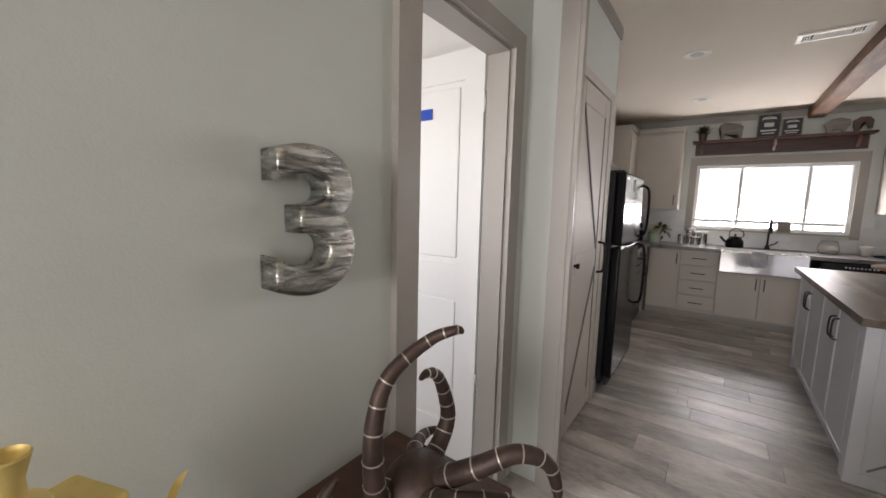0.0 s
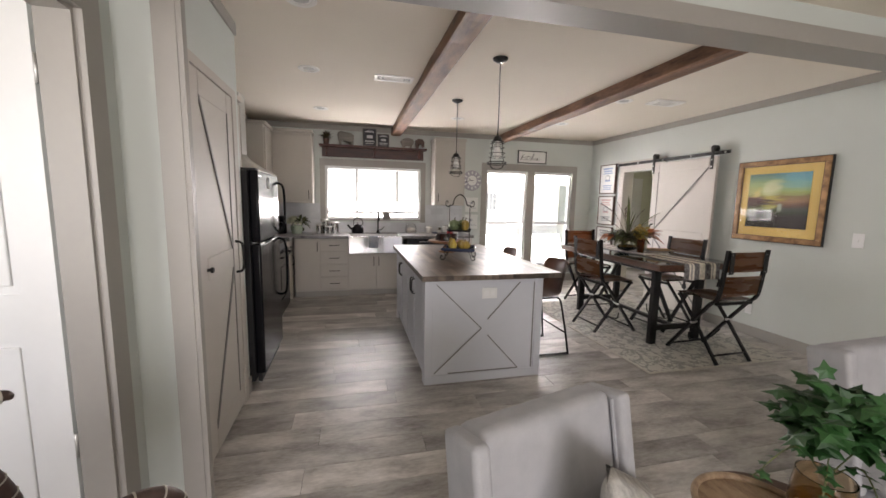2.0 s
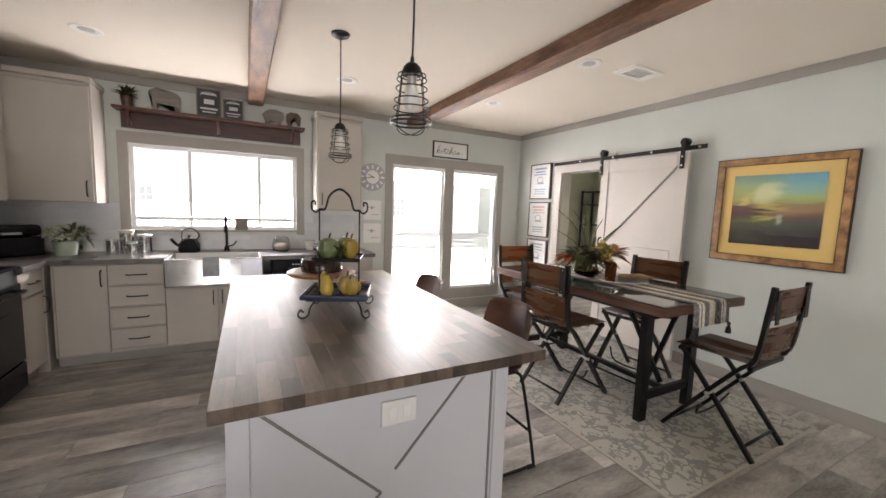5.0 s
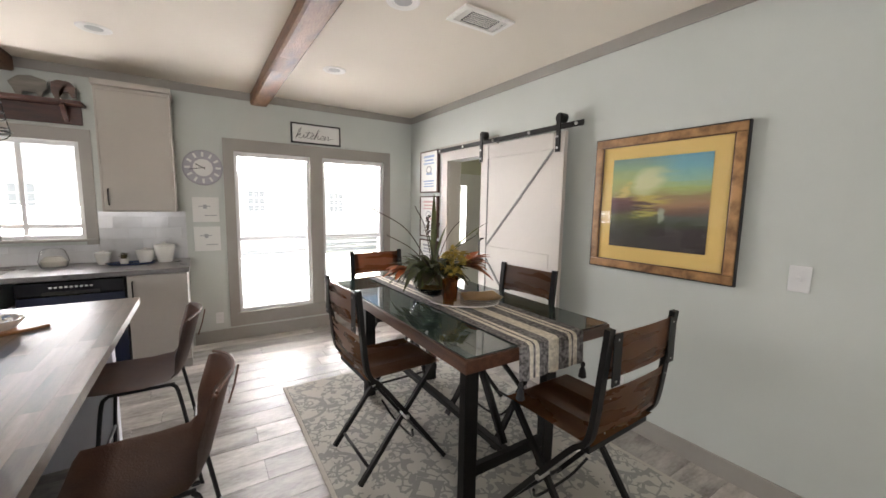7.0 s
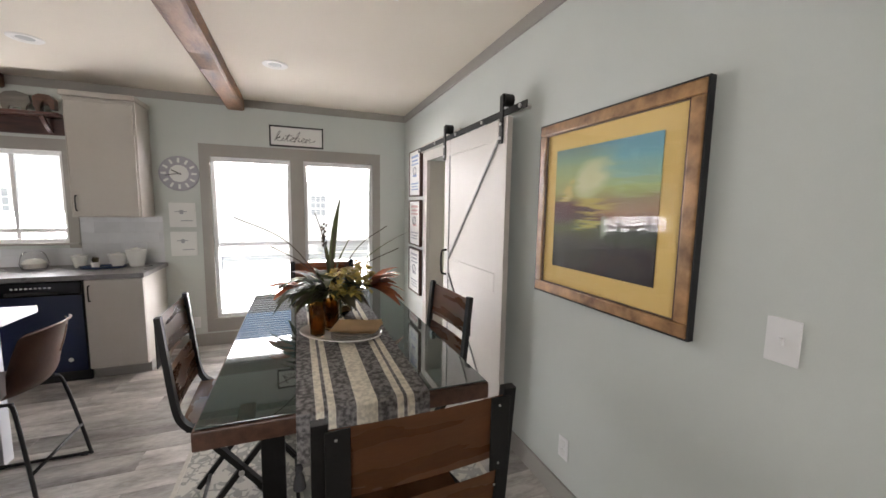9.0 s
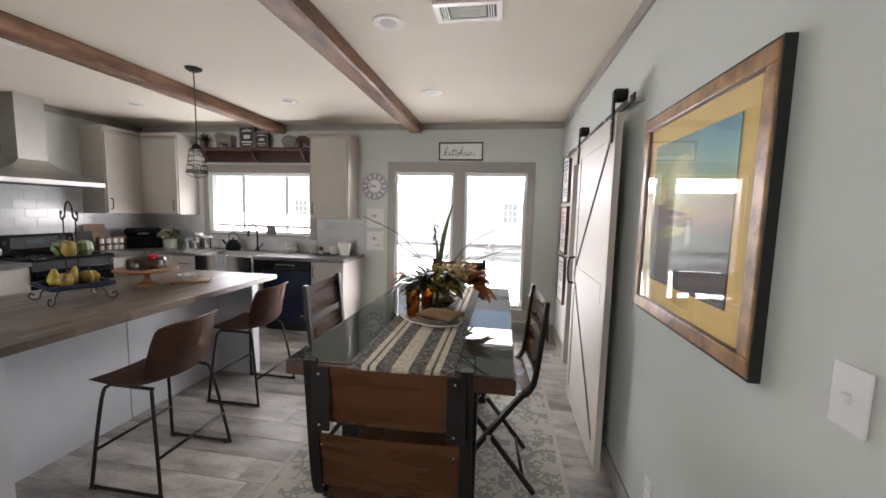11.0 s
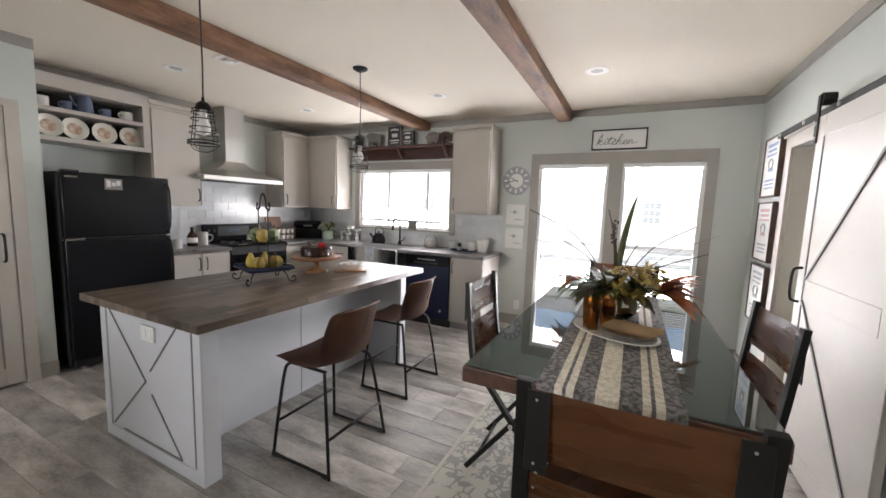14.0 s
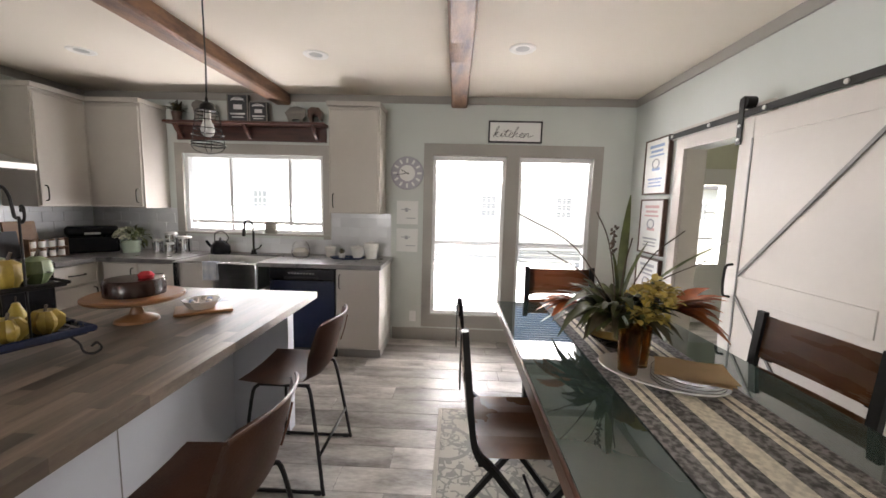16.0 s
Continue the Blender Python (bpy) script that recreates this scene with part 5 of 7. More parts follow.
part("inner_lip", many((0.05, PWD - 0.05, -0.028, -0.008, 0.05, 0.055), (0.05, PWD - 0.05, -0.028, -0.008, S - 0.055, S - 0.05), (0.05, 0.055, -0.028, -0.008, 0.055, S - 0.055), (PWD - 0.055, PWD - 0.05, -0.028, -0.008, 0.055, S - 0.055)), "darkwood", pic, smooth=False)
part("mat_board", many((0.04, PWD - 0.04, -0.016, -0.008, 0.04, S - 0.04)), "goldmat", pic, smooth=False)
part("canvas", many((0.128, 0.710, -0.020, -0.0165, 0.145, 0.706)), "painting", pic, smooth=False)
gp = part("glazing", many((0.0555, PWD - 0.0555, -0.025, -0.0225, 0.0555, S - 0.0555)), "picglass", pic, smooth=False)
gp.visible_shadow = False
M["ink"] = surf("blue_print_ink", (0.32, 0.42, 0.62), None, 20, 0.8)
M["inkred"] = surf("faded_red_ink", (0.68, 0.46, 0.45), None, 20, 0.8)
M["inkgrey"] = surf("grey_ink", (0.42, 0.43, 0.46), None, 20, 0.8)
M["paper"] = surf("white_print_paper", (0.80, 0.80, 0.78), (0.77, 0.77, 0.75), 4, 0.85)
for i, (z, ink) in enumerate(((1.60, "ink"), (1.07, "inkred"), (0.545, "inkgrey"))):
    pr = thing("framed_print", W - 0.001, 5.97, z, ("white poster with blue lettering", "white poster with red lettering", "white poster with grey lettering")[i] + " in a thin wooden frame", "picture", -90, "prints beside the doorway")
    w, h = 0.40, 0.49
    part("frame", many((0, w, -0.035, 0, 0, 0.014), (0, w, -0.035, 0, h - 0.014, h), (0, 0.014, -0.035, 0, 0.014, h - 0.014), (w - 0.014, w, -0.035, 0, 0.014, h - 0.014)), "darkwood", pr, smooth=False)
    part("sheet", many((0.014, w - 0.014, -0.028, -0.003, 0.014, h - 0.014)), "paper", pr, smooth=False)
    for z0, z1, a, b in ((0.41, 0.435, 0.08, 0.32), (0.37, 0.39, 0.10, 0.30), (0.335, 0.35, 0.08, 0.32), (0.21, 0.235, 0.14, 0.27), (0.13, 0.145, 0.08, 0.32), (0.10, 0.112, 0.1, 0.3), (0.07, 0.082, 0.09, 0.31)):
        part("print_line", many((a, b, -0.0295, -0.0282, z0, z1)), ink if z0 > 0.2 or i != 1 else "inkgrey", pr, smooth=False)
    part("emblem", tube([(0.2 + 0.055 * math.cos(a * math.pi / 8), -0.0288, 0.27 + 0.04 * math.sin(a * math.pi / 8)) for a in range(16)], 0.006, 5, True), "inkgrey", pr)
sw = thing("light_switch", W - 0.001, 2.44, 1.08, "white wall plate with a single toggle", "switch", -90)
part("plate", rbox(0, 0.08, -0.006, 0, 0, 0.125, 0.003), "frame_white", sw)
part("toggle", rbox(0.034, 0.046, -0.018, -0.005, 0.052, 0.072, 0.002), "frame_white", sw)
for nm, x, y, z, rz in (("outlet", 2.205, B - 0.001, 0.20, 0), ("outlet", W - 0.001, 3.277, 0.24, -90)):
    o = thing(nm, x, y, z, "white wall power outlet plate", "outlet", rz)
    part("plate", rbox(0, 0.07, -0.005, 0, 0, 0.115, 0.003), "frame_white", o)
    for zz in (0.02, 0.065):
        part("socket", rbox(0.02, 0.05, -0.0065, -0.004, zz, zz + 0.03, 0.003), "white", o)

# ---- north wall: clock, sign, prints ----
ck = thing("wall_clock", 2.163, B - 0.001, 1.778, "round grey and white wall clock with dark hands", "clock")
M["clockgrey"] = surf("lavender_grey_clock_face", (0.42, 0.41, 0.46), (0.36, 0.35, 0.40), 8, 0.6)
part("face", lathe([(0, 0.022), (0.16, 0.022), (0.17, 0.018), (0.17, 0.0)], 40), "clockgrey", ck, m=pose(0, 0, 0, 90))
part("centre", lathe([(0, 0.0245), (0.082, 0.0245), (0.083, 0.021)], 32), "paper", ck, m=pose(0, 0, 0, 90))
for i in range(12):
    a = i * math.pi / 6
    part("numeral", many((-0.010, 0.010, -0.0245, -0.021, 0.105, 0.15)), "paper", ck, m=pose(0, 0, 0, 0, math.degrees(a), 0), smooth=False)
for ang, l, w in ((-62, 0.07, 0.008), (-100, 0.115, 0.006)):
    part("hand", many((-w / 2, w / 2, -0.028, -0.0262, -0.02, l)), "blackmatte", ck, m=pose(0, 0, 0, 0, ang, 0), smooth=False)


def lettering(name, text, size, parent, m, material, depth=0.0015, shear=0.0, bevel=0.0):
    cu = bpy.data.curves.new(name, "FONT")
    cu.body, cu.size, cu.extrude, cu.align_x, cu.align_y, cu.shear = text, size, depth, "CENTER", "CENTER", shear
    cu.bevel_depth, cu.bevel_resolution = bevel, 2
    ob = new(name, cu)
    dep = bpy.context.evaluated_depsgraph_get()
    me = bpy.data.meshes.new_from_object(ob.evaluated_get(dep))
    bpy.data.objects.remove(ob)
    me.materials.clear()
    me.materials.append(M[material])
    o = new(name, me)
    o.parent, o.matrix_basis = parent, m
    return o


sg = thing("wall_sign", 2.985, B - 0.001, 2.105, "white framed sign lettered kitchen above the windows", "sign")
part("board", rbox(0.01, 0.53, -0.016, 0, 0.01, 0.205, 0), "paper", sg)
part("frame", many((0, 0.54, -0.026, 0, 0, 0.014), (0, 0.54, -0.026, 0, 0.201, 0.215), (0, 0.014, -0.026, 0, 0.014, 0.201), (0.526, 0.54, -0.026, 0, 0.014, 0.201)), "blackmatte", sg, smooth=False)
SCRIPT = (("k", 0.8, (((0, 0.2), (0.12, 0.7), (0.34, 1.8), (0.26, 2.15), (0.12, 1.7), (0.08, 0)), ((0.1, 0.4), (0.42, 1.0), (0.5, 0.8), (0.2, 0.5), (0.5, 0.1), (0.8, 0.15)))),
          ("i", 0.42, (((0, 0.15), (0.16, 0.85), (0.18, 0.2), (0.42, 0.15)), ((0.22, 1.3), (0.26, 1.34)))),
          ("t", 0.55, (((0, 0.15), (0.28, 1.6), (0.22, 0.3), (0.55, 0.15)), ((-0.15, 1.15), (0.3, 1.25), (0.8, 1.3)))),
          ("c", 0.55, (((0, 0.15), (0.45, 0.85), (0.25, 0.95), (0.08, 0.45), (0.28, 0.05), (0.55, 0.15)),)),
          ("h", 0.75, (((0, 0.15), (0.36, 1.7), (0.24, 2.05), (0.12, 1.2), (0.08, 0), (0.3, 0.8), (0.48, 0.8), (0.48, 0.2), (0.75, 0.15)),)),
          ("e", 0.58, (((0, 0.15), (0.42, 0.6), (0.32, 0.95), (0.1, 0.55), (0.25, 0.05), (0.58, 0.15)),)),
          ("n", 1.2, (((0, 0.15), (0.12, 0.85), (0.1, 0), (0.35, 0.8), (0.52, 0.75), (0.54, 0.15), (1.2, 0.5)),)))
at = 0.0
for letter, advance, lines in SCRIPT:
    bm = bmesh.new()
    for line in lines:
        tube(smooth_line([(0.045 + 0.083 * (at + x) + 0.018 * z, -0.0172, 0.052 + 0.052 * z) for x, z in line], 5), 0.0024, 6, False, bm)
    part("letter", bm, "blackmatte", sg)
    at += advance
for z in (1.25, 0.96):
    pl = thing("wall_plaque", 2.057, B - 0.001, z, "small white plaque with faint script on the wall", "plaque", 0, "plaques under the clock")
    part("board", rbox(0, 0.225, -0.014, 0, 0, 0.243, 0.002), "paper", pl)
    for x0, x1, zz in ((0.05, 0.15, 0.15), (0.10, 0.2, 0.06)):
        part("script_line", many((x0, x1, -0.0155, -0.0143, zz, zz + 0.008)), "inkgrey", pl, smooth=False)
    part("motif", many((0.09, 0.12, -0.0155, -0.0143, 0.13, 0.17)), "inkgrey", pl, smooth=False)

# ---- shelf over the window ----
ws = thing("wall_shelf", -0.29, B - 0.001, 2.07, "dark red-brown wooden shelf above the kitchen window", "shelf")
part("back_board", rbox(0.03, 1.61, -0.022, 0, 0, 0.145, 0.003), "shelfwood", ws)
part("top_board", rbox(0, 1.64, -0.18, 0, 0.145, 0.17, 0.004), "shelfwood", ws)
for x in (0.10, 0.82, 1.52):
    part("bracket", bar(smooth_line([(x, -0.022, 0.03), (x, -0.05, 0.04), (x, -0.10, 0.08), (x, -0.15, 0.145)], 4), 0.03, 0.025), "shelfwood", ws)
SZ = 2.2405
M["slate"] = surf("chalkboard_black", (0.045, 0.047, 0.055), (0.03, 0.031, 0.037), 12, 0.7)
M["chalk"] = surf("chalk_white", (0.65, 0.65, 0.66), None, 30, 0.9)
M["greywood"] = surf("grey_washed_wood", (0.27, 0.25, 0.225), (0.17, 0.155, 0.14), 9, 0.8, bump=0.4, stretch=(1, 6, 6))
for x, w, h in ((0.35, 0.21, 0.27), (0.575, 0.18, 0.2)):
    cs = thing("farm_sign", x, B - 0.10, SZ, "black box sign with white farm print on the shelf", "sign", 0, "signs on the shelf")
    part("board", rbox(0, w, -0.02, 0.02, 0, h, 0.002), "slate", cs)
    part("frame", many((-0.002, w + 0.002, -0.024, -0.02, 0, 0.01), (-0.002, w + 0.002, -0.024, -0.02, h - 0.01, h), (-0.002, 0.008, -0.024, -0.02, 0.01, h - 0.01), (w - 0.008, w + 0.002, -0.024, -0.02, 0.01, h - 0.01)), "greywood", cs, smooth=False)
    for z0, z1, a, b in ((0.78, 0.84, 0.2, 0.8), (0.45, 0.62, 0.3, 0.72), (0.26, 0.32, 0.15, 0.85), (0.15, 0.19, 0.22, 0.78)):
        part("print_mark", many((w * a, w * b, -0.0235, -0.0205, h * z0, h * z1)), "chalk", cs, smooth=False)
    part("arch", tube([(w / 2 + w * 0.32 * math.cos(a * math.pi / 10), -0.022, h * 0.74 + h * 0.14 * math.sin(a * math.pi / 10)) for a in range(11)], 0.003, 5), "chalk", cs)


def cutout(x, pts, label, material="greywood", t=0.02):
    """A flat-sawn animal figure on its feet."""
    bm = bmesh.new()
    a = [bm.verts.new((px, -t / 2, pz)) for px, pz in pts]
    b = [bm.verts.new((px, t / 2, pz)) for px, pz in pts]
    fa, fb = bm.faces.new(a), bm.faces.new(b[::-1])
    for i in range(len(pts)):
        j = (i + 1) % len(pts)
        bm.faces.new((a[i], b[i], b[j], a[j]))
    bmesh.ops.triangulate(bm, faces=[fa, fb])
    o = solid("animal_figure", bm, material, label, "figure", "figures on the shelf", smooth=False)
    o.matrix_basis = pose(x, B - 0.10, SZ, 0, 0, 0)


cutout(-0.02, [(0.02, 0.0), (0.05, 0.0), (0.055, 0.07), (0.19, 0.06), (0.20, 0.0), (0.23, 0.0), (0.235, 0.09), (0.24, 0.15), (0.20, 0.185), (0.08, 0.19), (0.05, 0.21), (0.0, 0.185), (-0.01, 0.15), (0.02, 0.125)],
       "flat grey wooden cow figure on the shelf")
cutout(0.94, [(0.03, 0.0), (0.055, 0.0), (0.065, 0.04), (0.14, 0.035), (0.145, 0.0), (0.17, 0.0), (0.18, 0.05), (0.205, 0.08), (0.20, 0.14), (0.12, 0.165), (0.05, 0.155), (0.02, 0.13), (-0.01, 0.10), (0.01, 0.06)],
       "flat grey wooden pig figure on the shelf")
cutout(1.17, [(0.02, 0.0), (0.04, 0.0), (0.045, 0.07), (0.10, 0.07), (0.115, 0.03), (0.14, 0.03), (0.145, 0.11), (0.11, 0.15), (0.04, 0.155), (0.0, 0.13), (0.0, 0.06)], "dark carved sheep figure on the shelf", "darkwood", 0.06)


def potted(name, x, y, z, pot_r, pot_h, pot_mat, leaf_mat, n, l, label, seed, up=0.2, width=0.012):
    p = thing(name, x, y, z, label, "plant")
    part("pot", lathe([(0, 0), (pot_r * 0.75, 0), (pot_r, pot_h), (pot_r * 0.9, pot_h), (pot_r * 0.7, pot_h * 0.9), (0, pot_h * 0.88)], 20), pot_mat, p)
    r = random.Random(seed)
    bm = bmesh.new()
    for i in range(n):
        a, el = r.uniform(0, 6.283), r.uniform(up, 1.45)
        b0 = Vector((r.uniform(-1, 1) * pot_r * 0.5, r.uniform(-1, 1) * pot_r * 0.5, pot_h * 0.9))
        d = Vector((math.cos(a) * math.cos(el), math.sin(a) * math.cos(el), math.sin(el))) * l * r.uniform(0.5, 1.1)
        leaf(bm, b0, b0 + d, width * r.uniform(0.7, 1.2), 0.15, 4)
    part("foliage", bm, leaf_mat, p, smooth="all")
    return p


potted("potted_fern", -0.19, B - 0.10, SZ, 0.05, 0.09, "darkwood", "leafdark", 70, 0.15, "small dark potted fern on the shelf", 3)

# ---- on the worktops ----
CZ = 0.9005
M["enamel"] = surf("white_enamel", (0.74, 0.73, 0.70), (0.70, 0.69, 0.66), 5, 0.25)
for x, y, r, h in ((-0.30, 5.97, 0.045, 0.15), (-0.21, 6.04, 0.055, 0.22), (-0.15, 5.93, 0.042, 0.12), (-0.08, 6.05, 0.06, 0.18)):
    cn = thing("canister", x, y, CZ, "brushed steel kitchen canister on the worktop", "canister", 0, "steel canisters")
    part("body", lathe([(0, 0), (r, 0), (r, h * 0.86), (r * 0.96, h * 0.86), (0, h * 0.86)], 24), "chrome", cn)
    part("lid", lathe([(r * 1.02, h * 0.865), (r * 1.02, h * 0.96), (r * 0.9, h * 0.985), (0, h)], 24), "steel", cn)
kt = thing("kettle", 0.26, 6.10, CZ, "black enamel tea kettle on the worktop", "kettle")
part("body", lathe([(0, 0), (0.085, 0), (0.095, 0.02), (0.09, 0.08), (0.055, 0.13), (0.03, 0.14), (0, 0.14)], 28), "blackgloss", kt)
part("lid_knob", lathe([(0.012, 0.14), (0.01, 0.15), (0.016, 0.16), (0, 0.17)], 12), "blackmatte", kt)
part("spout", tube(smooth_line([(-0.07, 0, 0.05), (-0.11, 0, 0.08), (-0.15, 0, 0.13)], 4), 0.014, 8), "blackgloss", kt)
part("handle", tube(smooth_line([(0.06, 0, 0.12), (0.085, 0, 0.17), (0.03, 0, 0.23), (-0.05, 0, 0.21), (-0.06, 0, 0.125)], 5), 0.006, 8), "blackmetal", kt)
bs = thing("sill_sign", 0.72, B - 0.032, 1.1105, "small brown wooden block on the window sill", "sign")
part("block", rbox(-0.06, 0.06, -0.012, 0.018, 0, 0.125, 0.002), "greywood", bs)
gj = thing("glass_jar", 1.10, 6.10, CZ, "clear glass jar filled with pale shells", "jar")
part("glass", lathe([(0, 0.003), (0.075, 0.004), (0.09, 0.05), (0.07, 0.13), (0.05, 0.15), (0.053, 0.15), (0.074, 0.13), (0.094, 0.05), (0.078, 0), (0, 0)], 24), "clear", gj)
part("filling", lathe([(0, 0.09), (0.05, 0.085), (0.08, 0.05), (0.07, 0.01), (0, 0.008)], 16), "creamplate", gj)
M["bluetray"] = surf("blue_glazed_tray", (0.07, 0.10, 0.18), (0.04, 0.06, 0.11), 8, 0.25)
ty = thing("tray", 1.60, 6.03, CZ, "dark blue oval tray on the worktop", "tray")
bm = lathe([(0, 0.004), (0.13, 0.004), (0.15, 0.018), (0.155, 0.016), (0.135, 0), (0, 0)], 32)
bmesh.ops.scale(bm, vec=(1.15, 0.6, 1), verts=bm.verts[:])
part("dish", bm, "bluetray", ty)
potted("succulent", 1.55, 6.02, CZ + 0.0045, 0.035, 0.05, "ceramic", "leafdark", 46, 0.07, "small brown succulent in a white pot on the tray", 8, 0.3, 0.006)
for nm, x, y, r, h in (("sugar_jar", 1.40, 6.12, 0.055, 0.12), ("white_canister", 1.69, 6.10, 0.07, 0.13), ("white_canister", 1.83, 6.09, 0.078, 0.18)):
    wc = thing(nm, x, y, CZ + (0.003 if x == 1.69 else 0), "white glazed ceramic lidded canister beside the tray", "canister", 0, "white canisters")
    part("body", lathe([(0, 0), (r * 0.7, 0), (r * 0.72, 0.01), (r, h * 0.6), (r * 1.02, h * 0.8), (0, h * 0.8)], 28), "ceramic", wc)
    part("lid", lathe([(r * 1.05, h * 0.805), (r * 1.03, h * 0.86), (r * 0.4, h * 0.92), (0.012, h * 0.93), (0.016, h * 0.99), (0, h)], 28), "ceramic", wc)
# corner: black cooker, flowers, boards
bk = thing("bread_box", -0.98, 5.98, CZ, "black lidded countertop box in the corner", "box", 45)
part("body", rbox(-0.20, 0.20, -0.12, 0.14, 0, 0.16, 0.02, 3), "blackgloss", bk)
part("lid", rbox(-0.20, 0.20, -0.10, 0.14, 0.165, 0.26, 0.03, 3), "blackgloss", bk)
part("handle", rbox(-0.06, 0.06, -0.122, -0.10, 0.18, 0.20, 0.004), "steel", bk)
M["petal"] = surf("white_petals", (0.72, 0.72, 0.60), (0.60, 0.62, 0.45), 20, 0.7, random_tint=0.1, island=True)
M["palegreen"] = surf("pale_green_glaze", (0.45, 0.52, 0.42), (0.38, 0.45, 0.36), 8, 0.2)
fv = thing("flower_vase", -0.62, 6.02, CZ, "white hydrangeas in a pale green pot", "flowers")
part("pot", lathe([(0, 0), (0.07, 0), (0.085, 0.09), (0.08, 0.12), (0.07, 0.12), (0.07, 0.1), (0, 0.1)], 24), "palegreen", fv)
r5 = random.Random(5)
for nm, mt, cnt in (("blossoms", "petal", 170), ("leaves", "leafgreen", 40)):
    bm = bmesh.new()
    for i in range(cnt):
        d = Vector((r5.uniform(-1, 1), r5.uniform(-1, 1), r5.uniform(-0.3 if nm == "leaves" else 0.0, 1))).normalized()
        c = Vector((-0.035 if nm == "blossoms" else 0.06, 0, 0.15)) + d * (0.085 if nm == "blossoms" else 0.07)
        e = (d + Vector((r5.uniform(-1, 1), r5.uniform(-1, 1), r5.uniform(-1, 1))) * 0.8).normalized()
        leaf(bm, c, c + e * (0.04 if nm == "blossoms" else 0.09), 0.018, 0.2, 3)
    part(nm, bm, mt, fv, smooth="all")
M["board"] = surf("acacia_board", (0.24, 0.13, 0.065), (0.13, 0.065, 0.03), 6, 0.5, bump=0.2, stretch=(6, 1, 1))
cb = thing("cutting_board", L + 0.03, 5.52, CZ, "wooden cutting board leaning on the tiles", "board", 0)
part("board", rbox(0, 0.02, -0.13, 0.13, 0, 0.32, 0.006), "board", cb, m=pose(0.06, 0, 0, 0, -9, 0))
cf = thing("recipe_sign", L + 0.09, 5.36, CZ, "dark framed board standing beside the cutting board", "sign")
part("board", rbox(0, 0.014, -0.09, 0.09, 0, 0.24, 0.003), "slate", cf, m=pose(0.05, 0, 0, 0, -9, 0))
sr = thing("spice_rack", -0.98, 5.55, CZ, "wooden two-tier rack holding white spice jars", "rack", 80)
for z in (0.0, 0.085):
    part("shelf", rbox(-0.14, 0.14, -0.03, 0.03, z, z + 0.008, 0.002), "board", sr)
for x in (-0.145, 0.139):
    part("side", rbox(x, x + 0.006, -0.03, 0.03, 0, 0.17, 0.002), "board", sr)
for k2 in range(8):
    sj = thing("spice_jar", 0, 0, 0, "white spice jar with a copper lid in the rack", "jar", 0, "spice jars")
    sj.matrix_basis = pose(-0.98, 5.55, CZ + 0.0085 + (k2 // 4) * 0.085, 0, 0, 80) @ pose(-0.105 + 0.07 * (k2 % 4), 0, 0)
    part("jar", lathe([(0, 0), (0.024, 0), (0.024, 0.05), (0.02, 0.055), (0, 0.055)], 16), "ceramic", sj)
    part("lid", lathe([(0.0215, 0.0555), (0.0215, 0.07), (0, 0.071)], 16), "board", sj)
for y in (4.98, 5.05):
    sp = thing("shaker", -0.98, y, 0.927, "white salt shaker standing on the range", "shaker", 0, "salt and pepper")
    part("body", lathe([(0, 0), (0.026, 0), (0.022, 0.06), (0.018, 0.075), (0, 0.08)], 16), "ceramic", sp)
bt = thing("bottle", -0.99, 4.28, CZ, "brown glass bottle with a pale label", "bottle")
M["brownglass"] = surf("brown_bottle_glass", (0.07, 0.025, 0.012), (0.04, 0.014, 0.008), 5, 0.08)
part("glass", lathe([(0, 0), (0.05, 0), (0.052, 0.11), (0.03, 0.15), (0.016, 0.165), (0.016, 0.19), (0, 0.19)], 24), "brownglass", bt)
part("label", lathe([(0.0525, 0.04), (0.0535, 0.042), (0.0535, 0.095), (0.0525, 0.097)], 24), "paper", bt)
part("cap", lathe([(0.018, 0.191), (0.018, 0.212), (0, 0.214)], 16), "blackmatte", bt)
for x, y, r, h, nm in ((-1.02, 4.42, 0.05, 0.15, "mug"), (-0.87, 4.06, 0.043, 0.10, "cup")):
    mg = thing(nm, x, y, CZ, "white enamel " + nm + " beside the range", "cup")
    part("body", lathe([(0, 0.004), (r * 0.9, 0.004), (r * 0.93, h), (r, h), (r * 0.97, 0.0), (0, 0)], 24), "enamel", mg)
    if nm == "mug":
        part("handle", tube(smooth_line([(0.03, r - 0.012, h * 0.8), (0.04, r + 0.03, h * 0.75), (0.04, r + 0.03, h * 0.4), (0.03, r - 0.012, h * 0.25)], 4), 0.006, 8), "enamel", mg)

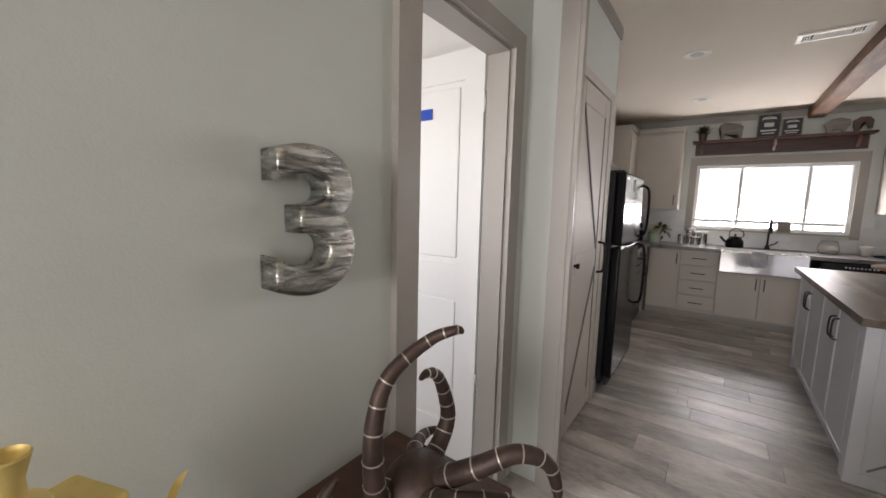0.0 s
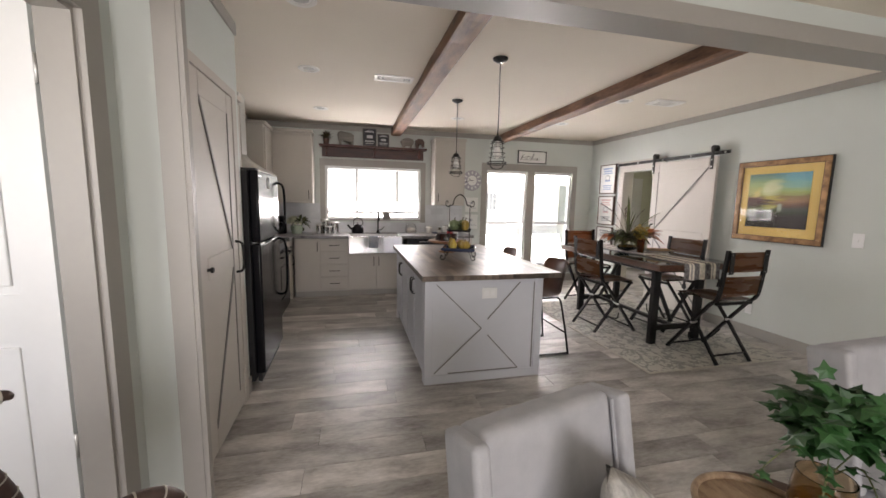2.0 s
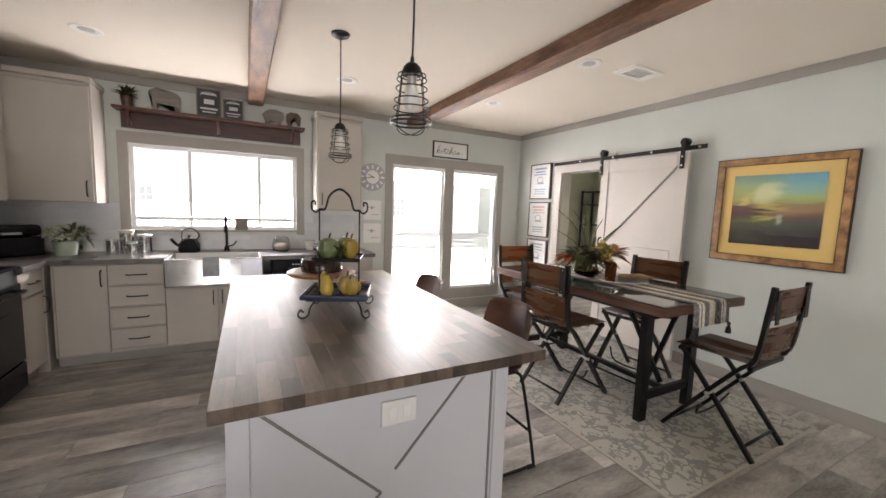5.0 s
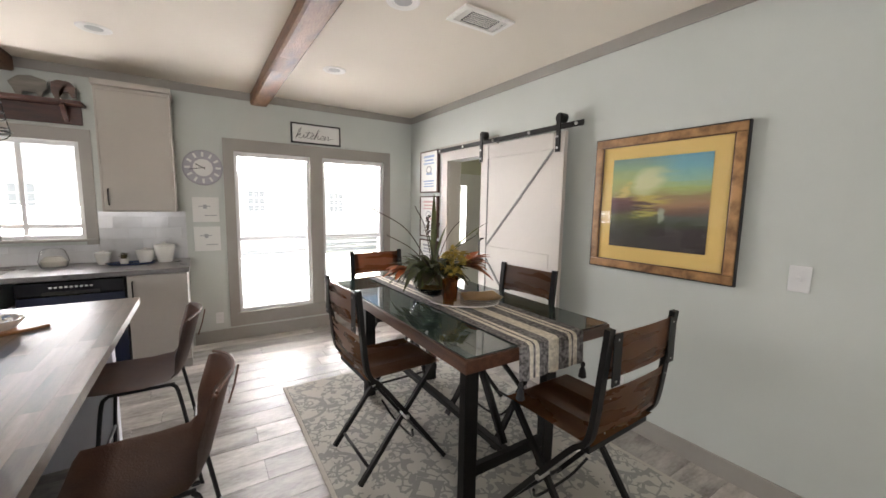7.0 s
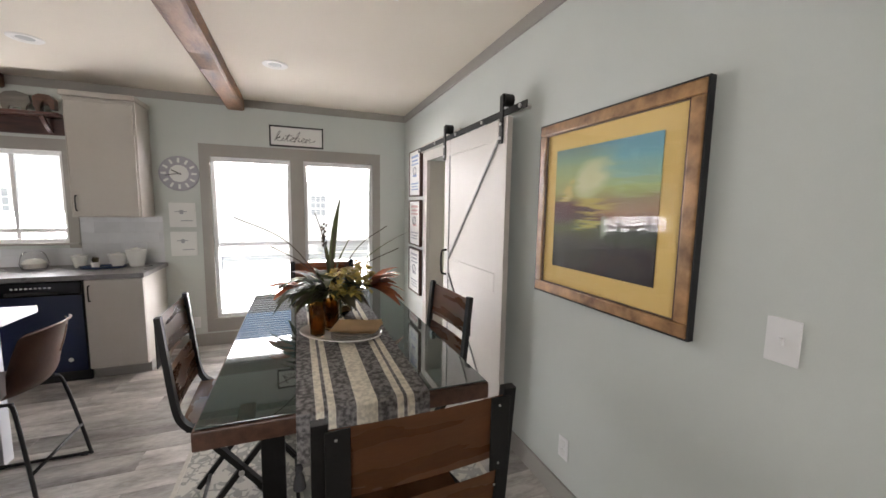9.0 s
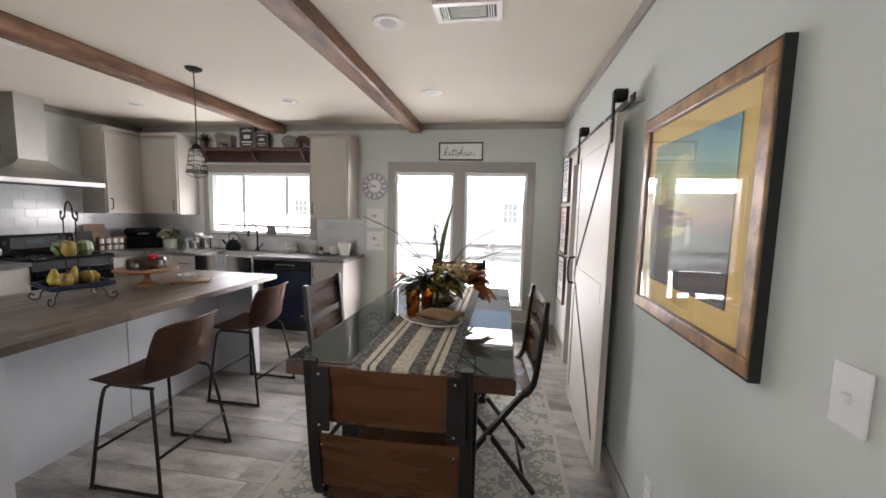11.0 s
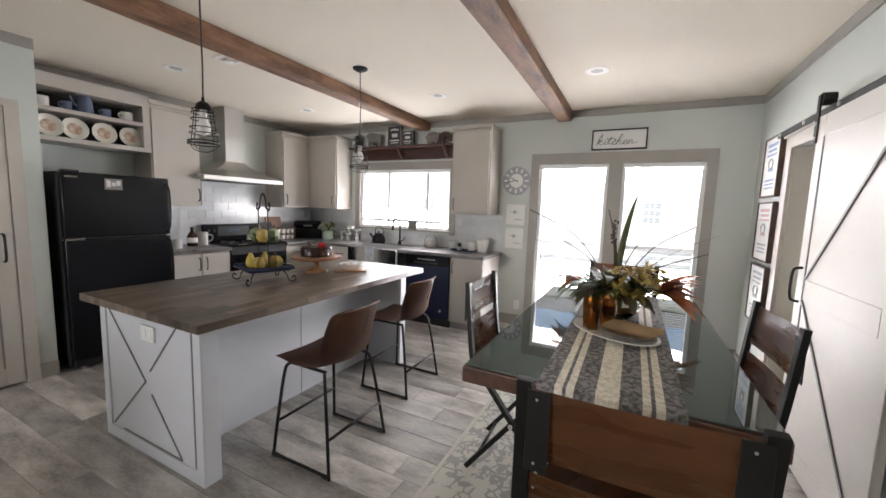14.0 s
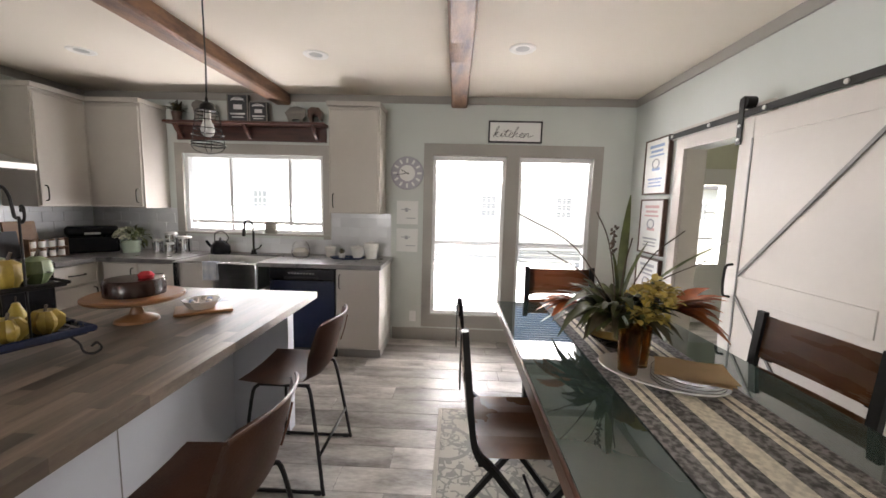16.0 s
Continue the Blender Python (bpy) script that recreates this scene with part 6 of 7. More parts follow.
# crockery above the fridge
M["transfer"] = surf("cream_transferware", (0.74, 0.66, 0.54), (0.30, 0.12, 0.06), 20, 0.2)
M["blueenamel"] = surf("grey_blue_enamel", (0.13, 0.165, 0.26), (0.09, 0.115, 0.19), 6, 0.3)
M["bluemetal"] = surf("blue_enamel", (0.035, 0.045, 0.09), (0.018, 0.022, 0.045), 6, 0.25)
for y in (3.157, 3.325, 3.532, 3.738):
    pt = thing("display_plate", -0.985, y, 1.9155, "cream plate with a brown print standing on the shelf", "plate", 0, "plates above the fridge")
    bm = lathe([(0, 0.0), (0.05, 0.0), (0.085, 0.014), (0.088, 0.011), (0.055, -0.006), (0, -0.006)], 32)
    part("dish", bm, "creamplate", pt, m=pose(0.0, 0, 0.092, 0, 80, 0) @ Matrix.Diagonal((1.07, 1.07, 1.0, 1.0)))
    part("print", lathe([(0, 0.0012), (0.046, 0.0012), (0.048, 0.0)], 20), "transfer", pt, m=pose(0.0, 0, 0.092, 0, 80, 0) @ Matrix.Diagonal((1.07, 1.07, 1.0, 1.0)))
    part("rim", tube([(0.086 * math.cos(a * math.pi / 16), 0.086 * math.sin(a * math.pi / 16), 0.013) for a in range(32)], 0.003, 5, True), "creamplate", pt, m=pose(0.0, 0, 0.092, 0, 80, 0) @ Matrix.Diagonal((1.07, 1.07, 1.0, 1.0)))
for y, r, h, mt in ((3.13, 0.046, 0.085, "ceramic"), (3.285, 0.036, 0.08, "blueenamel"), (3.56, 0.036, 0.075, "blueenamel"), (3.72, 0.048, 0.085, "ceramic")):
    mg = thing("mug", -1.0, y, 2.1535, "small mug on the upper shelf above the fridge", "cup", 0, "mugs above the fridge")
    part("body", lathe([(0, 0.004), (r * 0.9, 0.004), (r * 0.93, h), (r, h), (r, 0.0), (0, 0)], 20), mt, mg)
    part("handle", tube(smooth_line([(0.02, -r + 0.008, h * 0.8), (0.025, -r - 0.024, h * 0.7), (0.025, -r - 0.02, h * 0.35), (0.02, -r + 0.008, h * 0.25)], 4), 0.005, 6), mt, mg)
cp = thing("coffee_pot", -1.02, 3.41, 2.1535, "dark blue enamel coffee pot on the shelf", "pot")
part("body", lathe([(0, 0), (0.07, 0), (0.058, 0.11), (0.05, 0.15), (0.036, 0.165), (0, 0.17)], 24), "blueenamel", cp)
part("spout", tube(smooth_line([(0.02, -0.05, 0.05), (0.03, -0.085, 0.09), (0.03, -0.105, 0.135)], 4), 0.01, 8), "blueenamel", cp)

# ---- on the island ----
IZ = 0.8725
tt = thing("tiered_tray", 1.17, 3.53, IZ, "black wrought iron two-tier tray with scroll feet and handle", "tray", -20)
tt.matrix_basis = tt.matrix_basis @ Matrix.Diagonal((0.8, 0.8, 0.96, 1))
part("plate", rbox(-0.17, 0.17, -0.17, 0.17, 0.085, 0.097, 0.005), "bluemetal", tt)
M["navy"] = M["bluemetal"]
part("plate_rim", tube([(-0.185, -0.185, 0.108), (0.185, -0.185, 0.108), (0.185, 0.185, 0.108), (-0.185, 0.185, 0.108)], 0.014, 8, True), "navy", tt)
part("upper_plate", rbox(-0.13, 0.13, -0.13, 0.13, 0.275, 0.285, 0.005), "blackmetal", tt)
part("upper_rim", tube([(-0.135, -0.135, 0.29), (0.135, -0.135, 0.29), (0.135, 0.135, 0.29), (-0.135, 0.135, 0.29)], 0.006, 6, True), "blackmetal", tt)
for sx in (-1, 1):
    for sy in (-1, 1):
        part("scroll_foot", tube(smooth_line([(0.12 * sx, 0.12 * sy, 0.083), (0.145 * sx, 0.145 * sy, 0.05), (0.155 * sx, 0.155 * sy, 0.015), (0.18 * sx, 0.18 * sy, 0.006), (0.20 * sx, 0.20 * sy, 0.025), (0.19 * sx, 0.19 * sy, 0.048), (0.175 * sx, 0.175 * sy, 0.035)], 5), 0.005, 6), "blackmetal", tt)
    part("upright", tube([(0.12 * sx, 0, 0.09), (0.12 * sx, 0, 0.53)], 0.005, 6), "blackmetal", tt)
    part("scroll", tube(smooth_line([(0.12 * sx, 0, 0.53), (0.14 * sx, 0, 0.515), (0.165 * sx, 0, 0.53), (0.165 * sx, 0, 0.565), (0.145 * sx, 0, 0.57), (0.145 * sx, 0, 0.55)], 5), 0.005, 6), "blackmetal", tt)
part("handle", tube(smooth_line([(-0.12, 0, 0.53), (-0.085, 0, 0.535), (-0.06, 0, 0.60), (0, 0, 0.635), (0.06, 0, 0.60), (0.085, 0, 0.535), (0.12, 0, 0.53)], 5), 0.006, 8), "blackmetal", tt)
M["pear"] = surf("yellow_pear_skin", (0.55, 0.42, 0.07), (0.42, 0.30, 0.04), 14, 0.4)
M["pepper"] = surf("gold_squash_skin", (0.42, 0.30, 0.05), (0.24, 0.16, 0.03), 10, 0.4)
IM = pose(1.17, 3.53, IZ, 0, 0, -20) @ Matrix.Diagonal((0.8, 0.8, 0.96, 1))
for x, y, s2 in ((-0.06, -0.09, 1.0), (-0.10, 0.04, 0.9)):
    pe = thing("pear", 0, 0, 0, "yellow pear on the lower tray", "fruit", 0, "pears")
    pe.matrix_basis = IM @ pose(x, y, 0.0975)
    part("flesh", lathe([(0, 0), (0.03 * s2, 0.006), (0.042 * s2, 0.035), (0.034 * s2, 0.065), (0.02 * s2, 0.09), (0.014 * s2, 0.105), (0, 0.11)], 20), "pear", pe)
    part("stem", tube([(0, 0, 0.105), (0.006, 0, 0.13)], 0.003, 6), "stembrown", pe)
for x, y in ((0.07, -0.05), (0.04, 0.08)):
    sq = thing("squash", 0, 0, 0, "ribbed yellow squash on the lower tray", "squash", 0, "squashes")
    sq.matrix_basis = IM @ pose(x, y, 0.0975)
    bm = lathe([(0, 0.012), (0.03, 0.0), (0.06, 0.03), (0.062, 0.055), (0.035, 0.085), (0, 0.08)], 32)
    for v in bm.verts:
        a = math.atan2(v.co.y, v.co.x)
        f = 1 + 0.13 * math.cos(8 * a)
        v.co.x, v.co.y = v.co.x * f, v.co.y * f
    part("flesh", bm, "pepper", sq)
    part("stem", tube([(0, 0, 0.078), (0.004, 0.006, 0.105)], 0.006, 6), "stembrown", sq)
M["melon"] = surf("green_gourd_skin", (0.20, 0.25, 0.12), (0.10, 0.14, 0.06), 12, 0.45)
for x, y, s2, mt in ((-0.06, -0.03, 1.1, "melon"), (0.07, -0.03, 0.8, "pepper"), (0.03, 0.07, 0.9, "melon")):
    go = thing("gourd", 0, 0, 0, "green and gold gourd on the upper tray", "gourd", 0, "gourds")
    go.matrix_basis = IM @ pose(x, y, 0.2855)
    bm = lathe([(0, 0.006), (0.03 * s2, 0.0), (0.06 * s2, 0.04), (0.05 * s2, 0.085), (0.02 * s2, 0.10), (0, 0.10)], 24)
    for v in bm.verts:
        a = math.atan2(v.co.y, v.co.x)
        f = 1 + 0.06 * math.cos(10 * a)
        v.co.x, v.co.y = v.co.x * f, v.co.y * f
    part("flesh", bm, mt, go)
    part("stem", tube([(0, 0, 0.095), (0.01, 0.01, 0.125)], 0.006, 6), "stembrown", go)
gl2 = thing("greenery", 0, 0, 0, "leafy green sprig on the upper tray", "plant")
gl2.matrix_basis = IM @ pose(-0.02, 0, 0.2855)
bm = bmesh.new()
r6 = random.Random(6)
for i in range(40):
    a = r6.uniform(0, 6.28)
    b0 = Vector((r6.uniform(-0.08, 0.08), r6.uniform(-0.08, 0.08), 0.001))
    leaf(bm, b0, b0 + Vector((math.cos(a) * 0.09, math.sin(a) * 0.09, r6.uniform(0.02, 0.10))), 0.02, 0.2, 4)
part("leaves", bm, "leafgreen", gl2, smooth="all")
M["amberwood"] = surf("amber_cake_stand_wood", (0.32, 0.15, 0.06), (0.20, 0.09, 0.035), 6, 0.3)
cs = thing("cake_stand", 1.17, 4.02, IZ, "round wooden cake stand on a turned foot", "cake stand")
part("plate", lathe([(0, 0.108), (0.19, 0.108), (0.2, 0.115), (0.2, 0.125), (0.19, 0.13), (0, 0.13)], 40), "amberwood", cs)
part("foot", lathe([(0, 0), (0.09, 0), (0.085, 0.012), (0.03, 0.035), (0.02, 0.07), (0.035, 0.107), (0, 0.107)], 28), "amberwood", cs)
M["choc"] = surf("chocolate_icing", (0.035, 0.012, 0.008), (0.02, 0.007, 0.005), 8, 0.22)
M["cherry"] = surf("red_cherry", (0.45, 0.03, 0.04), None, 8, 0.2)
ck2 = thing("chocolate_cake", 1.17, 4.02, IZ + 0.1305, "glossy chocolate cake topped with a red rose", "cake")
part("cake", lathe([(0, 0), (0.12, 0), (0.122, 0.06), (0.112, 0.075), (0, 0.075)], 32), "choc", ck2)
part("topping", lathe([(0, 0.07), (0.03, 0.075), (0.034, 0.09), (0.02, 0.105), (0, 0.108)], 14, (0.04, 0.02)), "cherry", ck2)
pb = thing("cutting_board", 1.36, 4.22, IZ, "small pale wooden board on the island", "board", 35)
part("board", rbox(-0.13, 0.13, -0.09, 0.09, 0, 0.014, 0.005), "amberwood", pb)
fb = thing("fluted_dish", 1.35, 4.22, IZ + 0.0145, "white fluted dish with wrapped sweets on a board", "dish")
bm = lathe([(0, 0.004), (0.05, 0.004), (0.085, 0.045), (0.09, 0.045), (0.055, 0.0), (0, 0)], 32)
for v in bm.verts:
    a = math.atan2(v.co.y, v.co.x)
    v.co.x, v.co.y = v.co.x * (1 + 0.05 * math.cos(12 * a)), v.co.y * (1 + 0.05 * math.cos(12 * a))
part("dish", bm, "ceramic", fb)
for i in range(8):
    a = i * 0.9
    part("sweet", lathe([(0, 0), (0.014, 0.006), (0.014, 0.014), (0, 0.02)], 8), ("paper", "ink", "creamplate")[i % 3], fb, m=pose(0.04 * math.cos(a), 0.04 * math.sin(a), 0.03 + 0.003 * (i % 3), 20 * i, 0, 0))

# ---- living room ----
# brushed streaks, with the metal's shading put into their pale and near-black colours
M["streaky"] = surf("silver_sheet_streaked_shading", (0.72, 0.71, 0.67), (0.014, 0.016, 0.019), 15, 0.26, 0.9, bump=0.6, bump_scale=40, stretch=(0.7, 4.0, 1))
n3 = thing("numeral_sign", -0.679, 0.622, 1.305, "silver metal numeral 3 sign fixed to the wall", "sign", 90)
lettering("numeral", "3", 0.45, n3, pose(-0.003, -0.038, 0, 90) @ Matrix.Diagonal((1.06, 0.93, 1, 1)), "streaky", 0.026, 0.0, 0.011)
cons = thing("console_table", -0.65, -0.25, 0, "dark wooden console table against the wall", "table")
part("top", rbox(0, 0.38, 0, 1.15, 0.66, 0.695, 0.004), "darkwood", cons)
for x in (0.03, 0.31):
    for y in (0.04, 1.07):
        part("leg", rbox(x, x + 0.04, y, y + 0.04, 0, 0.66, 0.003), "darkwood", cons)
part("shelf", rbox(0.03, 0.35, 0.08, 1.07, 0.2, 0.225, 0.003), "darkwood", cons)
M["rust"] = surf("brown_rusted_metal", (0.10, 0.065, 0.055), (0.045, 0.028, 0.024), 14, 0.5, 0.4, bump=0.4, bump_scale=70)
M["solder"] = surf("pale_solder_bands", (0.55, 0.52, 0.46), None, 20, 0.4, 0.6)
oc = thing("octopus_sculpture", -0.42, 0.735, 0.695, "brown metal octopus sculpture with pale banded arms", "sculpture")
part("head", lathe([(0, 0), (0.07, 0.0), (0.085, 0.03), (0.075, 0.07), (0.045, 0.10), (0, 0.105)], 20), "rust", oc)
arms = (((-0.05, -0.03, 0.05), (-0.03, -0.10, 0.06), (-0.02, -0.125, 0.15), (-0.02, -0.12, 0.25), (-0.01, -0.09, 0.33), (0.03, -0.02, 0.39), (0.075, 0.01, 0.415), (0.085, 0.025, 0.41)),
        ((-0.02, 0.0, 0.02), (-0.03, 0.10, 0.06), (-0.03, 0.145, 0.12), (-0.03, 0.13, 0.19), (-0.03, 0.095, 0.255), (-0.03, 0.055, 0.275), (-0.03, 0.03, 0.27)),
        ((0.04, 0.0, 0.07), (0.13, 0.02, 0.13), (0.20, 0.06, 0.17), (0.25, 0.10, 0.15), (0.27, 0.115, 0.09), (0.265, 0.12, 0.055)),
        ((0.04, -0.04, 0.05), (0.12, -0.03, 0.08), (0.19, 0.02, 0.085), (0.22, 0.05, 0.06), (0.2, 0.08, 0.03)),
        ((-0.03, -0.05, 0.04), (-0.05, -0.16, 0.05), (-0.06, -0.21, 0.11), (-0.05, -0.19, 0.15)),
        ((-0.03, 0.04, 0.04), (-0.1, 0.1, 0.03), (-0.13, 0.18, 0.02), (-0.1, 0.22, 0.03)))
for pts in arms:
    line = smooth_line(pts, 7)
    n = len(line)
    radii = [0.021 * (1 - i / (n - 1)) ** 0.75 + 0.005 for i in range(n)]
    arm = part("arm", tube(line, 0.02, 12, radii=radii), "rust", oc)
    for i in range(3, n - 4, 4):
        d = (Vector(line[i + 1]) - Vector(line[i])).normalized()
        part("band", tube([Vector(line[i]) - d * 0.0015, Vector(line[i]) + d * 0.0015], radii[i] + 0.0015, 12), "solder", arm)
M["gold"] = surf("satin_gold_metal", (0.80, 0.64, 0.26), (0.68, 0.52, 0.18), 5, 0.5, 0.5, bump=0.1)
gv = thing("gold_vase", -0.51, 0.155, 0.695, "satin gold flared vase on the console", "vase")
part("vase", lathe([(0, 0), (0.06, 0), (0.075, 0.12), (0.06, 0.26), (0.03, 0.34), (0.015, 0.35), (0.014, 0.37), (0.022, 0.398), (0.020, 0.40), (0.010, 0.37), (0, 0.36)], 28), "gold", gv)
gb = thing("gold_box", -0.53, 0.19, 0.695, "satin gold faceted vessel on the console", "vase", 20)
part("vessel", rbox(-0.05, 0.05, -0.05, 0.05, 0.0, 0.305, 0.008, 3), "gold", gb)
gs = thing("gold_sprig", -0.50, 0.29, 0.695, "thin gold leaf on a stem beside the vases", "ornament")
part("stand", lathe([(0, 0), (0.035, 0), (0.03, 0.01), (0.006, 0.02), (0.003, 0.24), (0, 0.24)], 14), "gold", gs)
bm = bmesh.new()
leaf(bm, (0, 0, 0.23), (0.0, 0.03, 0.30), 0.012, 0.1)
part("leaf", bm, "gold", gs, smooth="all")


def cushion(x0, x1, y0, y1, z0, z1, puff=0.03, n=8):
    """A soft box with bulging faces."""
    bm = bmesh.new()
    box(bm, x0, x1, y0, y1, z0, z1)
    bmesh.ops.bevel(bm, geom=bm.edges[:], offset=min(x1 - x0, y1 - y0, z1 - z0) * 0.28, segments=3, affect="EDGES", profile=0.5)
    return bm


def armchair(x, y, rz, label):
    a = thing("armchair", x, y, 0, label, "armchair", rz)
    part("base", cushion(-0.30, 0.30, -0.30, 0.26, 0.14, 0.34), "fabric", a)
    part("seat_cushion", cushion(-0.29, 0.29, -0.33, 0.20, 0.345, 0.46), "fabric", a)
    bk = part("backrest", cushion(-0.27, 0.27, 0.0, 0.12, 0.0, 0.54), "fabric", a, m=pose(0, 0.17, 0.33, -10, 0, 0))
    for s in (-1, 1):
        part("wing_piping", tube([(s * 0.255, -0.004, 0.05), (s * 0.255, -0.006, 0.30), (s * 0.255, -0.004, 0.52)], 0.006, 6), "fabric", bk)
        part("wing", cushion(s * 0.285 - 0.028, s * 0.285 + 0.028, -0.035, 0.11, -0.02, 0.535), "fabric", bk)
        for yy in (-0.25, 0.22):
            part("leg", tube([(s * 0.24, yy, 0.14), (s * 0.26, yy * 1.08, 0.0)], 0.016, 10, radii=[0.022, 0.013]), "darkwood", a)
    return a


near_chair = armchair(0.765, 0.675, 16, "light grey upholstered accent chair facing the living room")
near_chair.matrix_basis = near_chair.matrix_basis @ Matrix.Diagonal((0.9, 1, 1, 1))
armchair(2.36, 0.85, 2, "second light grey upholstered accent chair beside the plant")
M["shag"] = surf("silver_textured_pillow", (0.60, 0.59, 0.57), (0.28, 0.27, 0.26), 34, 0.85, bump=1.0, bump_scale=70)
pw = thing("throw_pillow", 0.745, 0.565, 0.455, "silver-white textured throw pillow on the armchair", "pillow", 30)
bm = bmesh.new()
n = 10
for sgn in (1, -1):
    g = [[bm.verts.new((-0.19 + 0.38 * i / n, sgn * 0.075 * (math.sin(math.pi * i / n) * math.sin(math.pi * j / n)) ** 0.5, 0.38 * j / n)) for i in range(n + 1)] for j in range(n + 1)]
    for r0, r1 in zip(g, g[1:]):
        for i in range(n):
            bm.faces.new((r0[i], r0[i + 1], r1[i + 1], r1[i]))
bmesh.ops.remove_doubles(bm, verts=bm.verts[:], dist=0.0005)
part("pillow", bm, "shag", pw, m=pose(0, 0.02, 0, -22, 35, 0), smooth="all")
st2 = thing("side_table", 1.46, 0.84, 0, "round dark wooden side table in the living room", "table")
part("top", lathe([(0, 0.42), (0.23, 0.42), (0.24, 0.43), (0.24, 0.445), (0.23, 0.45), (0, 0.45)], 40), "darkwood", st2)
part("column", lathe([(0, 0.0), (0.2, 0.0), (0.19, 0.02), (0.04, 0.05), (0.035, 0.419), (0, 0.419)], 24), "darkwood", st2)
M["bark"] = surf("pale_birch_slice", (0.45, 0.33, 0.21), (0.16, 0.09, 0.05), 9, 0.6, bump=0.5, stretch=(3, 1, 1))
tr = thing("round_tray", 1.39, 0.87, 0.4505, "round wooden tray with a raised rim", "tray")
part("base", lathe([(0, 0.0), (0.168, 0.0), (0.168, 0.012), (0, 0.012)], 36), "bark", tr)
part("rim", tube([(0.17 * math.cos(a * math.pi / 20), 0.17 * math.sin(a * math.pi / 20), 0.02) for a in range(40)], 0.011, 8, True), "bark", tr)
M["smoke"] = glass("smoky_amber_pot", (0.75, 0.60, 0.40), 0.05)
iv = thing("ivy_plant", 1.52, 0.80, 0.4505, "trailing green ivy in a smoky glass vase", "plant")
iv.matrix_basis = iv.matrix_basis @ Matrix.Diagonal((0.86, 0.86, 0.92, 1))
part("vase", lathe([(0, 0.008), (0.07, 0.008), (0.085, 0.10), (0.075, 0.2), (0.08, 0.2), (0.09, 0.1), (0.075, 0.0), (0, 0.0)], 28), "smoke", iv)
part("soil", lathe([(0, 0.12), (0.07, 0.115), (0.078, 0.06), (0.065, 0.012), (0, 0.011)], 16), "gourd", iv)
r7 = random.Random(7)
bm, bs2 = bmesh.new(), bmesh.new()


def ivy_leaf(bm, c, d, up, s):
    """A five-lobed leaf."""
    d, side = d.normalized(), d.cross(up).normalized()
    nrm = side.cross(d).normalized()
    pts = ((0, 0), (0.42, -0.12), (0.34, 0.22), (0.62, 0.45), (0.26, 0.58), (0, 1.0), (-0.26, 0.58), (-0.62, 0.45), (-0.34, 0.22), (-0.42, -0.12))
    mid = bm.verts.new(c + d * s * 0.4 + nrm * s * 0.08)
    vs = [bm.verts.new(c + side * s * px + d * s * py - nrm * s * 0.12 * abs(px)) for px, py in pts]
    for i in range(len(vs)):
        bm.faces.new((mid, vs[i], vs[(i + 1) % len(vs)]))


for i in range(150):
    a, el = r7.uniform(0, 6.283), r7.uniform(-0.25, 1.3)
    d = Vector((math.cos(a) * math.cos(el), math.sin(a) * math.cos(el), math.sin(el)))
    c = Vector((0.03, 0, 0.35)) + Vector((d.x * 0.16, d.y * 0.14, d.z * 0.15)) * r7.uniform(0.55, 1.1)
    ivy_leaf(bm, c, Vector((d.x + r7.uniform(-0.5, 0.5), d.y + r7.uniform(-0.5, 0.5), r7.uniform(-0.9, 0.2))), Vector((r7.uniform(-0.4, 0.4), r7.uniform(-0.4, 0.4), 1)), r7.uniform(0.06, 0.092))
for tip in ((-0.36, -0.02, 0.27), (-0.22, -0.12, 0.20), (0.26, -0.05, 0.16), (0.2, 0.1, 0.32), (-0.05, -0.2, 0.14)):
    line = smooth_line([(0, 0, 0.19), (tip[0] * 0.5, tip[1] * 0.5, max(0.29, tip[2] + 0.06)), tip], 6)
    tube(line, 0.0025, 5, False, bs2)
    for q in line[4:]:
        ivy_leaf(bm, Vector(q), Vector((r7.uniform(-1, 1), r7.uniform(-1, 1), -0.3)), Vector((0, 0, 1)), r7.uniform(0.03, 0.045))
part("leaves", bm, "ivygreen", iv, smooth=False)
part("vines", bs2, "leafgreen", iv)

# ---- outside ----
# lawn whose sunlit glare is put into a pale yellow-green colour
M["pale_grass"] = surf("overexposed_grass_ground", (0.60, 0.59, 0.50), (0.50, 0.49, 0.38), 3, 0.95, bump=0.3)
M["siding"] = surf("white_house_siding", (0.78, 0.78, 0.76), (0.72, 0.72, 0.70), 2, 0.7)
M["roof"] = surf("grey_shingles", (0.20, 0.19, 0.18), (0.13, 0.12, 0.12), 8, 0.9)
M["darkpane"] = surf("pale_far_pane", (0.30, 0.32, 0.34), None, 2, 0.1)
structure("ground", many((-400, 400, -400, 400, -0.75, -0.55)), "pale_grass", "grass ground around the house, coloured pale as if overexposed")
deck = thing("deck", 0.6, 6.46, -0.55, "pale timber deck with a slatted railing outside the windows", "deck")
part("frame", many((0, 4.6, 0.0, 1.7, 0.25, 0.40)), "siding", deck, smooth=False)
for i in range(12):
    part("board", rbox(0, 4.6, i * 0.14, i * 0.14 + 0.132, 0.401, 0.43, 0.003, 1), "siding", deck)
for x in (0.0, 1.5, 3.0, 4.5):
    part("post", rbox(x, x + 0.09, 1.58, 1.67, 0, 1.5, 0.004), "siding", deck)
for z in (1.12, 1.21, 1.30, 1.39):
    part("slat", rbox(0, 4.6, 1.60, 1.63, z, z + 0.07, 0.003), "siding", deck)


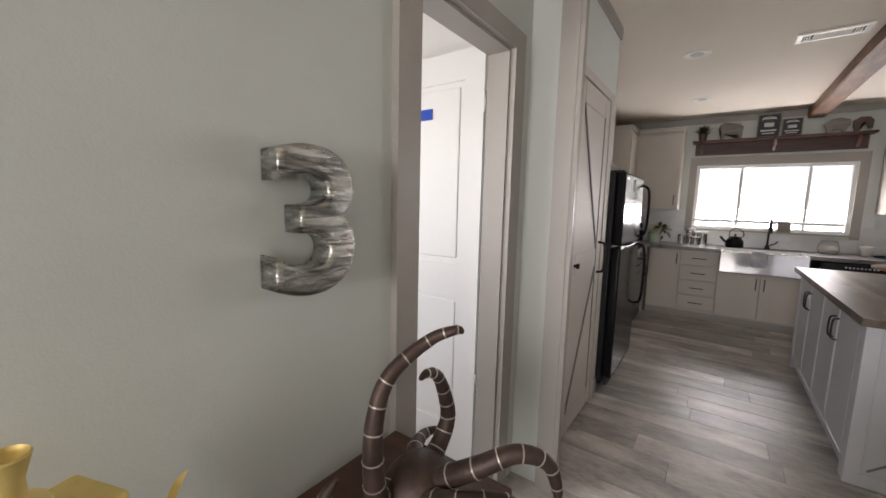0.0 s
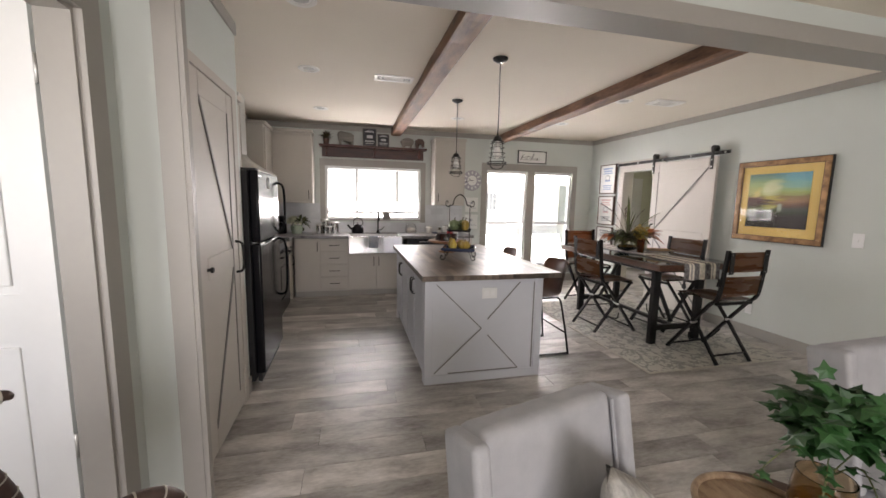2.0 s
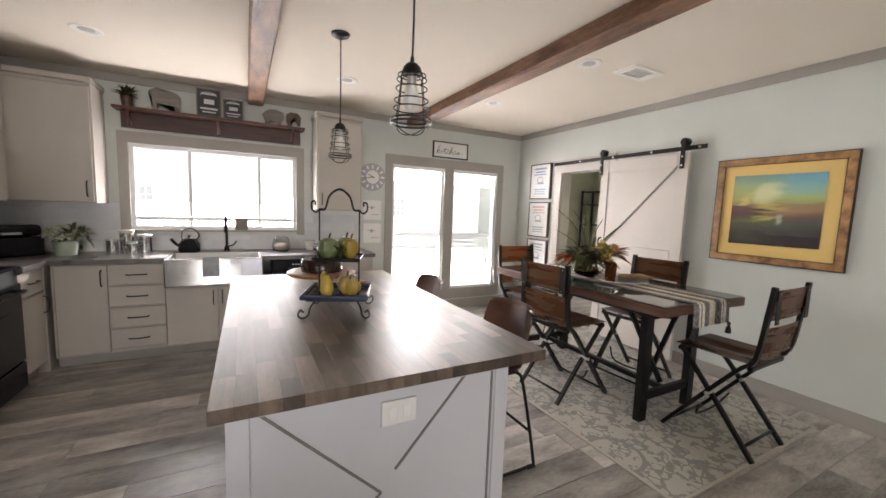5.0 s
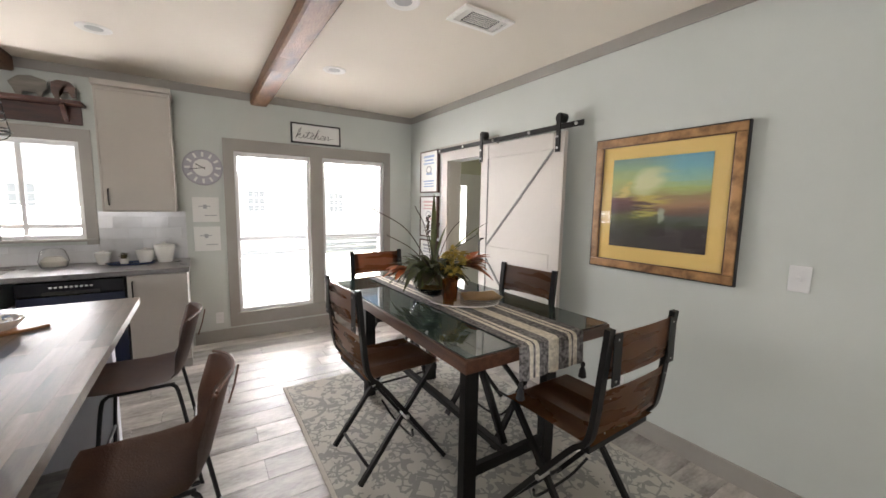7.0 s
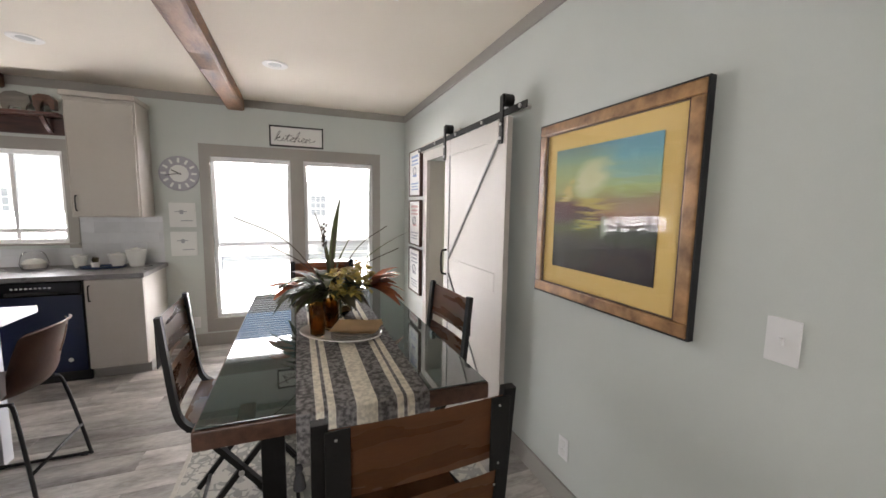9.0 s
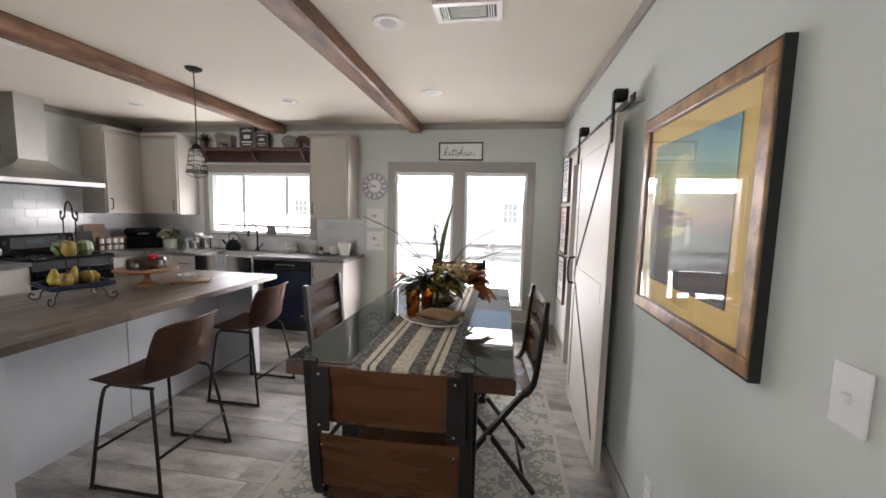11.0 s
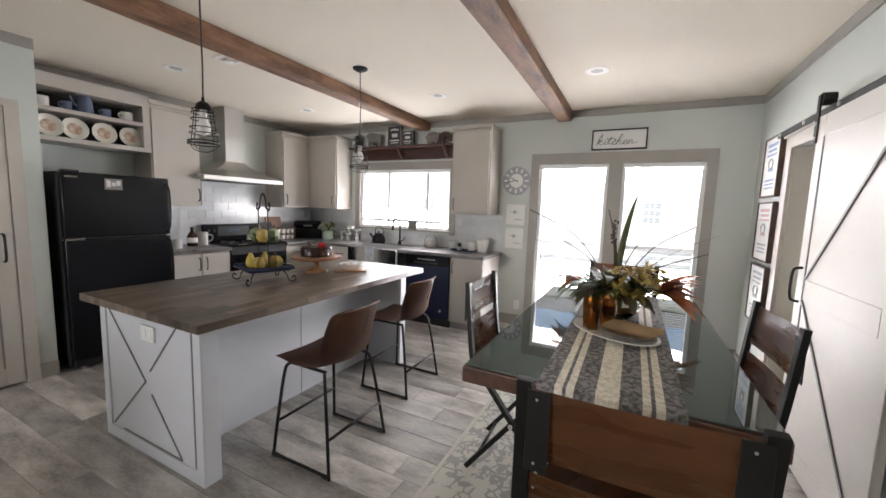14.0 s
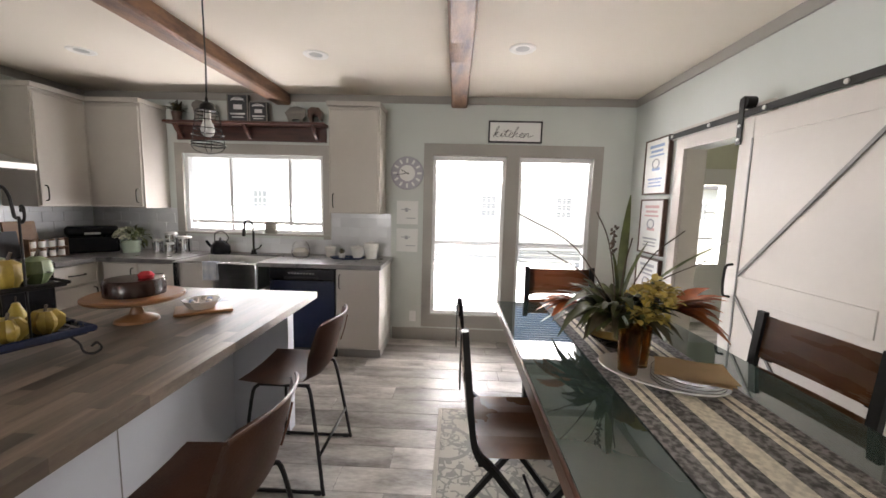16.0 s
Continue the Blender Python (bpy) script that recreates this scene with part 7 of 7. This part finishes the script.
def house(x, y, w, d, h, label, windows=(2.4, 5.5, 8.9)):
    o = thing("house", x, y, -0.55, label, "house")
    part("wall", many((0, w, 0, d, 0, h)), "siding", o, smooth=False)
    for i in range(int(h / 0.2)):
        part("siding_board", many((0, w, -0.012, 0.0, i * 0.2, i * 0.2 + 0.185)), "siding", o, smooth=False)
    bm = bmesh.new()
    v = [bm.verts.new(c) for c in ((-0.4, -0.5, h), (w + 0.4, -0.5, h), (w + 0.4, d + 0.5, h), (-0.4, d + 0.5, h), (-0.4, d / 2, h + 1.6), (w + 0.4, d / 2, h + 1.6))]
    for f in ((0, 1, 5, 4), (2, 3, 4, 5), (0, 4, 3), (1, 2, 5), (0, 3, 2, 1)):
        bm.faces.new([v[i] for i in f])
    part("roof", bm, "roof", o, smooth=False)
    for wx in windows:
        wd = part("window", many((wx, wx + 0.6, -0.03, -0.013, 1.6, 2.45)), "darkpane", o, smooth=False)
        part("frame", many((wx - 0.07, wx, -0.05, -0.013, 1.53, 2.52), (wx + 0.6, wx + 0.67, -0.05, -0.013, 1.53, 2.52), (wx, wx + 0.6, -0.05, -0.013, 2.45, 2.52), (wx, wx + 0.6, -0.05, -0.013, 1.53, 1.6),
                           (wx + 0.185, wx + 0.215, -0.045, -0.03, 1.6, 2.45), (wx + 0.385, wx + 0.415, -0.045, -0.03, 1.6, 2.45), (wx, wx + 0.6, -0.045, -0.03, 1.87, 1.90), (wx, wx + 0.6, -0.045, -0.03, 2.15, 2.18)), "white", wd, smooth=False)
    return o


house(-12.5, 19.2, 25, 7, 4.7, "white sided house across the yard", (6.0, 9.6, 12.2, 16.3, 19.6))
house(-19, 23, 12, 7, 3.2, "second white sided house further off")
house(13, 23, 12, 7, 3.2, "third white sided house further off")

# ---- tiles ----
def tiles(name, pieces, label):
    """pieces: rows of (origin x, y, z, rz, length, rows, z0)."""
    par = tagged(new(name), label, kind="structure")
    tw, th, g = 0.20, 0.10, 0.002
    cache = {}
    for x, y, rz, length, z0, z1 in pieces:
        base = pose(x, y, 0, 0, 0, rz)
        gb_ = part("grout", many((0, length, -0.003, -0.0005, z0, z1)), "grout", par, m=base, smooth=False)
        row, z = 0, z0
        while z < z1 - 0.012:
            h = min(th, z1 - z)
            u = -(row % 2) * tw / 2
            while u < length - 0.01:
                a, b = max(u, 0), min(u + tw, length)
                if b - a > 0.015:
                    key = (round(b - a, 3), round(h, 3))
                    if key not in cache:
                        cache[key] = mesh_of("tile", rbox(g / 2, key[0] - g / 2, -0.0055, -0.002, g / 2, key[1] - g / 2, 0.001, 1), "tile", True)
                    shared("tile", cache[key], par, base @ pose(a, 0, z))
                u += tw
            z += th
            row += 1


tiles("backsplash", [(L + 0.0005, 3.87, 90, 0.42, 0.90, 1.355), (L + 0.0005, 4.29, 90, 1.17, 0.90, 1.655), (L + 0.0005, 5.46, 90, 0.81, 0.90, 1.355),
                     (L + 0.012, B - 0.0005, 0, 0.94, 0.90, 1.355), (-0.298, B - 0.0005, 0, 1.656, 0.90, 1.06), (1.36, B - 0.0005, 0, 0.64, 0.90, 1.355)], "glazed grey-white tile backsplash")

# ---- staves of the island worktop ----
slab = tagged(new("island_worktop"), "butcher block island worktop in mixed brown staves", "worktop")
part("core", many((0.667, 1.785, 2.712, 4.708, 0.8325, 0.8690)), "joint", slab, smooth=False)
rs = random.Random(21)
cache = {}
SW = 1.122 / 19
for i in range(19):
    y, first = 2.71, True
    while y < 4.71 - 1e-4:
        l = rs.choice((0.28, 0.36, 0.44, 0.52)) if not first else rs.choice((0.12, 0.2, 0.28, 0.36, 0.44))
        first = False
        if 4.71 - (y + l) < 0.1:
            l = 4.71 - y
        key = round(l, 3)
        if key not in cache:
            cache[key] = mesh_of("stave", rbox(0.00005, SW - 0.00005, 0.00005, key - 0.00005, 0, 0.04, 0.00025, 1), "stave", True)
        shared("stave", cache[key], slab, pose(0.665 + i * SW, y, 0.8325))
        y += l

# ---- floor planks ----
floor = tagged(new("floor"), "weathered grey wood-look plank floor", kind="structure")
part("subfloor", many((L, W, -3.6, B, -0.1, -0.004)), "joint", floor, smooth=False)
PW, PL = 0.185, 1.24
cache = {}
rp = random.Random(11)
far = bmesh.new()
row, y = 0, B
while y > -3.6:
    y0 = max(y - PW, -3.6)
    x = L - rp.uniform(0, PL)
    while x < W:
        a, b = max(x, L), min(x + PL, W)
        if b - a > 0.02:
            if y > -0.35:
                key = (round(b - a, 3), round(y - y0, 3))
                if key not in cache:
                    cache[key] = mesh_of("plank", rbox(0.0008, key[0] - 0.0008, 0.0008, key[1] - 0.0008, -0.004, 0.0, 0.0012, 1), "plank", True)
                shared("plank", cache[key], floor, pose(a, y0, 0))
            else:
                box(far, a + 0.0008, b - 0.0008, y0 + 0.0008, y - 0.0008, -0.004, 0.0)
        x += PL
    y = y0
    row += 1
tagged(part("far_planks", far, "plank_far", floor, smooth=False), kind="stuff")
